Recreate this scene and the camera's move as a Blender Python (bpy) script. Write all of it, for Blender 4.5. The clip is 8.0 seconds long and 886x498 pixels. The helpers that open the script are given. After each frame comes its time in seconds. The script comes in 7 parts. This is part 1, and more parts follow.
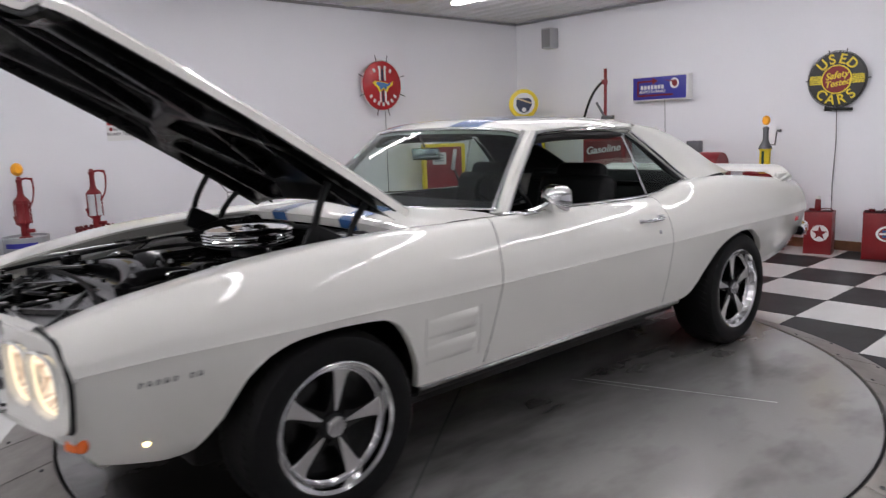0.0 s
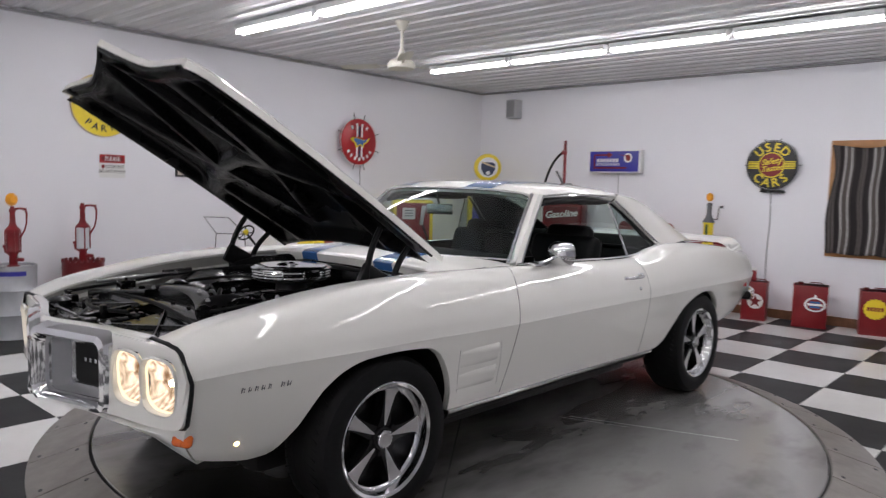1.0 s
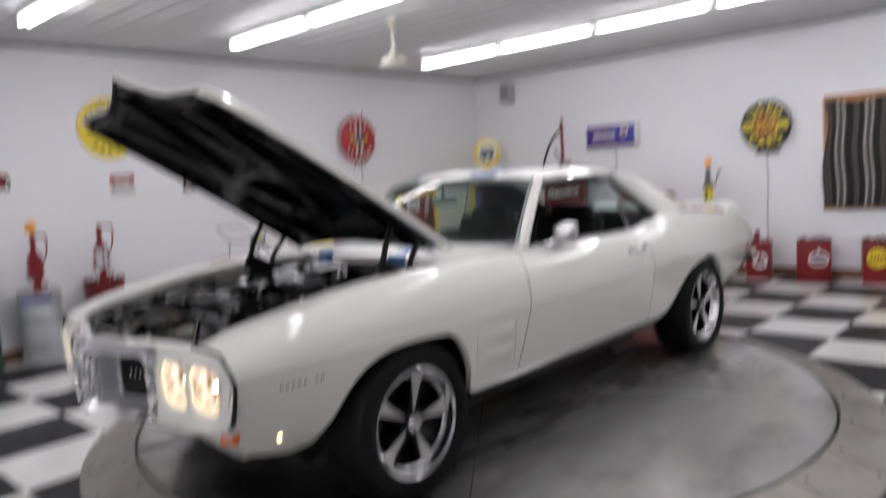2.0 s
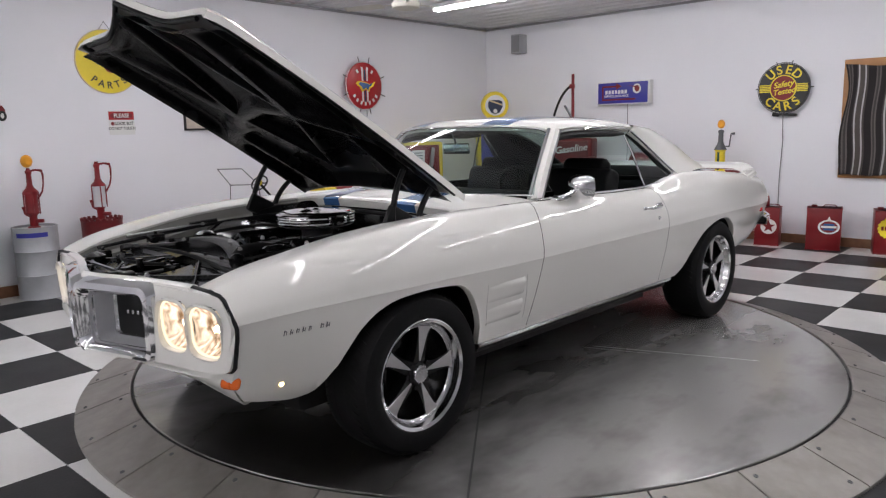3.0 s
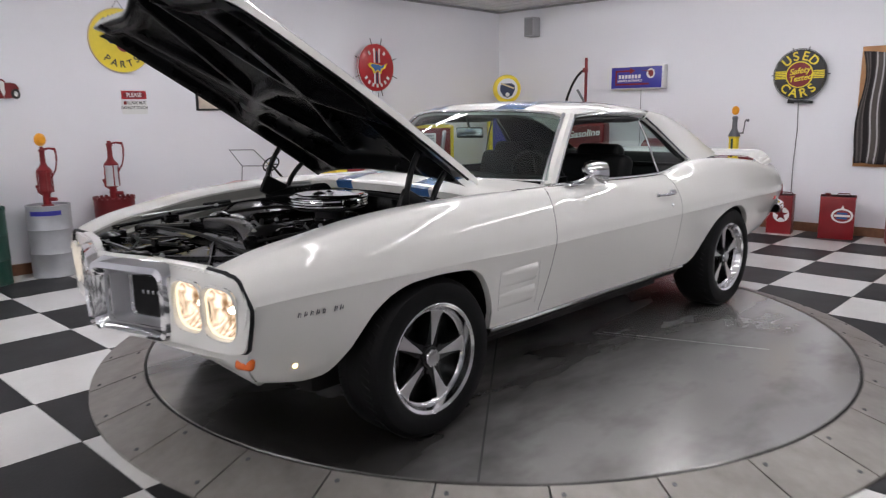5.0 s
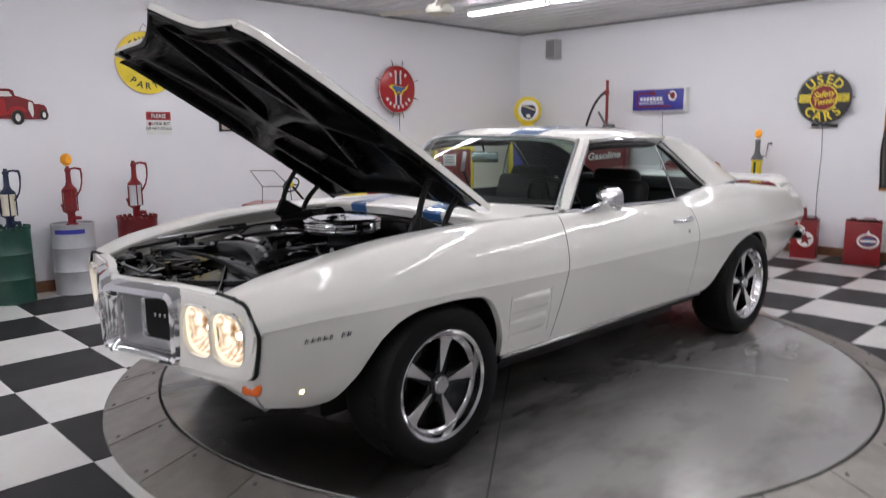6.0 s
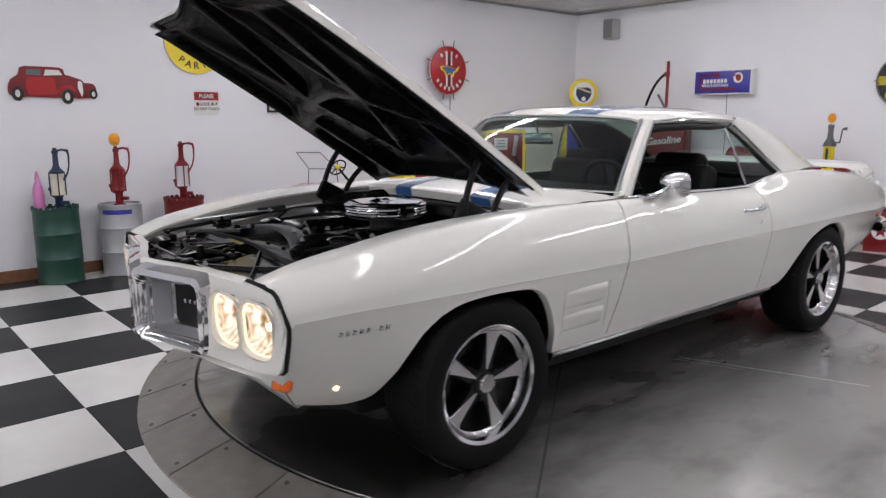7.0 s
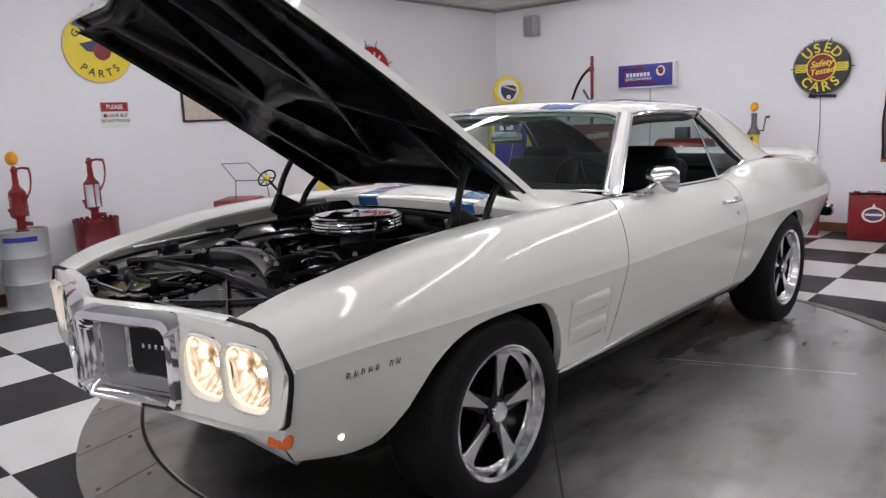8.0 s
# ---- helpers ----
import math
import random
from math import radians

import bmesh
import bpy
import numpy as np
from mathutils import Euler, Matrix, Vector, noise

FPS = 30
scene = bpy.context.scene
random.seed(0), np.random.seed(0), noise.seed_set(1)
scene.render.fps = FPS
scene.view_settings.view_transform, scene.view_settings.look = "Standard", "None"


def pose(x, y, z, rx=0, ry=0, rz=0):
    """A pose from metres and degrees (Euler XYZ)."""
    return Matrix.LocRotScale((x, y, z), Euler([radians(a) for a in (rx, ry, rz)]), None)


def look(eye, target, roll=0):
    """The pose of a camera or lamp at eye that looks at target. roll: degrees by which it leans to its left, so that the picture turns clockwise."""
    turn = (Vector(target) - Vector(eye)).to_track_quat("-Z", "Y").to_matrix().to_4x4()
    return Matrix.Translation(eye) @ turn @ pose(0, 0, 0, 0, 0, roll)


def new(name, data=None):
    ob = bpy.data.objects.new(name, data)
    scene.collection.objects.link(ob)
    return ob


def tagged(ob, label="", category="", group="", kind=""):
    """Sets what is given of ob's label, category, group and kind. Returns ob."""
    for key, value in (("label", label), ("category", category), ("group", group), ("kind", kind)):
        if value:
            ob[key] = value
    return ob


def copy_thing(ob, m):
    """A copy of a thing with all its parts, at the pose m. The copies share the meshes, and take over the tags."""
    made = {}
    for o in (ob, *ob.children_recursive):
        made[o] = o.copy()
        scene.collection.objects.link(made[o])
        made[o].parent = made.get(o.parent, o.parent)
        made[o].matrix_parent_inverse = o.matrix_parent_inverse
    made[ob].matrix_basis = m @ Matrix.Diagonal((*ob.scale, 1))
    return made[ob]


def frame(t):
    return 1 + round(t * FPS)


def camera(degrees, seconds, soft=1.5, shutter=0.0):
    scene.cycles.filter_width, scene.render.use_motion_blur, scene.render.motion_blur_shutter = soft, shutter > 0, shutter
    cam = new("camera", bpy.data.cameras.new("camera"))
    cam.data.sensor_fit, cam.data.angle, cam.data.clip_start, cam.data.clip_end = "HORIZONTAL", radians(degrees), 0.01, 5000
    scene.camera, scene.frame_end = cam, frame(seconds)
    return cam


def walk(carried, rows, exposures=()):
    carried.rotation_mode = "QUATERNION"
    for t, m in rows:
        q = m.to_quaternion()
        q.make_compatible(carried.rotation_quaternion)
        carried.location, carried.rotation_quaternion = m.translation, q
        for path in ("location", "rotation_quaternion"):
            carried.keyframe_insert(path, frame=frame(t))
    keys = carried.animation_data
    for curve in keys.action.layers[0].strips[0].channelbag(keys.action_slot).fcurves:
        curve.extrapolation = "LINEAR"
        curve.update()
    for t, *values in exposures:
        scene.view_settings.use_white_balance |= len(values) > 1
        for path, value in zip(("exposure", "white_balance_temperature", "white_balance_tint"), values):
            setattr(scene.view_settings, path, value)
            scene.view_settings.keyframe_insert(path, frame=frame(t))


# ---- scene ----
# ---------------------------------------------------------------- camera
cam = camera(63.4, 8.0, soft=1.2, shutter=0.8)
# seconds, eye, yaw to the left of +y, pitch, roll
ROWS = [
    (0, 4.425, -0.327, 1.401, 47.58, -9.36, -2.14),
    (0.5, 4.352, -0.610, 1.375, 46.03, -7.52, -0.36),
    (1, 4.445, -0.941, 1.407, 42.13, -4.86, 1.53),
    (1.5, 4.565, -1.065, 1.420, 41.04, -5.73, -2.58),
    (1.9, 4.556, -1.123, 1.420, 42.33, -3.51, -4.01),
    (2, 4.549, -1.080, 1.440, 42.66, -5.89, -3.72),
    (2.2, 4.520, -1.084, 1.416, 43.60, -8.66, -2.37),
    (3.3, 4.323, -0.942, 1.390, 42.75, -9.62, -1.25),
    (3.5, 4.235, -0.857, 1.382, 44.04, -10.09, -1.07),
    (4, 4.081, -0.713, 1.362, 44.13, -11.10, -0.29),
    (4.2, 3.975, -0.690, 1.327, 43.21, -11.14, -0.01),
    (5.3, 4.501, -1.124, 1.420, 43.69, -10.65, -1.02),
    (5.5, 4.496, -1.108, 1.412, 44.07, -10.89, -1.34),
    (6, 4.437, -1.001, 1.435, 45.23, -9.32, -0.41),
    (6.5, 4.431, -0.896, 1.446, 45.49, -8.30, 2.24),
    (7, 4.278, -0.839, 1.403, 49.23, -10.45, -0.08),
    (7.5, 4.041, -0.868, 1.414, 44.55, -10.77, -2.99),
    (8, 3.843, -0.846, 1.396, 41.95, -10.36, -2.23),
]


def aimed(x, y, z, yaw, pitch, roll):
    a, b = radians(yaw), radians(pitch)
    eye = Vector((x, y, z))
    return look(eye, eye + Vector((-math.sin(a) * math.cos(b), math.cos(a) * math.cos(b), math.sin(b))), roll)


walk(cam, [(r[0], aimed(*r[1:])) for r in ROWS], [(0, -0.02), (0.7, -0.05), (1.5, -0.15), (2.2, -0.02), (4.0, -0.02), (5.3, 0.04), (8, 0.04)])

# ---------------------------------------------------------------- world and light
WEST, NORTH, EAST, SOUTH, CEIL = -2.75, 7.83, 9.6, -6.6, 2.90
TUBE_POWER = 28.5
world = bpy.data.worlds.new("world")
scene.world = world
world.use_nodes = True
world.node_tree.nodes["Background"].inputs[0].default_value = (0.6, 0.65, 0.7, 1)
world.node_tree.nodes["Background"].inputs[1].default_value = 0.0
scene.view_settings.exposure = 0.0

# ---------------------------------------------------------------- materials


def mat(name, color, rough=0.5, metal=0.0, vary=0.06, grain=40.0, bump=0.0, coat=0.0, emit=0.0, stain=0.0, stain_scale=2.0, rough_vary=0.08, spec=0.5):
    """A procedural surface: base colour with fine grain and broad stains, roughness variation and slight relief."""
    m = bpy.data.materials.new(name)
    m.use_nodes = True
    nt = m.node_tree
    b = nt.nodes["Principled BSDF"]
    b.inputs["Metallic"].default_value = metal
    b.inputs["Coat Weight"].default_value = coat
    b.inputs["Coat Roughness"].default_value = 0.03
    b.inputs["Specular IOR Level"].default_value = spec
    tc = nt.nodes.new("ShaderNodeTexCoord")
    n1 = nt.nodes.new("ShaderNodeTexNoise")
    n1.inputs["Scale"].default_value = grain
    n1.inputs["Detail"].default_value = 3
    n2 = nt.nodes.new("ShaderNodeTexNoise")
    n2.inputs["Scale"].default_value = stain_scale
    n2.inputs["Detail"].default_value = 5
    n2.inputs["Roughness"].default_value = 0.6
    for n in (n1, n2):
        nt.links.new(tc.outputs["Object"], n.inputs["Vector"])
    mix1 = nt.nodes.new("ShaderNodeMix")
    mix1.data_type = "RGBA"
    mix1.inputs["A"].default_value = (*[c * (1 - vary) for c in color], 1)
    mix1.inputs["B"].default_value = (*[min(1, c * (1 + vary)) for c in color], 1)
    nt.links.new(n1.outputs["Fac"], mix1.inputs["Factor"])
    out = mix1.outputs["Result"]
    if stain:
        ramp = nt.nodes.new("ShaderNodeMapRange")
        ramp.inputs["From Min"].default_value, ramp.inputs["From Max"].default_value = 0.45, 0.75
        ramp.inputs["To Max"].default_value = stain
        nt.links.new(n2.outputs["Fac"], ramp.inputs["Value"])
        mix2 = nt.nodes.new("ShaderNodeMix")
        mix2.data_type = "RGBA"
        nt.links.new(ramp.outputs["Result"], mix2.inputs["Factor"])
        nt.links.new(out, mix2.inputs["A"])
        mix2.inputs["B"].default_value = (*[c * 0.35 for c in color], 1)
        out = mix2.outputs["Result"]
    nt.links.new(out, b.inputs["Base Color"])
    mr = nt.nodes.new("ShaderNodeMapRange")
    mr.inputs["To Min"].default_value = max(0.0, rough - rough_vary)
    mr.inputs["To Max"].default_value = min(1.0, rough + rough_vary)
    nt.links.new(n2.outputs["Fac"], mr.inputs["Value"])
    nt.links.new(mr.outputs["Result"], b.inputs["Roughness"])
    if bump:
        bp = nt.nodes.new("ShaderNodeBump")
        bp.inputs["Strength"].default_value = bump
        bp.inputs["Distance"].default_value = 0.002
        nt.links.new(n1.outputs["Fac"], bp.inputs["Height"])
        nt.links.new(bp.outputs["Normal"], b.inputs["Normal"])
    if emit:
        b.inputs["Emission Color"].default_value = (*color, 1)
        b.inputs["Emission Strength"].default_value = emit
    return m


def glass(name, tint, rough=0.0, clear=0.9):
    """Thin glass: mostly see-through with a mirror-like gloss that grows at grazing angles."""
    m = bpy.data.materials.new(name)
    m.use_nodes = True
    nt = m.node_tree
    nt.nodes.remove(nt.nodes["Principled BSDF"])
    tr = nt.nodes.new("ShaderNodeBsdfTransparent")
    tr.inputs["Color"].default_value = (*tint, 1)
    gl = nt.nodes.new("ShaderNodeBsdfGlossy")
    gl.inputs["Roughness"].default_value = rough
    lw = nt.nodes.new("ShaderNodeLayerWeight")
    lw.inputs["Blend"].default_value = 0.5
    pw = nt.nodes.new("ShaderNodeMath")
    pw.operation = "POWER"
    pw.inputs[1].default_value = 5.0
    nt.links.new(lw.outputs["Facing"], pw.inputs[0])
    fr = nt.nodes.new("ShaderNodeMapRange")
    fr.inputs["To Min"].default_value, fr.inputs["To Max"].default_value = 0.05, 0.95
    nt.links.new(pw.outputs[0], fr.inputs["Value"])
    mx = nt.nodes.new("ShaderNodeMixShader")
    nt.links.new(fr.outputs["Result"], mx.inputs["Fac"])
    nt.links.new(tr.outputs["BSDF"], mx.inputs[1])
    nt.links.new(gl.outputs["BSDF"], mx.inputs[2])
    nt.links.new(mx.outputs["Shader"], nt.nodes["Material Output"].inputs["Surface"])
    return m


def lamp_mat(name, color, strength):
    m = bpy.data.materials.new(name)
    m.use_nodes = True
    nt = m.node_tree
    nt.nodes.remove(nt.nodes["Principled BSDF"])
    em = nt.nodes.new("ShaderNodeEmission")
    em.inputs["Color"].default_value = (*color, 1)
    em.inputs["Strength"].default_value = strength
    nt.links.new(em.outputs["Emission"], nt.nodes["Material Output"].inputs["Surface"])
    return m


M_WALL = mat("wall_paint", (0.855, 0.855, 0.895), 0.55, vary=0.015, grain=120, bump=0.15, stain=0.03, stain_scale=0.7)
M_CEIL = mat("white_ceiling_steel", (0.72, 0.72, 0.73), 0.35, vary=0.02, grain=20, stain=0.06)
# trim colour darkened to paint in the shadow line under the ceiling
M_TRIM = mat("edge_trim_shadow_grey", (0.30, 0.30, 0.31), 0.45, vary=0.05)
M_WOODTRIM = mat("brown_wood_trim", (0.20, 0.09, 0.045), 0.45, vary=0.35, grain=18, bump=0.1)
M_TILE_W = mat("white_vinyl_tile", (0.74, 0.735, 0.72), 0.16, vary=0.03, grain=60, bump=0.08, stain=0.12, stain_scale=2.5, rough_vary=0.07)
M_TILE_B = mat("black_vinyl_tile", (0.019, 0.0195, 0.021), 0.40, vary=0.25, grain=60, bump=0.25, stain=0.2, stain_scale=2.5, spec=0.18)
M_GROUT = mat("floor_base", (0.12, 0.115, 0.11), 0.7, vary=0.2, grain=60)


def deck_steel():
    """Worn rolled steel: broad dark oil and tyre stains, fine scuffs, uneven polish."""
    m = bpy.data.materials.new("turntable_steel")
    m.use_nodes = True
    nt = m.node_tree
    b = nt.nodes["Principled BSDF"]
    b.inputs["Metallic"].default_value = 0.5
    tc = nt.nodes.new("ShaderNodeTexCoord")

    def noise(scale, detail, rough, stretch=(1, 1, 1)):
        mp = nt.nodes.new("ShaderNodeMapping")
        mp.inputs["Scale"].default_value = stretch
        n = nt.nodes.new("ShaderNodeTexNoise")
        n.inputs["Scale"].default_value, n.inputs["Detail"].default_value, n.inputs["Roughness"].default_value = scale, detail, rough
        nt.links.new(tc.outputs["Object"], mp.inputs["Vector"])
        nt.links.new(mp.outputs["Vector"], n.inputs["Vector"])
        return n.outputs["Fac"]

    def ramp(fac, a, b0, lo, hi):
        r = nt.nodes.new("ShaderNodeMapRange")
        for key, v in (("From Min", a), ("From Max", b0), ("To Min", lo), ("To Max", hi)):
            r.inputs[key].default_value = v
        nt.links.new(fac, r.inputs["Value"])
        return r.outputs["Result"]

    def blend(fac, a, c):
        x = nt.nodes.new("ShaderNodeMix")
        x.data_type = "RGBA"
        nt.links.new(fac, x.inputs["Factor"])
        for key, v in (("A", a), ("B", c)):
            if isinstance(v, tuple):
                x.inputs[key].default_value = (*v, 1)
            else:
                nt.links.new(v, x.inputs[key])
        return x.outputs["Result"]

    broad, mid, fine = noise(0.8, 1.5, 0.5), noise(2.1, 1.0, 0.45, (1, 1.5, 1)), noise(90, 2, 0.5)
    col = blend(fine, (0.435, 0.427, 0.418), (0.475, 0.466, 0.457))
    col = blend(ramp(broad, 0.30, 0.85, 0.0, 0.65), col, (0.18, 0.17, 0.165))
    smudge = noise(3.0, 3, 0.55, (1.6, 0.8, 1))
    col = blend(ramp(smudge, 0.48, 0.74, 0.0, 0.55), col, (0.10, 0.095, 0.09))
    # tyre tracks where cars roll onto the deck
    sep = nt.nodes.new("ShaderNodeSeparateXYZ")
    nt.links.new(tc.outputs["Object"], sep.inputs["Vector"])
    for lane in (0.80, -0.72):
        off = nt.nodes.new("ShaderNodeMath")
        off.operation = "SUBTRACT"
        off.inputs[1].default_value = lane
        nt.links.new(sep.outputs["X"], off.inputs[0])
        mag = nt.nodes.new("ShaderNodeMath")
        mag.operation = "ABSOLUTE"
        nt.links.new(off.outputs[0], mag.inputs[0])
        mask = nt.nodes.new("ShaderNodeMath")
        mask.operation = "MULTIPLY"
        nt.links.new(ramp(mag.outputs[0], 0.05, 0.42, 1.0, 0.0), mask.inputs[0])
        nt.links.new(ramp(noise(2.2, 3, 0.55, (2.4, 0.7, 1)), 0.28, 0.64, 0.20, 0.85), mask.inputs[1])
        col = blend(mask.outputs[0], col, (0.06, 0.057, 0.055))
    # black oil stain with a ragged edge by the rim
    mp = nt.nodes.new("ShaderNodeMapping")
    mp.inputs["Scale"].default_value = (1.25, 1.7, 0.0)
    mp.inputs["Location"].default_value = (-0.45 * 1.25, 1.75 * 1.7, 0.0)
    nt.links.new(tc.outputs["Object"], mp.inputs["Vector"])
    far = nt.nodes.new("ShaderNodeVectorMath")
    far.operation = "LENGTH"
    nt.links.new(mp.outputs["Vector"], far.inputs[0])
    ragged = nt.nodes.new("ShaderNodeMath")
    ragged.operation = "MULTIPLY_ADD"
    ragged.inputs[1].default_value = 0.9
    nt.links.new(noise(2.6, 4, 0.6), ragged.inputs[0])
    nt.links.new(far.outputs["Value"], ragged.inputs[2])
    col = blend(ramp(ragged.outputs[0], 0.85, 1.75, 0.93, 0.0), col, (0.022, 0.020, 0.019))
    nt.links.new(col, b.inputs["Base Color"])
    nt.links.new(ramp(mid, 0.1, 0.9, 0.15, 0.262), b.inputs["Roughness"])
    return m


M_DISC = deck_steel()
M_RING = mat("ring_steel", (0.285, 0.264, 0.243), 0.38, 0.4, vary=0.15, grain=14, bump=0.1, stain=0.65, stain_scale=2.6, rough_vary=0.09)
M_DARKGAP = mat("dark_gap", (0.012, 0.012, 0.012), 0.8)
M_PAINT = mat("white_car_paint", (0.765, 0.754, 0.718), 0.45, vary=0.006, grain=200, coat=1.0, rough_vary=0.02, spec=0.1)
M_STRIPE = mat("blue_stripe_paint", (0.045, 0.13, 0.33), 0.25, vary=0.03, coat=1.0, rough_vary=0.02)
M_CHROME = mat("chrome", (0.78, 0.78, 0.79), 0.06, 1.0, vary=0.02, rough_vary=0.03)
M_ALLOY = mat("polished_alloy", (0.66, 0.66, 0.67), 0.14, 1.0, vary=0.04, rough_vary=0.05)
M_SPOKE = mat("grey_spoke", (0.52, 0.51, 0.51), 0.30, 0.7, vary=0.05)
M_WHEELBLACK = mat("gloss_black_wheel", (0.004, 0.004, 0.0045), 0.25, vary=0.2, spec=0.35)
M_RUBBER = mat("tyre_rubber", (0.008, 0.008, 0.0085), 0.55, vary=0.25, grain=80, bump=0.2, spec=0.12)
M_GASKET = mat("black_rubber_seal", (0.006, 0.006, 0.0065), 0.5, spec=0.25)
M_BLACKPLASTIC = mat("black_plastic", (0.005, 0.005, 0.0055), 0.36, vary=0.3, grain=50, spec=0.2, rough_vary=0.07)
M_INTERIOR = mat("black_vinyl_interior", (0.005, 0.005, 0.0055), 0.5, vary=0.25, grain=90, spec=0.14)
M_HOODLINER = mat("black_hood_underside", (0.0035, 0.0035, 0.004), 0.27, vary=0.2, grain=12, stain=0.2, rough_vary=0.05, spec=0.11)
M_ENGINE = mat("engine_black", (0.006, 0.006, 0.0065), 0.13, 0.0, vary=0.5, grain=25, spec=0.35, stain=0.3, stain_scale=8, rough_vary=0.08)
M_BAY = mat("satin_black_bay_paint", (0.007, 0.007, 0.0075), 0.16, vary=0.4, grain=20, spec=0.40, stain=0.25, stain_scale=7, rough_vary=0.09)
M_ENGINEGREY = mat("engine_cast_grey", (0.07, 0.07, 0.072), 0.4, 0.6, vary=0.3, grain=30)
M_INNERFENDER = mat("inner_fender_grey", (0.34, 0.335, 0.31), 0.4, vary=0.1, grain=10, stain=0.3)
M_SILVER = mat("silver_grille_paint", (0.50, 0.50, 0.52), 0.35, 0.5, vary=0.04)
M_GLASS = glass("window_glass", (0.86, 0.92, 0.90))
M_SCREEN = glass("tinted_windscreen", (0.52, 0.62, 0.59))
M_LENS = glass("lamp_lens", (0.95, 0.93, 0.9), 0.05)
M_AMBER = mat("amber_lens", (0.85, 0.16, 0.02), 0.15, vary=0.1, grain=120, coat=0.6)
M_REDLENS = mat("red_lens", (0.6, 0.02, 0.02), 0.15, vary=0.1, coat=0.5)
M_TUBE = lamp_mat("lit_tube", (1.0, 0.976, 1.012), TUBE_POWER)
M_BULB = lamp_mat("lit_headlamp", (1.0, 0.86, 0.62), 28.0)
M_MARKER = lamp_mat("lit_marker", (1.0, 0.70, 0.30), 6.0)


def lit_bowl():
    """A reflector lit by its own bulb: warm, broken into facets."""
    m = lamp_mat("lit_reflector", (1, 0.8, 0.5), 1.0)
    nt = m.node_tree
    em = [n for n in nt.nodes if n.type == "EMISSION"][0]
    tc = nt.nodes.new("ShaderNodeTexCoord")
    mp = nt.nodes.new("ShaderNodeMapping")
    mp.inputs["Scale"].default_value = (48, 20, 16)
    vo = nt.nodes.new("ShaderNodeTexNoise")
    vo.inputs["Scale"].default_value, vo.inputs["Detail"].default_value, vo.inputs["Distortion"].default_value = 1.0, 3.0, 1.2
    cr = nt.nodes.new("ShaderNodeValToRGB")
    cr.color_ramp.elements[0].color = (0.36, 0.19, 0.09, 1)
    cr.color_ramp.elements[1].color = (1.7, 1.5, 1.22, 1)
    cr.color_ramp.elements[0].position, cr.color_ramp.elements[1].position = 0.34, 0.66
    mid = cr.color_ramp.elements.new(0.47)
    mid.color = (0.92, 0.66, 0.45, 1)
    nt.links.new(tc.outputs["Object"], mp.inputs["Vector"])
    nt.links.new(mp.outputs["Vector"], vo.inputs["Vector"])
    nt.links.new(vo.outputs["Fac"], cr.inputs["Fac"])
    nt.links.new(cr.outputs["Color"], em.inputs["Color"])
    return m


M_LITBOWL = lit_bowl()
# emission in place of lamp light falling on the bezel's inner wall
M_RIMGLOW = lamp_mat("bezel_wall_glow", (1.0, 0.86, 0.60), 1.4)
M_FIXTURE = mat("white_fixture", (0.75, 0.75, 0.75), 0.4)
M_RED = mat("red_enamel", (0.20, 0.006, 0.010), 0.38, vary=0.15, grain=25, stain=0.2, stain_scale=6)
M_REDBRIGHT = mat("bright_red_enamel", (0.42, 0.010, 0.014), 0.35, vary=0.08, grain=25, stain=0.1, stain_scale=6)
M_REDDEEP = mat("dark_red_paint", (0.13, 0.005, 0.008), 0.4, vary=0.2, grain=25, stain=0.3, stain_scale=6)
M_GREEN = mat("dark_green_paint", (0.012, 0.06, 0.042), 0.35, vary=0.2, grain=25, stain=0.2)
M_NAVY = mat("navy_paint", (0.012, 0.022, 0.06), 0.35, vary=0.2)
M_BLUE = mat("blue_sign_face", (0.035, 0.035, 0.30), 0.35, vary=0.05)
M_YELLOW = mat("yellow_enamel", (0.80, 0.62, 0.03), 0.35, vary=0.06, grain=25)
M_ORANGE = mat("orange_globe", (0.90, 0.38, 0.02), 0.35, vary=0.08)
M_WHITE = mat("white_enamel", (0.78, 0.78, 0.77), 0.4, vary=0.03)
M_BLACK = mat("black_enamel", (0.014, 0.014, 0.014), 0.35, vary=0.2)
M_DRUMGREY = mat("grey_drum_paint", (0.42, 0.43, 0.45), 0.35, 0.2, vary=0.08, grain=15, stain=0.2, stain_scale=5)
M_STEEL = mat("bare_steel", (0.45, 0.45, 0.45), 0.35, 0.8, vary=0.1)
M_GREYMETAL = mat("grey_metal", (0.13, 0.13, 0.14), 0.45, 0.4, vary=0.15)
M_CREAM = mat("cream_glass", (0.75, 0.70, 0.55), 0.25, vary=0.08)
M_PINK = mat("pink_plastic", (0.62, 0.22, 0.48), 0.4)
M_PINE = mat("yellow_pine_trim", (0.42, 0.20, 0.075), 0.4, vary=0.25, grain=12)
M_LIGHTWOOD = mat("light_wood", (0.60, 0.47, 0.28), 0.5, vary=0.15)

# ---------------------------------------------------------------- mesh helpers


def finish(bm, name, material, smooth=True, angle=40):
    bmesh.ops.recalc_face_normals(bm, faces=bm.faces)
    me = bpy.data.meshes.new(name)
    bm.to_mesh(me)
    bm.free()
    for m in material if isinstance(material, (list, tuple)) else (material,):
        me.materials.append(m)
    if smooth:
        me.shade_smooth()
        me.set_sharp_from_angle(angle=radians(angle))
    return me


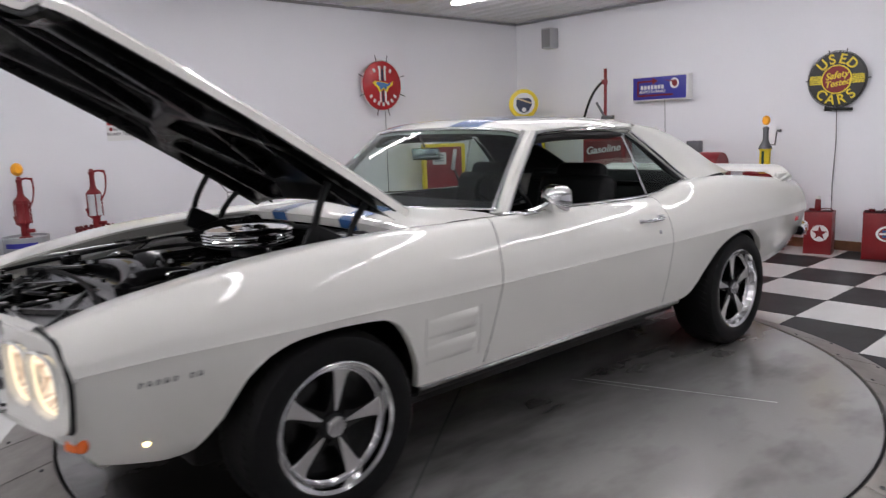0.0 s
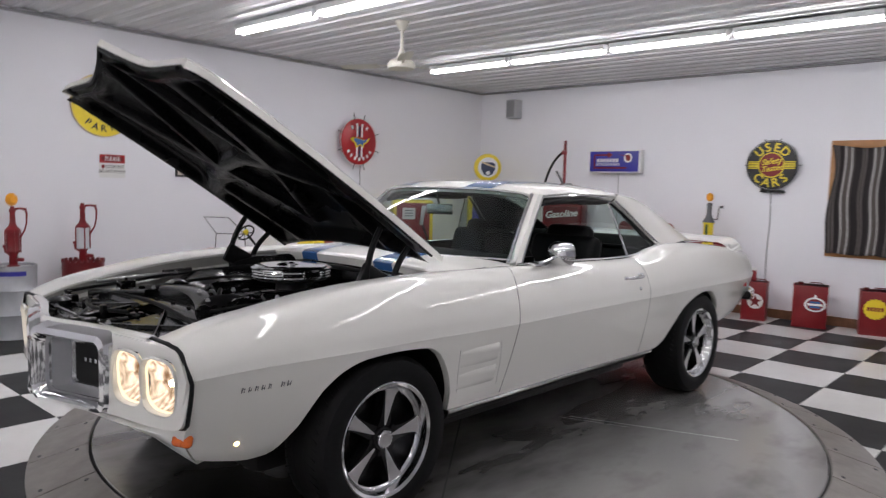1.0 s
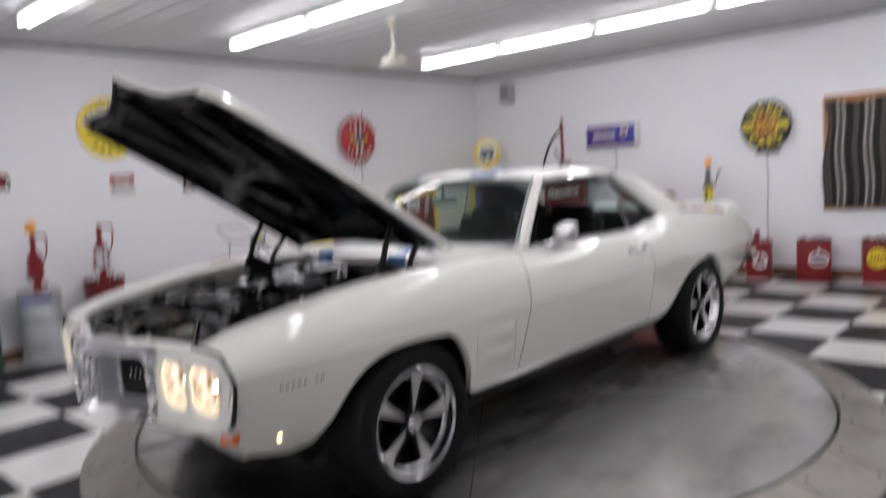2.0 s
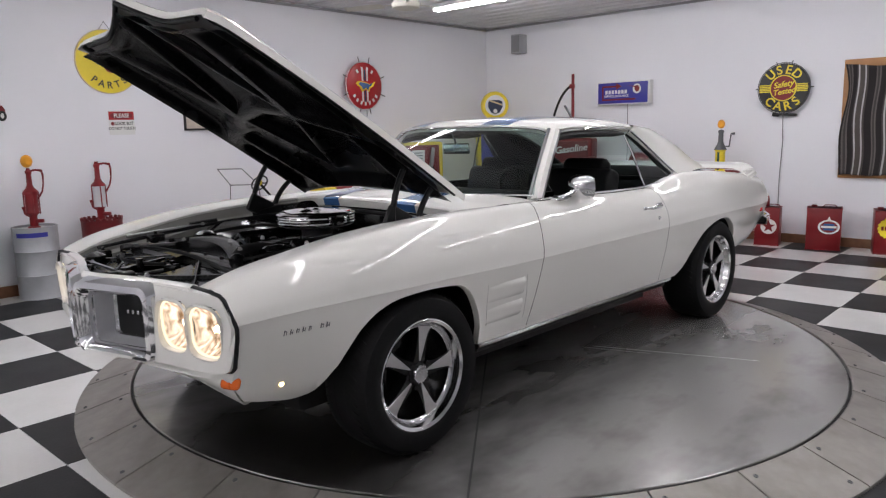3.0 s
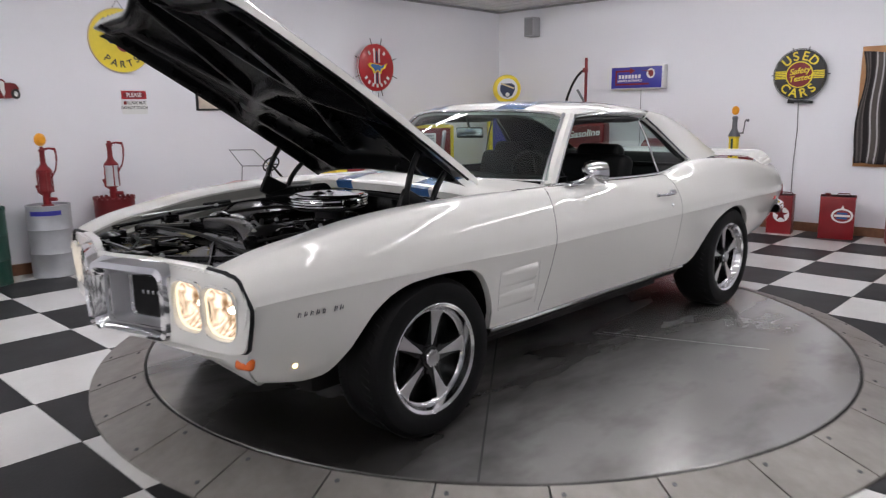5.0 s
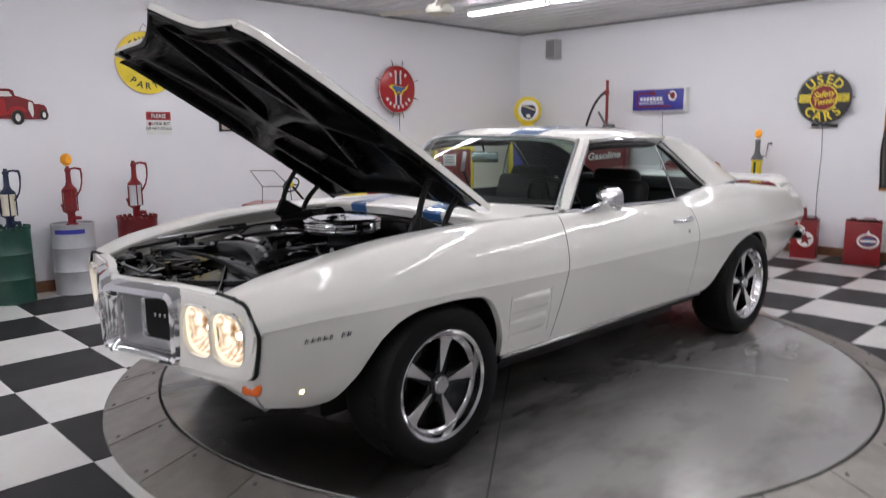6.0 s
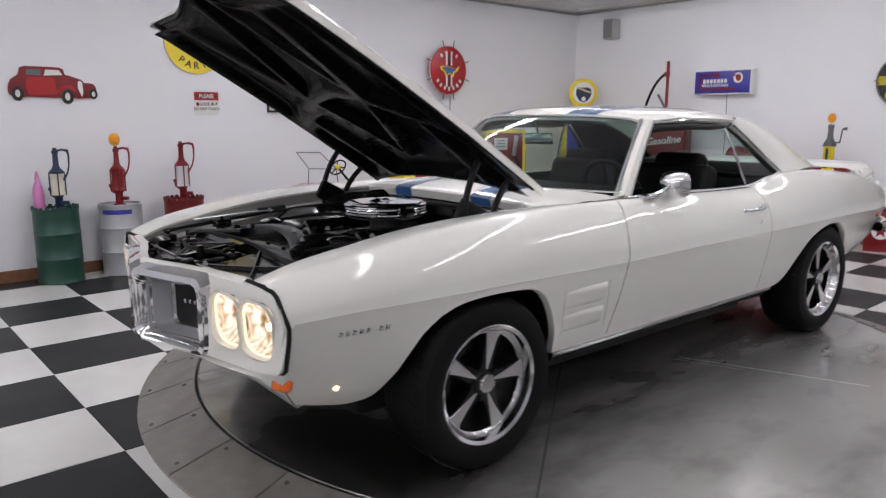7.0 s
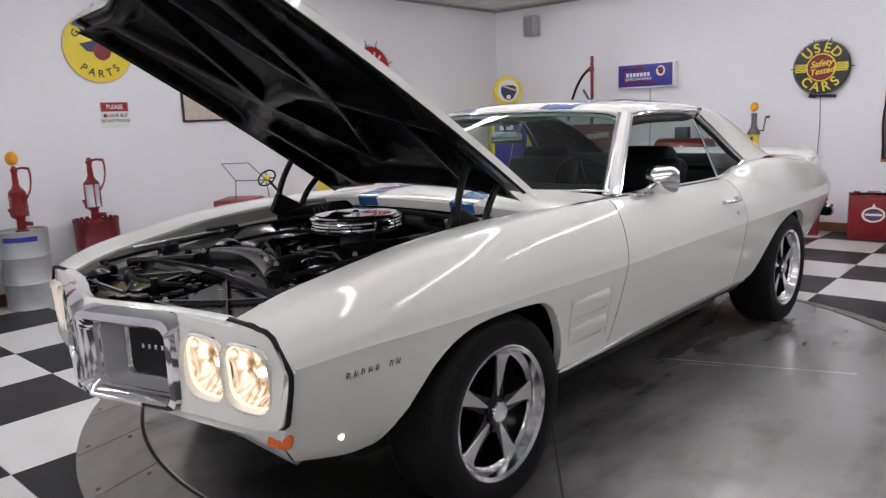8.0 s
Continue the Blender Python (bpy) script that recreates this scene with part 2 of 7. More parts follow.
def part(name, bm, material, parent, label="", m=None, smooth=True, angle=40):
    ob = new(name, finish(bm, name, material, smooth, angle))
    ob.parent = parent
    if m is not None:
        ob.matrix_basis = m
    if label:
        ob["label"] = label
    return ob


def thing(name, label, category, m=None, group="", kind=""):
    ob = new(name)
    ob.empty_display_size = 0.1
    if m is not None:
        ob.matrix_basis = m
    return tagged(ob, label, category, group, kind)


def solo(name, bm, material, label, category, m=None, group="", kind="", smooth=True, angle=40):
    ob = new(name, finish(bm, name, material, smooth, angle))
    if m is not None:
        ob.matrix_basis = m
    return tagged(ob, label, category, group, kind)


def box(bm, sx, sy, sz, m=None, bevel=0.0, seg=2, mi=0):
    r = bmesh.ops.create_cube(bm, size=1)
    vs = r["verts"]
    for v in vs:
        v.co = Vector((v.co.x * sx, v.co.y * sy, v.co.z * sz))
    fs = list({f for v in vs for f in v.link_faces})
    for f in fs:
        f.material_index = mi
    if bevel:
        es = list({e for v in vs for e in v.link_edges})
        out = bmesh.ops.bevel(bm, geom=es, offset=bevel, segments=seg, affect="EDGES", profile=0.5)
        vs = list({v for f in out["faces"] for v in f.verts} | {v for v in vs if v.is_valid})
    if m is not None:
        bmesh.ops.transform(bm, matrix=m, verts=vs)
    return vs


def at(x, y, z, rx=0, ry=0, rz=0):
    return pose(x, y, z, rx, ry, rz)


def lathe(bm, profile, seg=32, m=None, mi=0, caps=True):
    """Turns (radius, height) pairs about the z axis."""
    rings = []
    for r, z in profile:
        if r < 1e-6:
            rings.append([bm.verts.new((0, 0, z))])
        else:
            rings.append([bm.verts.new((r * math.cos(2 * math.pi * k / seg), r * math.sin(2 * math.pi * k / seg), z)) for k in range(seg)])
    for a, b in zip(rings, rings[1:]):
        for k in range(seg):
            j = (k + 1) % seg
            if len(a) == 1 and len(b) == 1:
                continue
            if len(a) == 1:
                f = bm.faces.new((a[0], b[j], b[k]))
            elif len(b) == 1:
                f = bm.faces.new((a[k], a[j], b[0]))
            else:
                f = bm.faces.new((a[k], a[j], b[j], b[k]))
            f.material_index = mi
    if caps:
        for ring in (rings[0], rings[-1]):
            if len(ring) > 2:
                f = bm.faces.new(ring)
                f.material_index = mi
    vs = [v for ring in rings for v in ring]
    if m is not None:
        bmesh.ops.transform(bm, matrix=m, verts=vs)
    return vs


def cyl(bm, r, h, m=None, seg=24, r2=None, mi=0):
    return lathe(bm, [(r, 0), (r if r2 is None else r2, h)], seg, m, mi)


def rod(bm, pts, r, seg=10, mi=0, closed=False):
    """A round bar along points."""
    pts = [Vector(p) for p in pts]
    n = len(pts)
    rings = []
    side = None
    for i, p in enumerate(pts):
        d = (pts[(i + 1) % n] - pts[i - 1]) if closed else (pts[min(i + 1, n - 1)] - pts[max(i - 1, 0)])
        d.normalize()
        if side is None:
            side = d.orthogonal().normalized()
        side = (side - d * side.dot(d)).normalized()
        up = d.cross(side)
        rr = r[i] if isinstance(r, (list, tuple)) else r
        rings.append([bm.verts.new(p + side * rr * math.cos(2 * math.pi * k / seg) + up * rr * math.sin(2 * math.pi * k / seg)) for k in range(seg)])
    pairs = list(zip(rings, rings[1:])) + ([(rings[-1], rings[0])] if closed else [])
    for a, b in pairs:
        for k in range(seg):
            f = bm.faces.new((a[k], a[(k + 1) % seg], b[(k + 1) % seg], b[k]))
            f.material_index = mi
    if not closed:
        for ring in (rings[0], rings[-1]):
            bm.faces.new(ring).material_index = mi
    return [v for ring in rings for v in ring]


def arc(a, b, c, n=10):
    """Points on a quadratic curve from a by b to c."""
    a, b, c = Vector(a), Vector(b), Vector(c)
    return [a * (1 - t) ** 2 + b * 2 * t * (1 - t) + c * t * t for t in [k / n for k in range(n + 1)]]


def grid(bm, rows, mi=0, flip=False):
    """A skin over rows of points."""
    vs = [[bm.verts.new(p) for p in row] for row in rows]
    for a, b in zip(vs, vs[1:]):
        for k in range(len(a) - 1):
            try:
                f = bm.faces.new((a[k], a[k + 1], b[k + 1], b[k]))
                f.material_index = mi
            except ValueError:
                pass
    return vs


def plate(bm, outline, depth, m=None, mi=0, bevel=0.0):
    """A flat shape in the xz plane, from its outline, with depth along +y."""
    top = [bm.verts.new((x, 0, z)) for x, z in outline]
    f = bm.faces.new(top)
    r = bmesh.ops.extrude_face_region(bm, geom=[f])
    vs = [v for v in r["geom"] if isinstance(v, bmesh.types.BMVert)]
    bmesh.ops.translate(bm, verts=vs, vec=(0, depth, 0))
    allv = top + vs
    fs = {q for v in allv for q in v.link_faces}
    for q in fs:
        q.material_index = mi
    if m is not None:
        bmesh.ops.transform(bm, matrix=m, verts=allv)
    return allv


def disc_outline(r, n=40, sx=1.0, a0=0.0):
    return [(sx * r * math.cos(a0 + 2 * math.pi * k / n), r * math.sin(a0 + 2 * math.pi * k / n)) for k in range(n)]


def keyed(keys):
    """A smooth curve through (position, value) pairs."""
    xs, ys = [k[0] for k in keys], [k[1] for k in keys]
    n = len(xs)
    d = [(ys[i + 1] - ys[i]) / (xs[i + 1] - xs[i]) for i in range(n - 1)]
    s = [d[0]] + [0 if d[i - 1] * d[i] <= 0 else 2 * d[i - 1] * d[i] / (d[i - 1] + d[i]) for i in range(1, n - 1)] + [d[-1]]

    def value(x):
        if x <= xs[0]:
            return ys[0]
        if x >= xs[-1]:
            return ys[-1]
        i = max(k for k in range(n - 1) if xs[k] <= x)
        h = xs[i + 1] - xs[i]
        t = (x - xs[i]) / h
        return ys[i] * (1 + 2 * t) * (1 - t) ** 2 + h * s[i] * t * (1 - t) ** 2 + ys[i + 1] * t * t * (3 - 2 * t) + h * s[i + 1] * t * t * (t - 1)

    return value


def words(name, text, size, parent, material, m, depth=0.002, label="", sx=1.0, shear=0.0, space=1.0, bold=0.018):
    """Lettering from the built-in font, made into a mesh under its sign; it stands in the xz plane."""
    cu = bpy.data.curves.new(name, "FONT")
    cu.body, cu.size, cu.extrude, cu.align_x, cu.align_y = text, size, depth, "CENTER", "CENTER"
    cu.shear, cu.space_character, cu.offset = shear, space, size * bold
    tmp = bpy.data.objects.new(name, cu)
    scene.collection.objects.link(tmp)
    me = bpy.data.meshes.new_from_object(tmp.evaluated_get(bpy.context.evaluated_depsgraph_get()))
    bpy.data.objects.remove(tmp)
    me.materials.append(material)
    ob = new(name, me)
    ob.parent = parent
    ob.matrix_basis = m @ pose(0, 0, 0, 90) @ Matrix.Diagonal((sx, 1, 1, 1))
    if label:
        ob["label"] = label
    return ob

# ---------------------------------------------------------------- room
TILE = 0.6096
TABLE = (1.585, 2.388)
DECK = 0.085


def slab(name, label, x0, x1, y0, y1, z0, z1, material, category, kind="structure"):
    bm = bmesh.new()
    box(bm, x1 - x0, y1 - y0, z1 - z0, at((x0 + x1) / 2, (y0 + y1) / 2, (z0 + z1) / 2))
    return solo(name, bm, material, label, category, kind=kind, smooth=False)


floor = slab("floor", "showroom floor laid with black and white checkered vinyl tiles", WEST - 0.2, EAST + 0.2, SOUTH - 0.2, NORTH + 0.2, -0.20, -0.006, M_GROUT, "floor")
slab("wall_west", "plain white painted showroom wall with signs", WEST - 0.15, WEST, SOUTH - 0.15, NORTH + 0.15, 0, CEIL + 0.1, M_WALL, "wall")
wall_north = thing("wall_north", "plain white painted end wall with one curtained window", "wall", kind="structure")
WX0, WX1, WZ0, WZ1 = 2.33, 3.72, 0.85, 1.955
for x0, x1, z0, z1 in ((WEST, WX0, 0, CEIL + 0.1), (WX1, EAST, 0, CEIL + 0.1), (WX0, WX1, 0, WZ0), (WX0, WX1, WZ1, CEIL + 0.1)):
    bm = bmesh.new()
    box(bm, x1 - x0, 0.15, z1 - z0, at((x0 + x1) / 2, NORTH + 0.075, (z0 + z1) / 2))
    part("wall_panel", bm, M_WALL, wall_north, smooth=False)
slab("wall_east", "plain white painted wall closing the showroom", EAST, EAST + 0.15, SOUTH, NORTH, 0, CEIL + 0.1, M_WALL, "wall")
slab("wall_south", "plain white painted wall behind the visitor", WEST, EAST, SOUTH - 0.15, SOUTH, 0, CEIL + 0.1, M_WALL, "wall")

# ribbed steel ceiling, ribs along x
bm = bmesh.new()
prof = []
y = SOUTH
while y < NORTH:
    prof += [(y, CEIL), (y + 0.060, CEIL), (y + 0.072, CEIL - 0.016), (y + 0.100, CEIL - 0.016), (y + 0.112, CEIL)]
    for k in (0.152, 0.192):
        prof += [(y + k - 0.006, CEIL), (y + k, CEIL - 0.004), (y + k + 0.006, CEIL)]
    y += 0.229
prof = [p for p in prof if p[0] < NORTH] + [(NORTH, CEIL)]
grid(bm, [[(WEST, y, z) for y, z in prof], [(EAST, y, z) for y, z in prof]])
grid(bm, [[(WEST, y, CEIL + 0.1) for y, z in prof], [(EAST, y, CEIL + 0.1) for y, z in prof]])
solo("ceiling", bm, M_CEIL, "white ribbed steel ceiling panels", "ceiling", kind="structure", smooth=False)
# trim strips, with the junction's shadow line put into their grey
for a, b, c, d in ((WEST, WEST + 0.03, SOUTH, NORTH), (WEST + 0.03, EAST, NORTH - 0.03, NORTH)):
    slab("trim", "steel trim strip where wall meets ceiling, greyed for its shadow line", a, b, c, d, CEIL - 0.045, CEIL - 0.018, M_TRIM, "trim")
for a, b, c, d in ((WEST, WEST + 0.02, SOUTH, NORTH), (WEST + 0.02, EAST, NORTH - 0.02, NORTH)):
    slab("baseboard", "brown stained wooden baseboard along the white wall", a, b, c, d, 0.0, 0.10, M_WOODTRIM, "baseboard")

# fluorescent rows


def strip_light():
    ob = thing("strip_light", "white fluorescent strip light with two lit tubes under the ceiling", "ceiling light", group="strip lights on the ceiling")
    bm = bmesh.new()
    box(bm, 1.165, 0.11, 0.05, at(0, 0, 0), 0.008)
    part("housing", bm, M_FIXTURE, ob)
    for s in (-1, 1):
        bm = bmesh.new()
        cyl(bm, 0.016, 1.13, at(-0.565, s * 0.030, -0.042, 0, 90, 0), 12)
        part("tube", bm, M_TUBE, ob, "lit white tube")
        for e in (-1, 1):
            bm = bmesh.new()
            box(bm, 0.02, 0.03, 0.05, at(e * 0.572, s * 0.030, -0.036), 0.003)
            part("socket", bm, M_FIXTURE, ob)
    return ob


first = None
# rows at y -1.90 and -4.60 are unseen, added to light the car's front
for y, x0, n in ((2.86, -1.68, 7), (5.56, -1.72, 7), (0.99, -1.60, 5), (-1.90, -1.68, 6), (-4.60, -1.68, 6)):
    for k in range(n):
        m = at(x0 + 0.61 + k * 1.222, y, CEIL - 0.045)
        if first is None:
            first = strip_light()
            first.matrix_basis = m
        else:
            copy_thing(first, m)

# turntable
turntable = thing("turntable", "round grey steel car turntable set flush in a sloped ring", "turntable", at(*TABLE, 0), kind="structure")
bm = bmesh.new()
lathe(bm, [(0, DECK - 0.03), (2.046, DECK - 0.03), (2.052, DECK - 0.004), (2.048, DECK), (0, DECK)], 160)
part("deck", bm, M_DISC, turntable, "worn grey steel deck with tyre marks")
bm = bmesh.new()
lathe(bm, [(2.047, 0.0), (2.047, DECK - 0.02), (2.080, DECK - 0.02), (2.080, 0.0)], 160, caps=False)
part("gap", bm, M_DARKGAP, turntable, "black gap round the deck")


def groove(bm, a, b, w=0.008, z=DECK + 0.0015):
    a, b = Vector((*a, 0)), Vector((*b, 0))
    d = (b - a).normalized()
    s = Vector((-d.y, d.x, 0)) * w / 2
    bm.faces.new([bm.verts.new(p + Vector((0, 0, z))) for p in (a - s, b - s, b + s, a + s)])


bm = bmesh.new()
groove(bm, (1.262, -1.613), (0.10, -0.05), 0.009)
part("seam", bm, M_DARKGAP, turntable, "dark seam between deck plates")
bm = bmesh.new()
groove(bm, (0.66, 0.256), (1.52, 0.575), 0.005)
groove(bm, (0.62, 0.20), (1.00, 0.33), 0.003)
part("scratch", bm, M_STEEL, turntable, "pale scratch in the steel deck")

# ---------------------------------------------------------------- the car
# car space: x to its left, y to its rear from the front axle, z up from the deck
car = thing("car", "white two-door muscle car with open hood, blue stripes and lit headlamps", "car", at(1.613, 0.972, DECK, 0, 0, -1.5))
WB = 2.752

top_z = keyed([(-0.90, 0.77), (-0.80, 0.808), (-0.65, 0.856), (-0.44, 0.894), (-0.21, 0.929), (0.05, 0.950), (0.25, 0.958), (0.5, 0.960), (0.72, 0.958), (0.95, 0.953), (1.25, 0.950), (1.7, 0.938), (2.02, 0.935), (2.18, 0.955), (2.36, 0.992), (2.55, 1.005), (2.8, 0.998), (3.2, 0.965), (3.6, 0.925), (3.9, 0.89)])
top_x = keyed([(-0.90, 0.66), (-0.75, 0.735), (-0.5, 0.785), (0.0, 0.815), (0.7, 0.80), (1.2, 0.785), (1.9, 0.775), (2.4, 0.775), (2.8, 0.785), (3.3, 0.765), (3.9, 0.70)])
crease_x = keyed([(-0.90, 0.805), (-0.8, 0.846), (-0.6, 0.884), (-0.3, 0.915), (0.0, 0.932), (0.7, 0.930), (1.3, 0.922), (1.9, 0.925), (2.4, 0.940), (2.75, 0.944), (3.2, 0.925), (3.6, 0.885), (3.9, 0.82)])
crease_z = keyed([(-0.90, 0.685), (-0.8, 0.70), (-0.5, 0.715), (0, 0.717), (0.7, 0.708), (1.9, 0.712), (2.8, 0.722), (3.9, 0.70)])
tuck = keyed([(-0.90, 0.16), (-0.6, 0.14), (-0.2, 0.09), (0.4, 0.07), (1.9, 0.07), (2.6, 0.08), (3.4, 0.13), (3.9, 0.16)])
low_z = keyed([(-0.90, 0.425), (-0.7, 0.374), (-0.55, 0.358), (-0.47, 0.366), (-0.384, 0.452), (-0.307, 0.583), (-0.208, 0.657), (-0.117, 0.682), (0.01, 0.689), (0.10, 0.686), (0.19, 0.678), (0.262, 0.643), (0.325, 0.557), (0.360, 0.48), (0.373, 0.43), (0.377, 0.370), (0.6, 0.368), (2.12, 0.368), (2.240, 0.372), (2.320, 0.410), (2.394, 0.50), (2.512, 0.615), (2.592, 0.652), (2.672, 0.676), (2.77, 0.688), (2.86, 0.682), (2.97, 0.636), (3.04, 0.587), (3.087, 0.53), (3.114, 0.47), (3.119, 0.415), (3.3, 0.415), (3.6, 0.44), (3.9, 0.49)])


def side_x(y, z):
    """Half width of the body at a length and a height."""
    zc, xc, zt, xt = crease_z(y), crease_x(y), top_z(y), top_x(y)
    if z <= zc:
        t = (zc - z) / (zc - 0.37)
        return xc - 0.004 - tuck(y) * (0.55 * t + 0.45 * t * t)
    u = min(1.0, (z - zc) / (zt - zc))
    return xt + (xc - xt) * (0.80 * (1 - u ** 2.3) ** 0.60 + 0.20 * (1 - u))


def gap_shift(y, z):
    """The door's front gap leans back over the shoulder."""
    lean = 0.062 * min(1.0, max(0.0, (z - 0.38) / 0.34)) + 0.03 * max(0.0, (z - 0.74) / 0.20) ** 2
    return lean * math.exp(-(((y - 0.724) / 0.20) ** 2))


def lip(y, z):
    """The fender's front edge runs back towards its lower corner, leaving room for the turn lamp."""
    return 2.0 * max(0.0, 0.60 - z) ** 2 * min(1.0, max(0.0, (-0.50 - y) / 0.30))


def side_column(y, s, inner, inner_drop):
    """One upright line of the body's skin, from under the sill over the top edge to the inner flange."""
    zb, zc, zt = low_z(y), crease_z(y), top_z(y)
    yl = y + lip(y, zb)
    pts = [(side_x(yl, zb) - 0.035, zb - 0.004), (side_x(yl, zb) - 0.006, zb - 0.004)]
    lo = [zb + (zc - 0.006 - zb) * k / 6 for k in range(7)] if zb < zc - 0.02 else [zb + k * 0.001 for k in range(7)]
    pts += [(side_x(y + lip(y, z), min(z, zc)), z) for z in lo] + [(side_x(y, zc), zc - 0.002)]
    low = [(s * x, y + gap_shift(y, z) + lip(y, z), z) for x, z in pts]
    pts = [(side_x(y, zc) + 0.001, zc - 0.002), (side_x(y, zc) - 0.001, zc + 0.006)]
    for k in range(1, 12):
        z = zc + 0.006 + (zt - zc - 0.006) * math.sin(k / 11 * math.pi / 2)
        pts.append((side_x(y, z), z))
    if inner is not None:
        x1 = top_x(y)
        pts += [(x1 + (inner - x1) * f, zt - 0.016 * f * f) for f in (0.25, 0.6, 1.0)]
        pts += [(inner - 0.002, zt - 0.022), (inner - 0.002, zt - inner_drop)]
    return low, [(s * x, y + gap_shift(y, z), z) for x, z in pts]


def skin_side(bm, columns):
    for k in (0, 1):
        grid(bm, [c[k] for c in columns])


def spread(a, b, step, extra=()):
    n = max(2, round((b - a) / step))
    return sorted({round(a + (b - a) * k / n, 4) for k in range(n + 1)} | {e for e in extra if a < e < b})


ARCH = [0.21, 0.24, 0.265, 0.295, 0.315, 0.335, 0.350, 0.362, 0.370, 0.375, 0.3775, 2.975, 3.0, 3.02, 3.04, 3.065, 3.085, 3.10, 3.109, 3.115, 3.1195, -0.47, -0.45, -0.43, -0.41]
hood_edge = keyed([(-0.90, 0.570), (-0.7, 0.607), (0.0, 0.640), (0.48, 0.650), (0.60, 0.72), (0.95, 0.74)])
for s in (1, -1):
    bm = bmesh.new()
    skin_side(bm, [side_column(y, s, hood_edge(y), 0.045) for y in spread(-0.80, 0.7215, 0.035, ARCH)])
    part("front_fender", bm, M_PAINT, car)
    bm = bmesh.new()
    skin_side(bm, [side_column(y, s, 0.72, 0.03) for y in spread(0.7265, 2.038, 0.04)])
    part("door", bm, M_PAINT, car)
    bm = bmesh.new()
    skin_side(bm, [side_column(y, s, 0.70, 0.02) for y in spread(2.0415, 3.88, 0.035, ARCH)])
    part("rear_quarter_panel", bm, M_PAINT, car)
    # chrome sill strip and dark sill under it
    bm = bmesh.new()
    grid(bm, [[(s * (side_x(y, 0.378) - 0.006), y, 0.369), (s * (side_x(y, 0.378) + 0.001), y, 0.3655), (s * (side_x(y, 0.378) - 0.002), y, 0.351), (s * (side_x(y, 0.378) - 0.013), y, 0.341), (s * (side_x(y, 0.378) - 0.03), y, 0.338)] for y in spread(0.385, 2.20, 0.1)])
    part("sill_strip", bm, M_ALLOY, car, "bright metal sill strip")
    bm = bmesh.new()
    grid(bm, [[(s * (side_x(y, 0.378) - 0.020), y, 0.341), (s * (side_x(y, 0.378) - 0.028), y, 0.322), (s * (side_x(y, 0.378) - 0.055), y, 0.308), (s * (side_x(y, 0.378) - 0.14), y, 0.304)] for y in spread(0.40, 2.17, 0.1)])
    part("rocker", bm, M_DARKGAP, car, "black rocker under the sill")
    # wheel wells
    for y0, y1 in ((-0.47, 0.377), (2.16, 3.119)):
        bm = bmesh.new()
        ys = spread(y0, y1, 0.04, ARCH)
        grid(bm, [[(s * (side_x(y, low_z(y)) - 0.008), y, low_z(y) - 0.003), (s * (side_x(y, low_z(y)) - 0.02), y, low_z(y) + 0.02), (s * 0.45, y, low_z(y) + 0.03), (s * 0.45, y, min(0.40, low_z(y)))] for y in ys])
        part("wheel_well", bm, M_BLACKPLASTIC, car, "black wheel well")

# floor pan and firewall
bm = bmesh.new()
box(bm, 1.54, 1.72, 0.05, at(0, 1.16, 0.290), 0.01)
box(bm, 1.0, 1.75, 0.12, at(0, 1.20, 0.23), 0.05)
box(bm, 1.1, 1.6, 0.18, at(0, 2.9, 0.28), 0.04)
box(bm, 1.10, 0.80, 0.14, at(0, 0.02, 0.26), 0.04)
box(bm, 1.10, 0.20, 0.08, at(0, -0.48, 0.36), 0.02)
part("underbody", bm, M_DARKGAP, car, "black underbody")
bm = bmesh.new()
box(bm, 1.46, 0.02, 0.56, at(0, 0.500, 0.62), 0.004)
part("firewall", bm, M_ENGINE, car, "black firewall")

# cowl between hood and windscreen
CY = 0.452
bm = bmesh.new()
rows = []
for k in range(25):
    x = -0.74 + 1.48 * k / 24
    c = 1 - (x / 0.74) ** 2
    y1 = 0.67 + 0.275 * (abs(x) / 0.74) ** 2.2
    z = 0.957 + 0.022 * c
    rows.append([(x, CY + 0.012, z - 0.060), (x, CY, z - 0.022), (x, CY + 0.02, z - 0.010), (x, CY + (y1 - CY) * 0.5, z - 0.002 + 0.014 * c), (x, y1, z + 0.016 - 0.020 * (abs(x) / 0.74) ** 10), (x, y1 + 0.02, z - 0.03)])
grid(bm, rows)
cowl = part("cowl", bm, M_PAINT, car, "white cowl panel with blue stripes")
for s in (1, -1):
    bm = bmesh.new()
    rows = []
    for k in range(9):
        x = s * (0.24 + 0.14 * k / 8)
        c = 1 - (x / 0.74) ** 2
        y1 = 0.67 + 0.275 * (abs(x) / 0.74) ** 2.2
        z = 0.959 + 0.022 * c
        rows.append([(x, CY + 0.0095, z - 0.060), (x, CY - 0.0025, z - 0.022), (x, CY + 0.018, z - 0.0085), (x, CY + (y1 - CY) * 0.5, z - 0.002 + 0.014 * c), (x, y1 - 0.005, z + 0.0155)])
    grid(bm, rows)
    part("stripe", bm, M_STRIPE, cowl, "blue racing stripe")

# roof


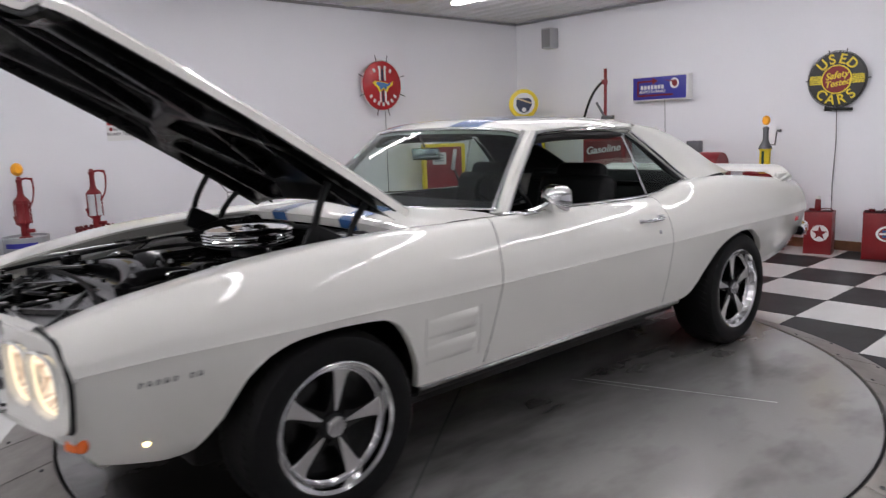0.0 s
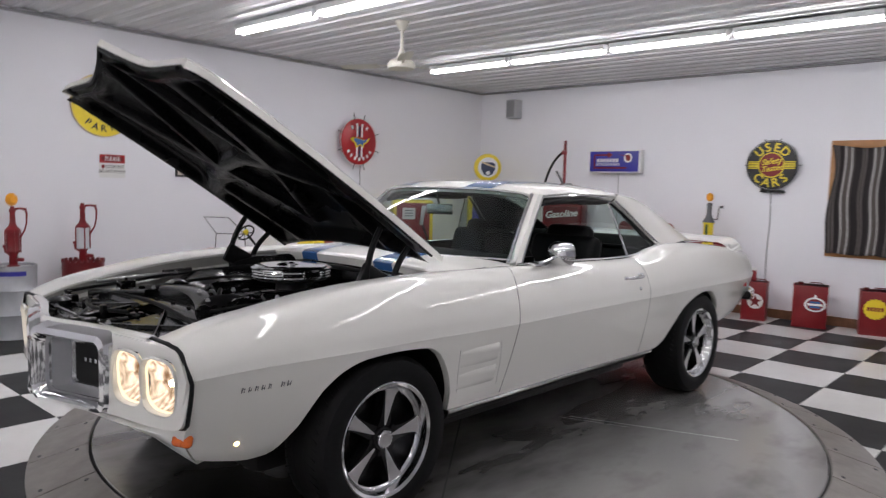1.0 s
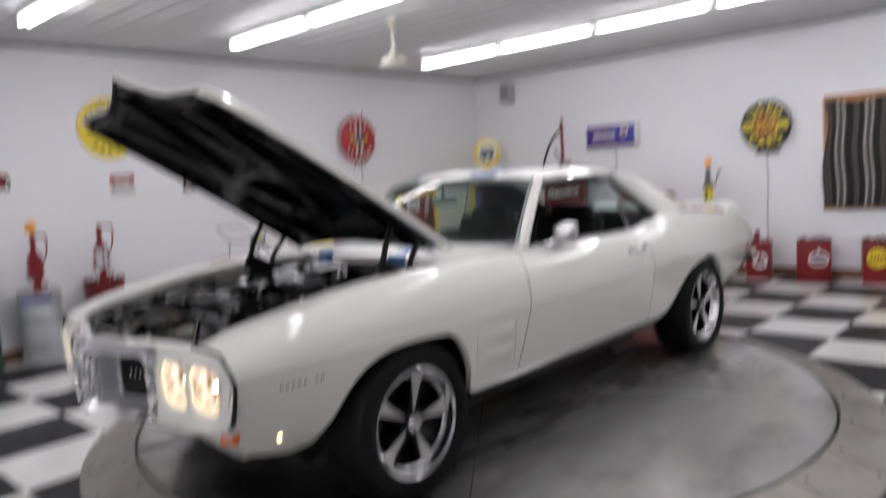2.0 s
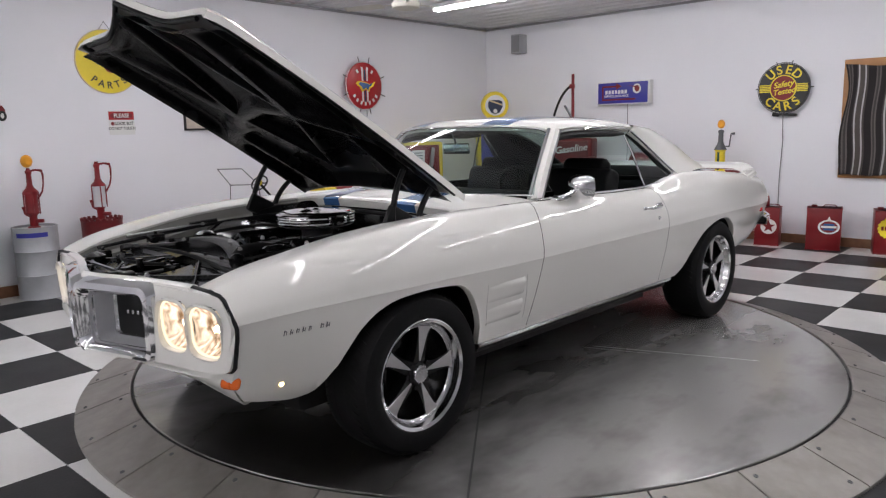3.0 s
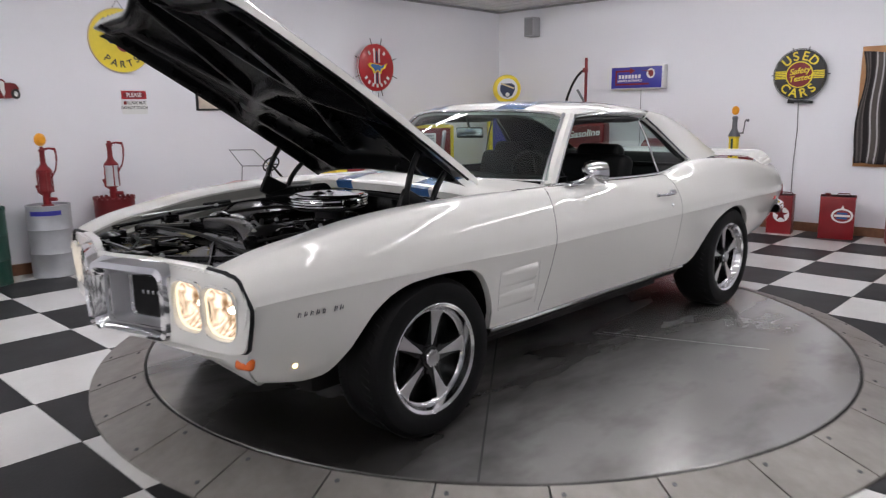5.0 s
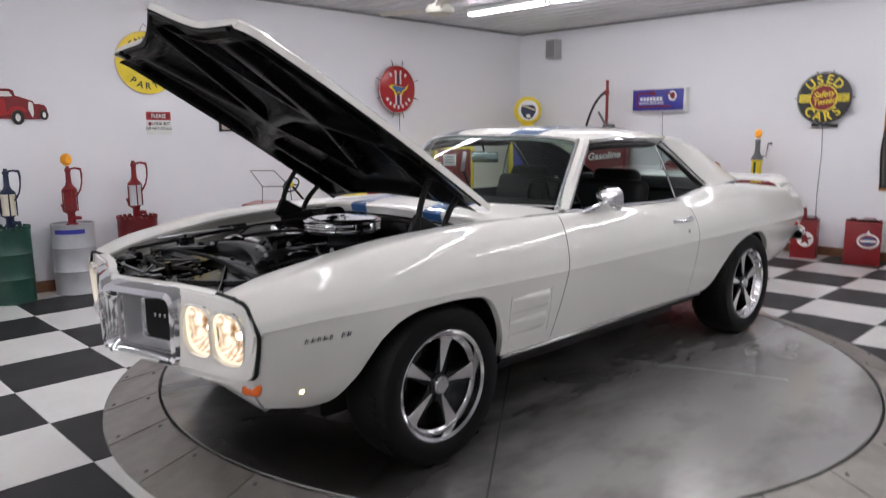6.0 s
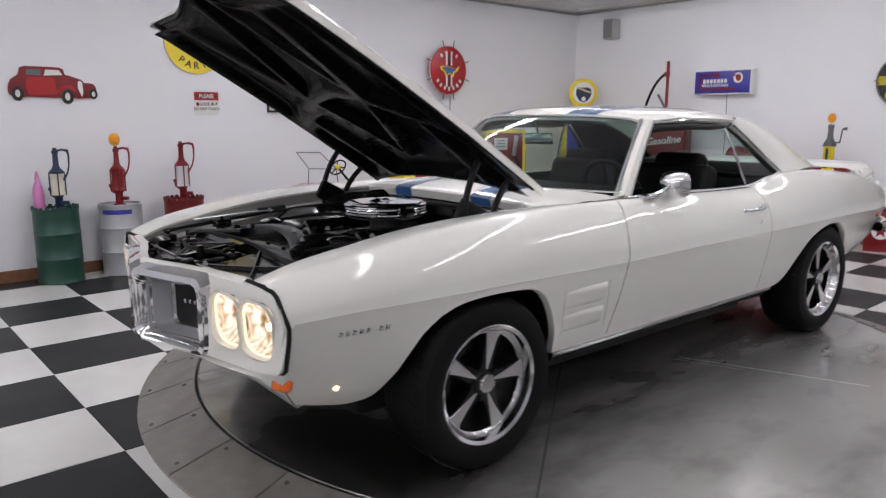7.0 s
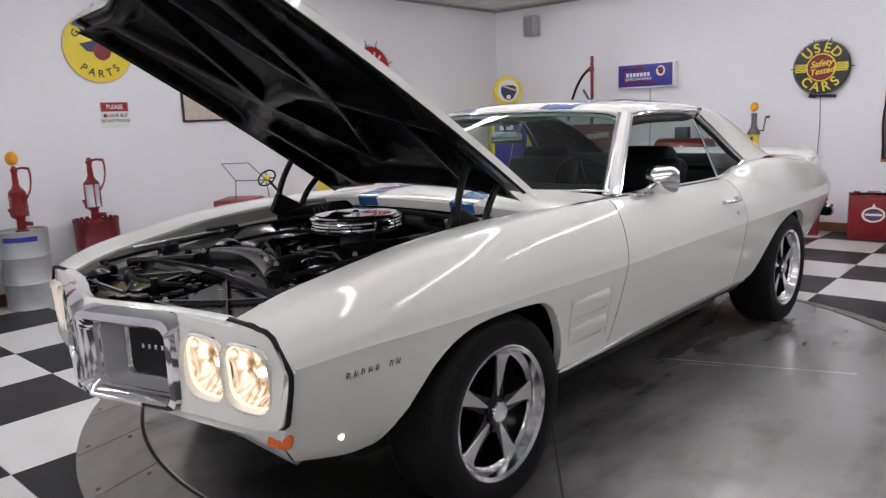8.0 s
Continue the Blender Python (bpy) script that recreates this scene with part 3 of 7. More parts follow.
def roof_pt(u, v):
    """u across from -1 to 1, v from the windscreen (0) to the rear window (1)."""
    front = 1.268 - 0.16 * (1 - abs(u) ** 2.2)
    back = 2.16 + 0.20 * (1 - abs(u) ** 2.4)
    y = front + (back - front) * v
    half = keyed([(1.1, 0.615), (1.6, 0.632), (2.2, 0.60), (2.4, 0.58)])(y)
    crown = keyed([(1.05, 1.340), (1.25, 1.364), (1.6, 1.380), (1.95, 1.375), (2.2, 1.348), (2.4, 1.305)])(y)
    drop = keyed([(1.05, 0.040), (1.3, 0.047), (1.9, 0.050), (2.3, 0.038)])(y)
    z = crown - 0.016 * max(0.0, 1 - v / 0.12) ** 2 - drop * abs(u) ** 2.5 - 0.020 * max(0, (abs(u) - 0.86) / 0.14) ** 2.5
    return (u * half, y, z)


bm = bmesh.new()
us = [-1 + 2 * k / 32 for k in range(33)]
ROOF_V = [0, 0.012, 0.025, 0.04, 0.06, 0.08, 0.10, 0.125] + [k / 20 for k in range(3, 21)]
grid(bm, [[roof_pt(u, v) for u in us] for v in ROOF_V])
for u in (-1, 1):
    grid(bm, [[roof_pt(u, v / 20), (lambda p: (p[0] * 0.97, p[1], p[2] - 0.03))(roof_pt(u, v / 20))] for v in range(21)])
for v in (0, 1):
    grid(bm, [[roof_pt(u, v), (lambda p: (p[0] * 0.97, p[1], p[2] - 0.03))(roof_pt(u, v))] for u in us])
roof = part("roof", bm, M_PAINT, car, "white roof with two blue stripes")
bm = bmesh.new()
grid(bm, [[(lambda p: (p[0] * 0.968, p[1], p[2] - 0.032))(roof_pt(u, v / 8)) for u in us] for v in range(9)])
part("headliner", bm, M_INTERIOR, roof, "black headliner")
for s in (1, -1):
    bm = bmesh.new()
    grid(bm, [[(lambda p: (p[0], p[1], p[2] + 0.002))(roof_pt(s * (0.36 + 0.27 * k / 6), v)) for k in range(7)] for v in ROOF_V])
    part("stripe", bm, M_STRIPE, roof, "blue racing stripe")

for s in (1, -1):
    # windscreen pillar with bright trim
    a, b = Vector((s * 0.752, 0.960, 0.958)), Vector((s * 0.628, 1.288, 1.296))
    bm = bmesh.new()
    rows = []
    for k in range(9):
        t = k / 8
        p = a.lerp(b, t) + Vector((0, 0, 0.010 * math.sin(t * math.pi)))
        w = 0.027 - 0.006 * t
        rows.append([p + Vector((-s * 0.035, -w, 0.0)), p + Vector((s * 0.004, -w * 0.5, 0.010)), p + Vector((s * 0.012, w * 0.6, 0.0)), p + Vector((-s * 0.03, w * 1.0, -0.012)), p + Vector((-s * 0.035, -w, 0.0))])
    grid(bm, rows)
    pillar = part("windscreen_pillar", bm, M_PAINT, car)
    bm = bmesh.new()
    rod(bm, [p[0] + Vector((s * 0.002, -0.006, 0.004)) for p in rows], 0.011, 8)
    part("trim", bm, M_CHROME, pillar, "chrome windscreen trim")
    bm = bmesh.new()
    rod(bm, [p[2] + Vector((s * 0.002, 0.004, 0.0)) for p in rows], 0.006, 8)
    part("drip_rail", bm, M_CHROME, pillar, "chrome drip rail")
    # rail over the side window
    bm = bmesh.new()
    pts = [Vector(roof_pt(s, v / 20)) + Vector((s * 0.005, 0, -0.012)) for v in range(0, 19)]
    rod(bm, pts, [0.006] * 15 + [0.005, 0.004, 0.003, 0.002], 8)
    part("drip_rail", bm, M_CHROME, car, "chrome drip rail over the side window")
    bm = bmesh.new()
    rod(bm, [Vector(roof_pt(s, v / 20)) + Vector((-s * 0.012, 0, -0.042)) for v in range(0, 18)], [0.012] + [0.020] * 14 + [0.016, 0.012, 0.006], 8)
    part("window_seal", bm, M_GASKET, car, "black window seal")
    # sail panel behind the quarter window
    bm = bmesh.new()
    front = [Vector((s * 0.614, 2.065, 1.268)), Vector((s * 0.640, 2.16, 1.205)), Vector((s * 0.672, 2.26, 1.13)), Vector((s * 0.703, 2.36, 1.055)), Vector((s * 0.735, 2.445, 0.992)), Vector((s * 0.765, 2.50, 0.985))]
    back = [Vector((s * 0.598, 2.13, 1.312)), Vector((s * 0.592, 2.36, 1.288)), Vector((s * 0.598, 2.54, 1.234)), Vector((s * 0.606, 2.72, 1.164)), Vector((s * 0.620, 2.92, 1.072)), Vector((s * 0.645, 3.10, 0.995))]
    rows = []
    for f, b in zip(front, back):
        rows.append([f + Vector((-s * 0.03, 0.0, -0.01))] + [f.lerp(b, t) + Vector((s * 0.020 * math.sin(t * math.pi), 0, 0.016 * math.sin(t * math.pi))) for t in (0, 0.15, 0.3, 0.45, 0.6, 0.75, 0.9, 1.0)] + [b + Vector((-s * 0.05, 0.0, -0.012))])
    grid(bm, rows)
    part("roof_pillar", bm, M_PAINT, car, "broad white rear roof pillar")
    bm = bmesh.new()
    grid(bm, [[p + Vector((-s * 0.028, 0, -0.018)) for p in r[1:-1]] + [r[-1] + Vector((-s * 0.03, 0, -0.02))] for r in rows])
    part("pillar_trim", bm, M_INTERIOR, car, "black trim inside the roof pillar")
    bm = bmesh.new()
    rod(bm, [f + Vector((-s * 0.010, -0.016, -0.010)) for f in front[:5]], [0.005, 0.011, 0.014, 0.015, 0.015], 8)
    part("window_seal", bm, M_GASKET, car, "black quarter window seal")
    bm = bmesh.new()
    rod(bm, [f + Vector((s * 0.006, 0.012, 0.006)) for f in front[:5]], 0.006, 8)
    part("trim", bm, M_CHROME, car, "chrome quarter window trim")
    # quarter glass and its bright leading edge
    bm = bmesh.new()
    grid(bm, [[(s * 0.608, 2.02, 1.245), (s * 0.612, 2.08, 1.235)], [(s * 0.655, 2.035, 1.15), (s * 0.655, 2.22, 1.15)], [(s * 0.695, 2.05, 1.04), (s * 0.695, 2.37, 1.04)], [(s * 0.735, 2.06, 0.935), (s * 0.725, 2.42, 0.995)]])
    part("quarter_glass", bm, M_GLASS, car, "clear quarter window glass")
    bm = bmesh.new()
    rod(bm, [(s * 0.612, 2.015, 1.25), (s * 0.66, 2.03, 1.15), (s * 0.70, 2.045, 1.04), (s * 0.742, 2.06, 0.935)], 0.006, 8)
    part("trim", bm, M_CHROME, car, "chrome quarter window edge")
    # belt moulding
    bm = bmesh.new()
    rod(bm, [(s * (top_x(y) - 0.03), y, top_z(y) + 0.006) for y in spread(0.95, 2.1, 0.1)] + [(s * 0.745, 2.25, 0.958), (s * 0.738, 2.42, 1.0)], 0.006, 8)
    part("trim", bm, M_CHROME, car, "chrome belt moulding")

# glass front and rear
bm = bmesh.new()
rows = []
for k in range(25):
    u = -1 + 2 * k / 24
    x0, x1 = u * 0.735, u * 0.60
    y0 = 0.675 + 0.275 * abs(u) ** 2.2
    p1 = roof_pt(u * 0.985, 0)
    rows.append([Vector((x0, y0, 0.990 - 0.012 * abs(u) ** 3)).lerp(Vector((x1, p1[1], p1[2] - 0.012)), t) + Vector((0, -0.02 * math.sin(t * math.pi), 0.012 * math.sin(t * math.pi))) for t in [j / 8 for j in range(9)]])
grid(bm, rows)
part("windscreen", bm, M_SCREEN, car, "clear curved windscreen")
bm = bmesh.new()
rod(bm, [r[0] + Vector((0, -0.006, 0.0)) for r in rows], 0.005, 8)
part("trim", bm, M_CHROME, car, "chrome strip under the windscreen")
bm = bmesh.new()
rod(bm, [r[-1] + Vector((0, -0.004, 0.002)) for r in rows], 0.006, 8)
part("trim", bm, M_CHROME, car, "chrome strip over the windscreen")
bm = bmesh.new()
rows = []
for k in range(17):
    u = -1 + 2 * k / 16
    p0 = Vector(roof_pt(u, 1)) + Vector((0, 0, -0.008))
    p1 = Vector((u * 0.615, 2.98 - 0.10 * abs(u) ** 2, 0.992))
    rows.append([p0.lerp(p1, t) + Vector((0, 0.01 * math.sin(t * math.pi), 0.012 * math.sin(t * math.pi))) for t in [j / 6 for j in range(7)]])
grid(bm, rows)
part("rear_window", bm, M_SCREEN, car, "clear rear window")

# rear deck, tail and spoiler
bm = bmesh.new()
grid(bm, [[(x * 0.705 / 0.7, y, top_z(y) + 0.016 * (1 - (x / 0.7) ** 2) + 0.002) for x in [-0.70 + 1.40 * k / 16 for k in range(17)]] for y in spread(2.86, 3.88, 0.06)])
part("trunk_lid", bm, M_PAINT, car)
bm = bmesh.new()
rows = []
for z in (0.46, 0.55, 0.66, 0.72, 0.78, 0.84, 0.888):
    rows.append([(u * side_x(3.88, z), 3.88 + 0.05 * (1 - abs(u) ** 3), z) for u in [-1 + k / 8 for k in range(17)]])
grid(bm, rows)
part("tail_panel", bm, M_PAINT, car)
bm = bmesh.new()
outline = [(-0.02, 0.0), (0.05, 0.012), (0.16, 0.030), (0.185, 0.024), (0.18, 0.012), (0.05, -0.008)]
rows = []
for k in range(31):
    u = -1 + 2 * k / 30
    x = u * 0.80
    lift = 0.068 * (1 - max(0, (abs(u) - 0.84) / 0.16) ** 2.5) if abs(u) < 1 else 0.0
    base = top_z(3.75) - 0.005
    rows.append([(x, 3.49 + 0.06 * (1 - u * u) + dy * (1.0), base + lift + dz * 1.3) for dy, dz in outline] + [(x, 3.49 + 0.06 * (1 - u * u) + outline[0][0], base + lift + outline[0][1])])
grid(bm, rows)
for s in (-1, 1):
    box(bm, 0.035, 0.17, 0.07, at(s * 0.770, 3.59, top_z(3.75) + 0.024), 0.016, 3)
    box(bm, 0.03, 0.12, 0.07, at(s * 0.30, 3.62, top_z(3.75) + 0.028), 0.01)
part("spoiler", bm, M_PAINT, car, "raised white rear spoiler")
bm = bmesh.new()
rows = []
for k in range(41):
    u = -1 + 2 * k / 40
    bend = max(0.0, (abs(u) - 0.80) / 0.20)
    x = math.copysign(0.76 * min(1.0, abs(u) / 0.80) + 0.105 * math.sin(bend * math.pi / 2), u)
    y = 3.918 - 0.02 * abs(u) ** 2 - 0.20 * (1 - math.cos(bend * math.pi / 2))
    h = 0.054 - 0.020 * bend ** 2
    out = Vector((math.copysign(math.sin(bend * math.pi / 2), u), math.cos(bend * math.pi / 2), 0))
    rows.append([Vector((x, y, 0.565)) + out * d + Vector((0, 0, h * q)) for d, q in ((-0.03, 1.0), (0.0, 1.0), (0.018, 0.75), (0.024, 0.2), (0.020, -0.3), (0.010, -0.8), (-0.03, -1.0))])
grid(bm, rows)
part("rear_bumper", bm, M_CHROME, car, "chrome rear bumper wrapped round the corners")
for s in (1, -1):
    bm = bmesh.new()
    box(bm, 0.36, 0.05, 0.085, at(0, 0, 0), 0.012)
    part("tail_lamp", bm, M_REDLENS, car, "red tail lamp", m=at(s * 0.575, 3.905, 0.70, 0, 0, -s * 9))
for s in (1, -1):
    bm = bmesh.new()
    box(bm, 0.012, 0.05, 0.03, at(s * (side_x(3.62, 0.66) + 0.002), 3.62, 0.66), 0.004)
    part("side_marker", bm, M_REDLENS, car, "red rear side marker lamp")


# wheels
def wheel(front, s, y):
    w = thing("wheel", "", "")
    tr = 0.335
    tw = 0.125
    bm = bmesh.new()
    lathe(bm, [(0.222, -tw * 0.90), (0.235, -tw), (0.275, -tw * 1.05), (0.312, -tw * 0.98), (0.328, -tw * 0.80), (tr, -tw * 0.55), (tr, tw * 0.55), (0.328, tw * 0.80), (0.312, tw * 0.98), (0.275, tw * 1.05), (0.235, tw), (0.222, tw * 0.90)], 72, caps=False)
    # tread grooves
    tyre = part("tyre", bm, M_RUBBER, w, "black low-profile road tyre")
    bm = bmesh.new()
    for k in range(60):
        a = 2 * math.pi * k / 60
        for q, sk in ((-0.075, 6), (0.075, -6)):
            box(bm, 0.004, 0.004, 0.050, Matrix.Rotation(a, 4, "Z") @ at(tr - 0.0013, 0, q, sk * 4, 0, 0))
    for q in (-0.03, 0.0, 0.03):
        lathe(bm, [(tr + 0.0012, q - 0.005), (tr + 0.0012, q + 0.005)], 72, caps=False)
    part("tread_groove", bm, M_RUBBER, tyre)
    bm = bmesh.new()
    lathe(bm, [(0.205, -tw * 0.9), (0.198, -tw * 0.4), (0.187, 0.0), (0.187, 0.072), (0.191, 0.084), (0.197, 0.088), (0.202, 0.085), (0.206, 0.083), (0.211, 0.098), (0.2155, tw * 0.93), (0.228, tw * 0.99), (0.2335, tw * 0.97), (0.234, tw * 0.88)], 72, caps=False)
    part("rim", bm, M_ALLOY, w, "polished alloy rim")
    bm = bmesh.new()
    cyl(bm, 0.19, 0.02, at(0, 0, 0.0), 48)
    lathe(bm, [(0.12, 0.02), (0.15, 0.0205), (0.155, 0.022), (0.12, 0.026)], 36, caps=False)
    part("brake_disc", bm, M_WHEELBLACK, w, "dark brake disc")
    # five spokes: black sides with a grey wedge face
    for k in range(5):
        R = Matrix.Rotation(math.radians(90 + 72 * k + (4 if front else 20)), 4, "Z")
        bm = bmesh.new()
        prof = [(0.035, 0.034, 0.083), (0.09, 0.027, 0.082), (0.13, 0.027, 0.081), (0.165, 0.031, 0.081), (0.190, 0.042, 0.082)]
        rows = []
        for r, hw, z in prof:
            rows.append([R @ Vector((r, -hw * 1.05, 0.035)), R @ Vector((r, -hw, z)), R @ Vector((r, hw, z)), R @ Vector((r, hw * 1.05, 0.035))])
        grid(bm, rows)
        sp = part("spoke", bm, M_WHEELBLACK, w, "gloss black spoke")
        bm = bmesh.new()
        rows = []
        for r, hw, z in ((0.052, 0.003, 0.0865), (0.09, 0.011, 0.0855), (0.13, 0.018, 0.0845), (0.165, 0.025, 0.0845), (0.182, 0.030, 0.0860), (0.195, 0.042, 0.0880)):
            rows.append([R @ Vector((r, -hw, z - 0.003)), R @ Vector((r, -hw * 0.9, z)), R @ Vector((r, hw * 0.9, z)), R @ Vector((r, hw, z - 0.003))])
        grid(bm, rows)
        part("spoke_face", bm, M_SPOKE, sp, "machined grey spoke face")
    bm = bmesh.new()
    lathe(bm, [(0.052, 0.03), (0.052, 0.082), (0.046, 0.092), (0.036, 0.094)], 30, caps=False)
    for k in range(5):
        a = radians(90 + 72 * k + 36)
        cyl(bm, 0.009, 0.03, at(0.062 * math.cos(a), 0.062 * math.sin(a), 0.06), 8)
    part("hub", bm, M_WHEELBLACK, w)
    bm = bmesh.new()
    lathe(bm, [(0.036, 0.085), (0.036, 0.100), (0.032, 0.106), (0.0, 0.108)], 30, caps=False)
    for k in range(16):
        a = 2 * math.pi * k / 16
        box(bm, 0.006, 0.006, 0.014, at(0.0345 * math.cos(a), 0.0345 * math.sin(a), 0.099, 0, 0, math.degrees(a)), 0.001)
    part("hub_cap", bm, M_ALLOY, w, "round polished hub cap")
    w.parent = car
    w.matrix_basis = at(s * 0.775, y, 0.335, 0, s * 90, 0)
    w.name = "wheel"
    for k in ("label", "category", "group", "kind"):
        if k in w:
            del w[k]
    w["label"] = "five-spoke alloy wheel with a black tyre"
    return w


for s in (1, -1):
    wheel(True, s, 0.0)
    wheel(False, s, WB + 0.03)

# nose: white panel with four lamps and a chrome bumper loop round two deep grilles


def nose_y(x):
    """How far forward the nose stands at a half width."""
    return keyed([(0.0, -0.985), (0.10, -0.962), (0.25, -0.915), (0.42, -0.872), (0.65, -0.835), (0.79, -0.806), (0.850, -0.785)])(abs(x))


nose_top = keyed([(0.0, 0.794), (0.25, 0.794), (0.45, 0.792), (0.60, 0.791), (0.72, 0.789), (0.765, 0.785), (0.79, 0.774), (0.822, 0.735), (0.850, 0.692)])
nose_low = keyed([(0.0, 0.505), (0.25, 0.508), (0.45, 0.517), (0.70, 0.524), (0.79, 0.534), (0.812, 0.548), (0.832, 0.610), (0.850, 0.686)])
LAMPS = ((0.520, 0.660), (0.694, 0.657))  # half width, height


def panel_pt(x, f, back=0.0):
    z = nose_low(abs(x)) + (nose_top(abs(x)) - nose_low(abs(x))) * f
    lean = 0.02 * (f - 0.5) + 0.012 * abs(f - 0.5)
    return Vector((x, nose_y(x) + lean + back, z))


for s in (1, -1):
    bm = bmesh.new()
    xs = [0.405 + (0.850 - 0.405) * k / 98 for k in range(99)]
    fs = [j / 56 for j in range(57)]
    vs = []
    rows = [[panel_pt(s * x, f) for f in fs] + [Vector((s * x, -0.805, nose_top(x) + 0.006))] for x in xs]
    for r, x in zip(rows, xs):
        r.insert(0, Vector((s * x, nose_y(x) + 0.008 + 0.092 * max(0.0, min(1.0, (0.78 - x) / 0.10)), nose_low(x))))
    grid(bm, rows)
    # openings for the lamps
    gone = []
    for f in bm.faces:
        c = f.calc_center_median()
        for lx, lz in LAMPS:
            dx, dz = (abs(c.x) - lx) / 0.087, (c.z - lz) / 0.0935
            if abs(dx) ** 3.2 + abs(dz) ** 3.2 < 1 and c.y < nose_y(c.x) + 0.05:
                gone.append(f)
    bmesh.ops.delete(bm, geom=list(set(gone)), context="FACES")
    part("lamp_panel", bm, M_PAINT, car, "white lamp panel", angle=50)
    for lx, lz in LAMPS:
        lamp = thing("headlamp", "", "")
        lamp.parent = car
        for k in ("label", "category"):
            if k in lamp:
                del lamp[k]
        ang = math.degrees(math.atan2(nose_y(lx + 0.05) - nose_y(lx - 0.05), 0.1))
        lamp.matrix_basis = at(s * lx, nose_y(lx) - 0.001, lz, 3, 0, s * ang)
        lamp["label"] = "lit round headlamp in a squarish white bezel"

        def oval(r, y, n=40, p=3.2, zz=1.18):
            out = []
            for k in range(n):
                a = 2 * math.pi * k / n
                c, q = math.cos(a), math.sin(a)
                d = (abs(c) ** p + abs(q) ** p) ** (-1 / p)
                out.append(Vector((1.09 * r * d * c, y, 0.98 * r * d * q * zz)))
            return out

        def loops(bm, rings, close=False):
            vs = [[bm.verts.new(p) for p in ring] for ring in rings]
            for a, b in zip(vs, vs[1:]):
                for k in range(len(a)):
                    bm.faces.new((a[k], a[(k + 1) % len(a)], b[(k + 1) % len(b)], b[k]))
            if close:
                bm.faces.new(vs[-1])

        bm = bmesh.new()
        loops(bm, [oval(0.0868, 0.008, zz=1.15), oval(0.0855, -0.001, zz=1.15), oval(0.0835, -0.003, zz=1.145), oval(0.0815, -0.001, zz=1.14), oval(0.0795, 0.016, p=3.0, zz=1.13)])
        part("bezel", bm, M_PAINT, lamp)
        # inner bezel wall, its lamp light painted in as a glow
        bm = bmesh.new()
        loops(bm, [oval(0.0795, 0.016, p=3.0, zz=1.13), oval(0.0778, 0.022, p=2.9, zz=1.12), oval(0.0765, 0.024, p=2.8, zz=1.12)])
        part("glow_ring", bm, M_RIMGLOW, lamp, "inner bezel wall with the lamp's light painted as glow")
        bm = bmesh.new()
        loops(bm, [oval(0.0765, 0.024, p=2.8, zz=1.12), oval(0.060, 0.062, p=2, zz=1.08), oval(0.034, 0.084, p=2, zz=1.0), oval(0.012, 0.092, p=2, zz=1.0)], True)
        part("reflector", bm, M_LITBOWL, lamp, "lit faceted reflector bowl")
        bm = bmesh.new()
        loops(bm, [oval(0.083, 0.024, p=2.8, zz=1.13), oval(0.072, 0.066, p=2.2, zz=1.08), oval(0.046, 0.096, p=2, zz=1.0), oval(0.018, 0.108, p=2, zz=1.0)], True)
        part("bucket", bm, M_BLACKPLASTIC, lamp, "black lamp bucket")
        bm = bmesh.new()
        lathe(bm, [(0, 0.0), (0.010, 0.006), (0.013, 0.016), (0.010, 0.028), (0, 0.034)], 16, at(0.004, 0.076, 0.0, 90, 0, 0))
        part("bulb", bm, M_BULB, lamp, "glowing warm bulb")
        bm = bmesh.new()
        ringn = [oval(r, 0.023 - 0.010 * (1 - (r / 0.076) ** 2), p=2.7, zz=1.12) for r in (0.076, 0.057, 0.038, 0.018)]
        loops(bm, ringn, True)
        part("lens", bm, M_LENS, lamp, "clear fluted glass lens")
    # black seal between lamp panel and fender
    bm = bmesh.new()
    pts = [(0.59, -0.802, 0.800), (0.70, -0.800, 0.798), (0.768, -0.798, 0.793), (0.796, -0.796, 0.780), (0.828, -0.792, 0.738), (0.855, -0.788, 0.692), (0.849, -0.787, 0.655), (0.837, -0.787, 0.61), (0.820, -0.787, 0.552), (0.80, -0.787, 0.538), (0.74, -0.79, 0.528)]
    rod(bm, [Vector((s * x, y, z)) for x, y, z in pts], 0.0075, 8)
    part("seal", bm, M_GASKET, car, "black rubber seal round the lamp panel")
    # lower valance with the amber turn lamp
    bm = bmesh.new()
    rows = []
    low_edge = keyed([(0, 0.480), (0.45, 0.472), (0.65, 0.452), (0.85, 0.410), (1.0, 0.374)])
    for k in range(29):
        t = k / 28
        bend = t ** 2.2
        x = 0.806 * t
        rows.append([Vector((s * x, nose_y(x) + 0.045 - 0.026 * bend, nose_low(x) - 0.004)),
                     Vector((s * 0.772 * t, -0.900 + 0.122 * bend, 0.492)),
                     Vector((s * 0.747 * t, -0.870 + 0.112 * bend, 0.484 - 0.034 * bend)),
                     Vector((s * 0.728 * t, -0.850 + 0.117 * bend, low_edge(t) + 0.035)),
                     Vector((s * 0.712 * t, -0.835 + 0.132 * bend, low_edge(t))),
                     Vector((s * 0.69 * t, -0.74 + 0.13 * bend, low_edge(t) + 0.004))])
    grid(bm, rows)
    part("valance", bm, M_PAINT, car, "white lower front valance")
    bm = bmesh.new()
    box(bm, 0.070, 0.036, 0.060, at(0, 0, 0), 0.016, 3)
    box(bm, 0.005, 0.041, 0.052, at(0.004, 0, 0), 0.002)
    part("turn_lamp", bm, M_AMBER, car, "amber turn signal lamp", m=at(s * 0.746, -0.766, 0.488, -14, s * 6, s * 34))
    # round marker lamp on the fender
    bm = bmesh.new()
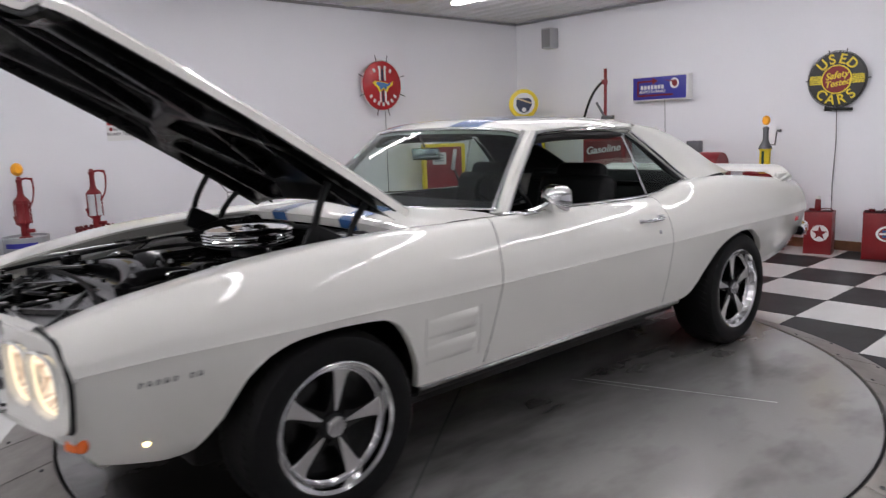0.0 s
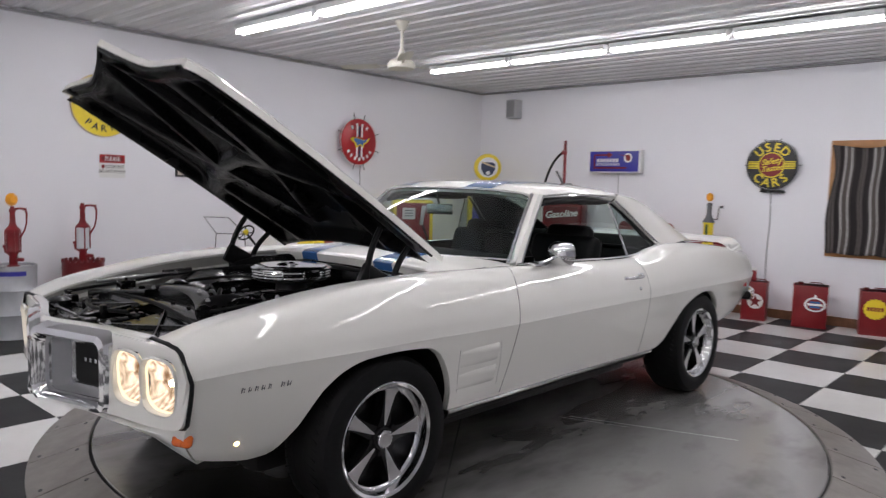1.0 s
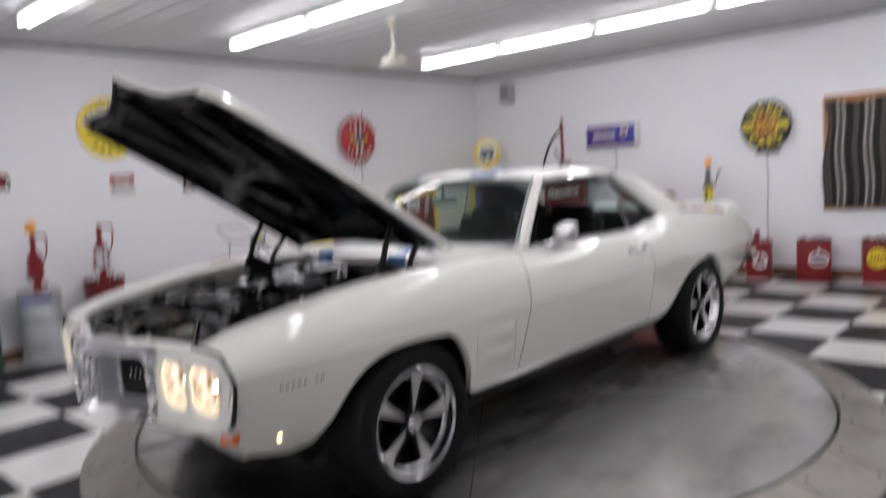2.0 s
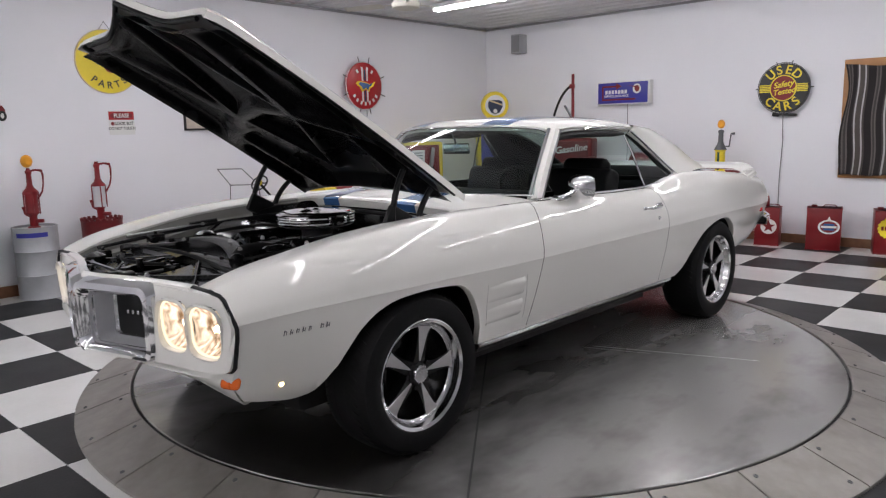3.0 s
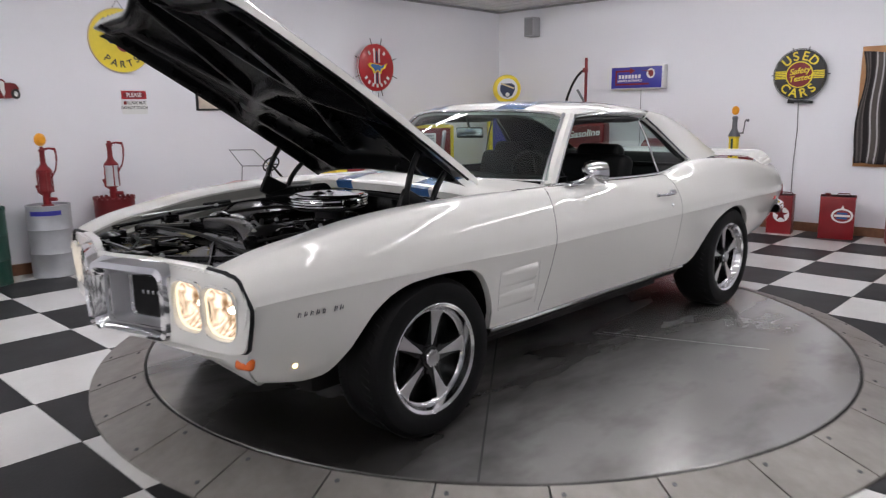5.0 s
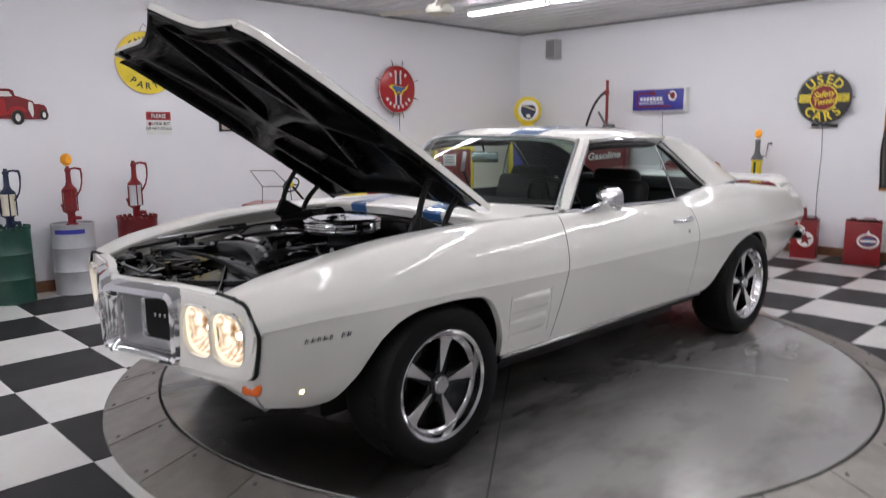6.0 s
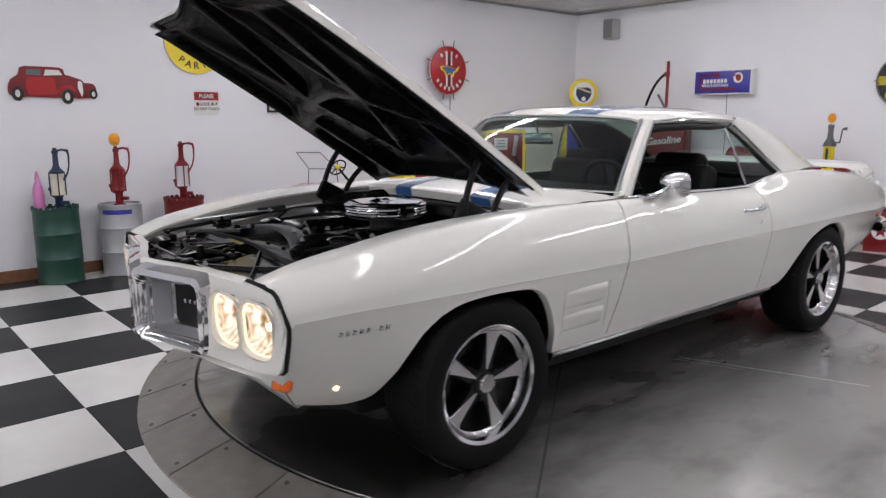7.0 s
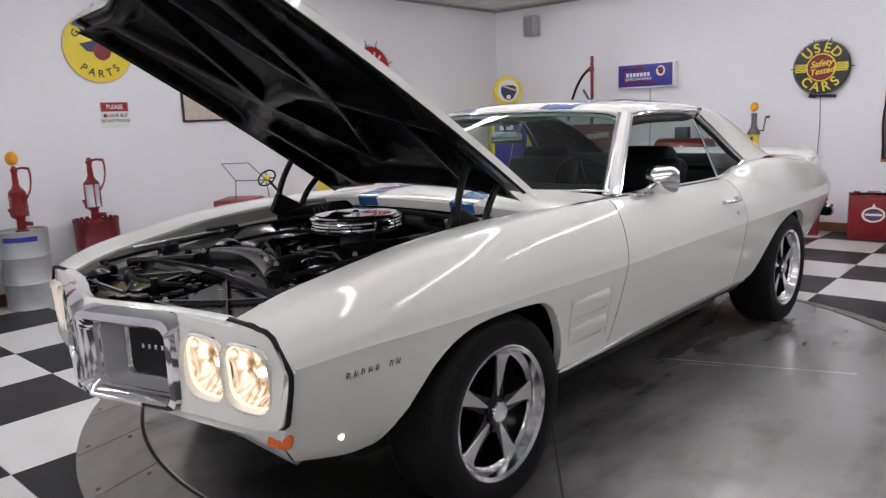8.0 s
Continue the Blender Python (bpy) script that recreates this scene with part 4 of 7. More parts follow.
    lathe(bm, [(0.010, 0), (0.010, 0.003), (0.008, 0.006), (0, 0.008)], 20)
    part("side_marker", bm, M_MARKER, car, "lit amber side marker", m=at(s * (side_x(-0.59, 0.436) - 0.002), -0.59, 0.436, 0, s * 98, 0))

# grilles: deep silver boxes with black inserts, one each side of the beak
for s in (1, -1):
    bm = bmesh.new()
    X0, X1 = 0.034, 0.390

    def ring(x0, x1, z0, z1, y, r=0.03):
        out = []
        for cx, cz, a0 in ((x1 - r, z1 - r, 0), (x0 + r, z1 - r, 90), (x0 + r, z0 + r, 180), (x1 - r, z0 + r, 270)):
            for j in range(5):
                a = radians(a0 + 22.5 * j)
                px, pz = cx + r * math.cos(a), cz + r * math.sin(a)
                out.append(Vector((s * px, y(px) if callable(y) else y, pz)))
        return out

    def skin(bm, rings):
        vs = [[bm.verts.new(p) for p in r] for r in rings]
        for a, b in zip(vs, vs[1:]):
            for k in range(len(a)):
                bm.faces.new((a[k], a[(k + 1) % len(a)], b[(k + 1) % len(b)], b[k]))
        return vs

    deep = lambda d: (lambda x: nose_y(x) + d)
    skin(bm, [ring(X0 + 0.012, X1 - 0.012, 0.545, 0.745, deep(0.01)), ring(0.052, 0.373, 0.553, 0.737, deep(0.105), 0.025)])
    grille = part("grille_box", bm, M_SILVER, car, "silver painted grille recess")
    bm = bmesh.new()
    vs = skin(bm, [ring(0.050, 0.375, 0.551, 0.739, deep(0.107), 0.025), ring(0.052, 0.373, 0.554, 0.736, deep(0.096), 0.024), ring(0.057, 0.368, 0.559, 0.731, deep(0.096), 0.022), ring(0.060, 0.365, 0.562, 0.728, deep(0.108), 0.022)])
    part("frame", bm, M_ALLOY, grille, "thin bright frame")
    bm = bmesh.new()
    xg = [0.056 + 0.313 * k / 12 for k in range(13)]
    grid(bm, [[(s * x, nose_y(x) + 0.110, z) for z in (0.545, 0.745)] for x in xg])
    part("insert", bm, M_GASKET, grille, "smooth black grille insert")
    if s == 1:
        for k in range(7):
            bm = bmesh.new()
            box(bm, 0.013, 0.004, 0.015, at(0.128 + 0.026 * k, nose_y(0.128 + 0.026 * k) + 0.103, 0.652, 0, 0, 12), 0.001)
            part("badge_letter", bm, M_ALLOY, grille, "small bright badge block")
    # chrome loop
    bm = bmesh.new()
    yy = lambda d: (lambda x: nose_y(x) + d)
    skin(bm, [ring(X0 + 0.014, X1 - 0.014, 0.547, 0.743, yy(0.03), 0.028), ring(X0 + 0.008, X1 - 0.008, 0.541, 0.749, yy(-0.008), 0.030), ring(X0 - 0.012, X1 + 0.004, 0.528, 0.762, yy(-0.024), 0.035), ring(X0 - 0.028, X1 + 0.020, 0.514, 0.784, yy(-0.018), 0.04), ring(X0 - 0.032, X1 + 0.025, 0.508, 0.797, yy(0.008), 0.042), ring(X0 - 0.032, X1 + 0.026, 0.506, 0.801, yy(0.03), 0.042)])
    part("bumper_loop", bm, M_CHROME, car, "chrome bumper loop round the grille")

# white nose cap between loops and hood
bm = bmesh.new()
rows = []
for k in range(33):
    x = -0.60 + 1.20 * k / 32
    c = max(0.0, 1 - abs(x) / 0.18)
    rows.append([Vector((x, nose_y(x) + 0.020, 0.785)), Vector((x, nose_y(x) + 0.024, 0.801)), Vector((x, nose_y(x) + 0.036, 0.806 + 0.006 * c)), Vector((x, nose_y(x) + 0.055, 0.806)), Vector((x, nose_y(x) + 0.06, 0.770))])
grid(bm, rows)
part("nose_cap", bm, M_PAINT, car, "white nose cap over the grille")

# hood, hinged at the rear and propped open
HINGE, OPEN = Vector((0.012, 0.540, 1.020)), 31.6
hood = new("hood")
hood.parent = car
hood["label"] = "open white hood with blue stripes and a black underside"
hood.matrix_basis = Matrix.Translation(HINGE) @ Matrix.Rotation(radians(-OPEN), 4, "X")
LEN = 1.405
hood_half = keyed([(0.0, 0.640), (0.4, 0.634), (0.9, 0.622), (1.2, 0.608), (LEN, 0.592)])


def hood_pt(u, v, lower=0.0):
    """u across, v from the hinge to the front edge; the middle runs out into a beak."""
    beak = 0.12 * max(0.0, 1 - abs(u) / 0.55) ** 1.5
    d = v * (LEN + beak) + 0.085 * (1 - v) ** 2 * (1 - u * u)
    half = hood_half(min(v * LEN, LEN))
    x = u * half
    crown = 0.020 * (1 - u * u) + 0.012 * math.sin(v * math.pi) - 0.012 * v * v
    ridge = 0.035 * max(0.0, 1 - abs(u) / 0.45) ** 1.3 * v * v
    edge = -0.016 * max(0, (abs(u) - 0.93) / 0.07) ** 2
    roll = -0.014 * max(0.0, (v - 0.93) / 0.07) ** 2 * (0.5 + 0.5 * abs(u))
    return Vector((x * (1 - 0.02 * (lower > 0)), -d, crown + ridge + edge + roll - lower))


us = [-1 + 2 * k / 40 for k in range(41)]
vvs = [k / 30 for k in range(31)]
bm = bmesh.new()
grid(bm, [[hood_pt(u, v) for u in us] for v in vvs])
for u in (-1, 1):
    grid(bm, [[hood_pt(u, v), hood_pt(u, v) + Vector((0, 0, -0.028))] for v in vvs])
for v in (0, 1):
    grid(bm, [[hood_pt(u, v), hood_pt(u, v) + Vector((0, 0, -0.028))] for u in us])
part("hood_skin", bm, M_PAINT, hood)
for s in (1, -1):
    bm = bmesh.new()
    grid(bm, [[hood_pt(s * (0.16 + 0.30 * k / 6), v) + Vector((0, 0, 0.0015)) for k in range(7)] for v in vvs])
    part("stripe", bm, M_STRIPE, hood, "blue racing stripe")
# pressed underside with ribs and hollows
bm = bmesh.new()


def relief(u, v):
    """A stamped stiffener: broad hollows between a web of raised ribs."""
    px, py = abs(u) * 0.62, v * 1.40
    best = 0.0
    for (au, av), (bu, bv), w in (((0.0, 0.51), (0.36, 0.52), 0.050), ((0.36, 0.52), (0.62, 0.94), 0.055), ((0.36, 0.52), (0.95, 0.40), 0.060), ((0.60, 0.05), (0.72, 0.40), 0.040), ((0.36, 0.52), (0.10, 0.96), 0.038), ((0.36, 0.52), (0.0, 0.16), 0.040)):
        ax, ay, bx, by = au * 0.62, av * 1.40, bu * 0.62, bv * 1.40
        t = max(0.0, min(1.0, ((px - ax) * (bx - ax) + (py - ay) * (by - ay)) / ((bx - ax) ** 2 + (by - ay) ** 2)))
        q = math.hypot(px - ax - t * (bx - ax), py - ay - t * (by - ay)) / w
        best = max(best, 1 / (1 + q ** 4))
    edge = min(1.0, max(0.0, (0.96 - abs(u)) / 0.10)) * min(1.0, max(0.0, (v - 0.02) / 0.06)) * min(1.0, max(0.0, (0.97 - v) / 0.05))
    return 0.042 * (1 - best) * edge * edge * (3 - 2 * edge)


uu = [-0.975 + 1.95 * k / 96 for k in range(97)]
vv = [0.015 + 0.965 * k / 110 for k in range(111)]
grid(bm, [[hood_pt(u, v, 0.044) + Vector((0, 0, relief(u, v) - 0.024)) for u in uu] for v in vv])
part("underside", bm, M_HOODLINER, hood, "black pressed steel underside")
bm = bmesh.new()
rod(bm, [hood_pt(u, 0.99) + Vector((0, 0, -0.036)) for u in us[3:38]], 0.010, 8)
for s in (-1, 1):
    rod(bm, [hood_pt(s * 0.97, v) + Vector((0, 0, -0.034)) for v in vvs[1:30]], 0.009, 8)
part("edge_seal", bm, M_GASKET, hood, "black edge seal")
for s in (1, -1):
    bm = bmesh.new()
    box(bm, 0.03, 0.05, 0.02, Matrix.Translation(hood_pt(s * 0.96, 0.975) + Vector((0, 0, -0.03))), 0.006)
    part("bumper_stop", bm, M_GASKET, hood, "rubber stop")
# hinges
for s in (1, -1):
    hinge = new("hood_hinge")
    hinge.parent = car
    hinge["label"] = "black sprung hood hinge"
    bm = bmesh.new()
    box(bm, 0.03, 0.20, 0.12, at(s * 0.595, 0.38, 0.865), 0.012)
    box(bm, 0.05, 0.16, 0.09, at(s * 0.575, 0.22, 0.875, 10, 0, 0), 0.02)
    box(bm, 0.035, 0.15, 0.10, at(s * 0.578, 0.17, 0.925, -28, 0, 0), 0.015)
    part("bracket", bm, M_BLACKPLASTIC, hinge)
    for a, b, c in (((0.585, 0.14, 0.87), (0.585, 0.11, 1.0), (0.57, 0.215, 1.14)), ((0.60, 0.27, 0.87), (0.60, 0.26, 0.96), (0.585, 0.37, 1.05))):
        bm = bmesh.new()
        rod(bm, [Vector((s * p[0], p[1], p[2])) for p in arc(a, b, c, 8)], 0.014, 8)
        part("arm", bm, M_BLACKPLASTIC, hinge)
    bm = bmesh.new()
    coil = [Vector((s * 0.575 + 0.022 * math.cos(k * 0.8), 0.26 + 0.0035 * k, 0.885 + 0.022 * math.sin(k * 0.8))) for k in range(60)]
    rod(bm, coil, 0.004, 5)
    part("spring", bm, M_BLACKPLASTIC, hinge)

# engine bay
for s in (1, -1):
    bm = bmesh.new()
    rows = []
    for y in spread(-0.78, 0.54, 0.06):
        zt = top_z(y) - 0.02
        hump = 0.10 * math.exp(-(((y - 0.0) / 0.30) ** 2))
        rows.append([(s * (hood_edge(y) - 0.006), y, zt - 0.005), (s * (hood_edge(y) - 0.012), y, zt - 0.05), (s * (hood_edge(y) - 0.05), y, zt - 0.065), (s * (hood_edge(y) - 0.06), y, zt - 0.11), (s * (0.50 - hump), y, zt - 0.15 + hump * 0.3), (s * (0.44 - hump), y, zt - 0.22), (s * (0.42 - hump * 0.6), y, 0.56 if y < -0.42 else 0.42)])
    grid(bm, [r[:4] for r in rows])
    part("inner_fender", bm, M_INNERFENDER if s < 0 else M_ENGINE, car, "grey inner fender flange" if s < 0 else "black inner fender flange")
    bm = bmesh.new()
    grid(bm, [r[3:] for r in rows])
    part("inner_fender_wall", bm, M_BAY, car, "black inner fender wall")
    # wheel house domes
    bm = bmesh.new()
    lathe(bm, [(0.28, 0), (0.275, 0.05), (0.245, 0.10), (0.17, 0.138), (0.08, 0.150), (0.0, 0.153)], 32)
    part("wheel_house", bm, M_BAY, car, "black wheel house dome", m=at(s * 0.42, 0.02, 0.705, 0, -s * 14, 0))

bm = bmesh.new()
box(bm, 1.15, 0.04, 0.28, at(0, -0.50, 0.62), 0.008)
for k in range(24):
    box(bm, 0.010, 0.012, 0.20, at(-0.34 + 0.03 * k, -0.525, 0.64))
part("radiator", bm, M_ENGINE, car, "black radiator")
bm = bmesh.new()
rows = []
for k in range(31):
    x = -0.57 + 1.14 * k / 30
    c = 1 - (x / 0.57) ** 2
    y, z = -0.50 + 0.05 * c, 0.780 + 0.022 * c
    rows.append([(x, y - 0.050, z - 0.04), (x, y - 0.046, z - 0.004), (x, y - 0.038, z + 0.002), (x, y + 0.028, z + 0.006), (x, y + 0.040, z + 0.001), (x, y + 0.046, z - 0.05)])
grid(bm, rows)
for k in range(7):
    x = -0.45 + 0.15 * k
    cyl(bm, 0.009, 0.008, at(x, -0.505 + 0.05 * (1 - (x / 0.57) ** 2), 0.784 + 0.022 * (1 - (x / 0.57) ** 2)), 8)
part("radiator_support", bm, M_BAY, car, "black curved panel over the radiator")
# sheet panels over the space ahead of the radiator, stamped with crossed ribs


def rib(x, y, a, b, w=0.010):
    """1 on the line from a to b, falling off beside it."""
    ax, ay, bx, by = *a, *b
    t = max(0.0, min(1.0, ((x - ax) * (bx - ax) + (y - ay) * (by - ay)) / ((bx - ax) ** 2 + (by - ay) ** 2)))
    d = math.hypot(x - ax - t * (bx - ax), y - ay - t * (by - ay))
    return max(0.0, 1 - d / w)


for x0, x1 in ((0.10, 0.57), (-0.57, -0.10)):
    bm = bmesh.new()
    xa, xb = x0 + 0.03, x1 - 0.03
    lines = [((xa, -0.78), (xb, -0.55)), ((xb, -0.78), (xa, -0.55)), ((xa, -0.78), (xb, -0.78)), ((xa, -0.55), (xb, -0.55))]
    rows = []
    for k in range(61):
        x = x0 + (x1 - x0) * k / 60
        rows.append([(x, y, 0.774 + 0.10 * (y + 0.80) + 0.013 * max(rib(x, y, *l) for l in lines) - 0.02 * (1 - min(1.0, (y + 0.84) / 0.02)) - 0.012 * math.sin((y + 0.84) * 9)) for y in [-0.84 + 0.34 * j / 48 for j in range(49)]])
    grid(bm, rows)
    part("cover_panel", bm, M_BAY, car, "black ribbed sheet cover", angle=25)
# highlights along the ribs, drawn as thin grey rods
for a, b in (((0.13, -0.78), (0.54, -0.55)), ((0.54, -0.78), (0.13, -0.55)), ((0.13, -0.785), (0.54, -0.785)), ((-0.13, -0.78), (-0.54, -0.55)), ((-0.54, -0.78), (-0.13, -0.55))):
    bm = bmesh.new()
    rod(bm, [(a[0] + (b[0] - a[0]) * t, a[1] + (b[1] - a[1]) * t, 0.7872 + 0.10 * (a[1] + (b[1] - a[1]) * t + 0.80) - 0.012 * math.sin((a[1] + (b[1] - a[1]) * t + 0.84) * 9)) for t in (0, 0.25, 0.5, 0.75, 1)], 0.0018, 5)
    part("edge_wire", bm, M_GREYMETAL, car, "thin grey rod drawn as a rib highlight")
bm = bmesh.new()
grid(bm, [[(x, -0.53, 0.72), (x, -0.66, 0.70), (x, -0.79, 0.715), (x, -0.86, 0.745)] for x in (-0.11, -0.05, 0, 0.05, 0.11)])
part("front_pan", bm, M_BAY, car, "black folded sheet pan")
# steel rods that stand in for highlights on the sheet edges
for x0, x1, y0, y1 in ((0.13, 0.50, -0.80, -0.80), (0.16, 0.36, -0.60, -0.53), (-0.12, -0.50, -0.80, -0.80)):
    bm = bmesh.new()
    rod(bm, [(x0, y0, 0.784), ((x0 + x1) / 2, (y0 + y1) / 2, 0.787), (x1, y1, 0.787)], 0.0025, 6)
    part("brace", bm, M_STEEL, car, "thin steel rod drawn as an edge highlight")
bm = bmesh.new()
box(bm, 0.05, 0.24, 0.06, at(0, -0.68, 0.745), 0.008)
box(bm, 0.09, 0.05, 0.05, at(0, -0.80, 0.765), 0.008)
cyl(bm, 0.014, 0.06, at(0, -0.74, 0.77), 12)
part("hood_latch", bm, M_BAY, car, "black hood latch")
# folded ducts, brackets and harness round the radiator
bm = bmesh.new()
grid(bm, [[(-0.56 + 0.90 * t, -0.47 + 0.13 * math.sin(t * math.pi) + dy, 0.792 + 0.052 * math.sin(t * math.pi) + dz) for dy, dz in ((-0.055, -0.06), (-0.045, 0.0), (-0.030, 0.012), (0.030, 0.014), (0.048, 0.002), (0.055, -0.06))] for t in [k / 28 for k in range(29)]])
part("radiator_shroud", bm, M_BAY, car, "arched black shroud behind the radiator")
for x0, y0, z0, x1, y1, z1 in ((-0.54, -0.60, 0.812, -0.30, -0.44, 0.826), (0.46, -0.52, 0.806, 0.56, -0.20, 0.850), (-0.10, -0.60, 0.800, -0.02, -0.80, 0.792)):
    bm = bmesh.new()
    d = Vector((x1 - x0, y1 - y0, z1 - z0))
    m = Matrix.Translation(Vector((x0, y0, z0)) + d / 2) @ d.to_track_quat("Y", "Z").to_matrix().to_4x4()
    box(bm, 0.030, d.length, 0.012, m, 0.003)
    box(bm, 0.006, d.length, 0.026, m @ at(0.014, 0, -0.012), 0.002)
    part("brace", bm, M_BAY, car, "black folded brace")
for x, y, z, sx, sy, sz, r in ((-0.50, -0.70, 0.800, 0.07, 0.05, 0.05, 20), (-0.36, -0.66, 0.796, 0.05, 0.07, 0.04, -15), (-0.53, -0.44, 0.838, 0.05, 0.08, 0.05, 8), (0.03, -0.62, 0.780, 0.06, 0.05, 0.05, 30)):
    bm = bmesh.new()
    box(bm, sx, sy, sz, at(x, y, z - 0.012, 0, 0, r), 0.012, 3)
    cyl(bm, 0.008, 0.012, at(x, y, z - 0.012 + sz / 2), 8)
    part("relay", bm, M_BAY, car, "black boxed relay")
for x, y, z, r in ((-0.44, -0.76, 0.775, 0.045), (0.30, -0.47, 0.80, 0.030), (-0.30, -0.30, 0.83, 0.050)):
    bm = bmesh.new()
    lathe(bm, [(0, 0), (r, 0), (r * 1.05, 0.01), (r * 1.05, 0.025), (r * 0.8, 0.032), (r * 0.4, 0.040), (0, 0.042)], 20, at(x, y, z))
    part("canister", bm, M_BAY, car, "round black canister cap")
for pts in (((-0.56, -0.70, 0.815), (-0.57, -0.35, 0.850), (-0.55, 0.05, 0.885), (-0.45, 0.35, 0.885)), ((-0.50, -0.56, 0.806), (-0.20, -0.50, 0.825), (0.15, -0.53, 0.815), (0.50, -0.60, 0.800)), ((0.30, -0.50, 0.81), (0.42, -0.30, 0.84), (0.45, 0.10, 0.86), (0.40, 0.34, 0.88)), ((-0.28, -0.42, 0.84), (-0.32, -0.12, 0.875), (-0.20, 0.02, 0.875), (-0.12, 0.05, 0.86)), ((-0.40, -0.62, 0.80), (-0.30, -0.75, 0.80), (-0.10, -0.74, 0.795), (0.05, -0.66, 0.80))):
    bm = bmesh.new()
    ctrl = [Vector(q) for q in pts]
    rod(bm, [ctrl[0] * (1 - t) ** 3 + ctrl[1] * 3 * t * (1 - t) ** 2 + ctrl[2] * 3 * t * t * (1 - t) + ctrl[3] * t ** 3 for t in [k / 20 for k in range(21)]], [0.008 + 0.0018 * (k % 4 == 0) for k in range(21)], 7)
    part("harness", bm, M_RUBBER, car, "black taped wiring harness")
for x, y, z in ((-0.47, -0.50, 0.815), (-0.25, -0.43, 0.846), (0.05, -0.36, 0.856), (0.24, -0.42, 0.846), (0.52, -0.66, 0.79), (0.16, -0.78, 0.786), (-0.38, -0.79, 0.782), (0.36, -0.17, 0.85), (0.12, -0.24, 0.86), (-0.52, -0.20, 0.872)):
    bm = bmesh.new()
    lathe(bm, [(0.010, -0.004), (0.010, 0.002), (0.0065, 0.003), (0.0065, 0.009), (0, 0.0095)], 6, at(x, y, z))
    part("bolt", bm, M_STEEL, car, "bright bolt head")
rng = random.Random(5)
for k in range(6):
    bm = bmesh.new()
    x, y = rng.uniform(-0.55, 0.55), rng.choice((-0.835, -0.83, -0.52, -0.50, -0.48))
    box(bm, rng.uniform(0.015, 0.05), rng.uniform(0.012, 0.03), rng.uniform(0.01, 0.03), at(x, y, 0.782 + rng.uniform(-0.012, 0.008), 0, 0, rng.uniform(0, 180)), 0.003)
    part("clip", bm, M_BAY, car, "black clip")
# engine
engine = new("engine")
engine.parent = car
engine["label"] = "black engine with chrome air cleaner"
bm = bmesh.new()
box(bm, 0.46, 0.62, 0.26, at(0, 0.10, 0.60), 0.03)
box(bm, 0.26, 0.50, 0.12, at(0, 0.10, 0.76), 0.03)
for s in (1, -1):
    box(bm, 0.15, 0.56, 0.10, at(s * 0.235, 0.10, 0.735, 0, s * 32, 0), 0.02)
part("block", bm, M_ENGINE, engine)
for s in (1, -1):
    bm = bmesh.new()
    box(bm, 0.13, 0.54, 0.07, at(s * 0.262, 0.10, 0.795, 0, s * 32, 0), 0.022, 3)
    for k in range(4):
        cyl(bm, 0.012, 0.015, at(s * 0.28, -0.10 + 0.13 * k, 0.828, 0, s * 32, 0), 10)
    part("valve_cover", bm, M_ENGINE, engine, "black valve cover")
AC = (-0.03, 0.155)
bm = bmesh.new()
cyl(bm, 0.075, 0.13, at(*AC, 0.745), 20)
lathe(bm, [(0.16, 0.862), (0.188, 0.872), (0.15, 0.874)], 40, at(*AC, 0), caps=False)
part("carburettor", bm, M_ENGINEGREY, engine, "grey cast carburettor")
bm = bmesh.new()
lathe(bm, [(0.15, 0.868), (0.190, 0.874), (0.194, 0.878), (0.194, 0.884), (0.187, 0.888), (0.190, 0.896), (0.187, 0.902), (0.190, 0.908), (0.188, 0.913), (0.194, 0.917), (0.194, 0.923), (0.180, 0.927)], 64, at(*AC, 0))
for k in range(12):
    a = radians(15 + 30 * k)
    box(bm, 0.006, 0.007, 0.034, at(AC[0] + 0.190 * math.cos(a), AC[1] + 0.190 * math.sin(a), 0.900, 0, 0, math.degrees(a)), 0.002)
cleaner = part("air_cleaner", bm, M_CHROME, engine, "ribbed chrome air cleaner ring")
bm = bmesh.new()
lathe(bm, [(0.181, 0.925), (0.176, 0.933), (0.16, 0.935), (0.05, 0.929), (0.0, 0.928)], 48, at(*AC, 0), caps=False)
part("lid", bm, M_CHROME, cleaner, "polished chrome lid")
bm = bmesh.new()
lathe(bm, [(0.018, 0.928), (0.018, 0.94), (0.008, 0.948), (0, 0.948)], 12, at(*AC, 0))
for a in (0, 120, 240):
    box(bm, 0.05, 0.008, 0.006, at(AC[0], AC[1], 0.938, 0, 0, a))
part("wing_nut", bm, M_CHROME, cleaner, "chrome wing nut")
bm = bmesh.new()
rod(bm, arc((0.10, -0.18, 0.80), (0.16, -0.40, 0.86), (0.30, -0.48, 0.79), 12), 0.026, 10)
part("radiator_hose", bm, M_RUBBER, engine, "black radiator hose")
bm = bmesh.new()
lathe(bm, [(0.0, 0), (0.055, 0.0), (0.06, 0.02), (0.06, 0.08), (0.05, 0.10), (0.0, 0.10)], 20, at(0.22, -0.20, 0.78, 90, 0, 0))
for k in range(10):
    a = 2 * math.pi * k / 10
    box(bm, 0.012, 0.02, 0.004, at(0.22 + 0.05 * math.cos(a), -0.255, 0.78 + 0.05 * math.sin(a)))
part("alternator", bm, M_ALLOY, engine, "bright alternator")
bm = bmesh.new()
lathe(bm, [(0.0, 0), (0.10, 0.0), (0.10, 0.015), (0.08, 0.02), (0.0, 0.02)], 24, at(0.0, -0.27, 0.72, 90, 0, 0))
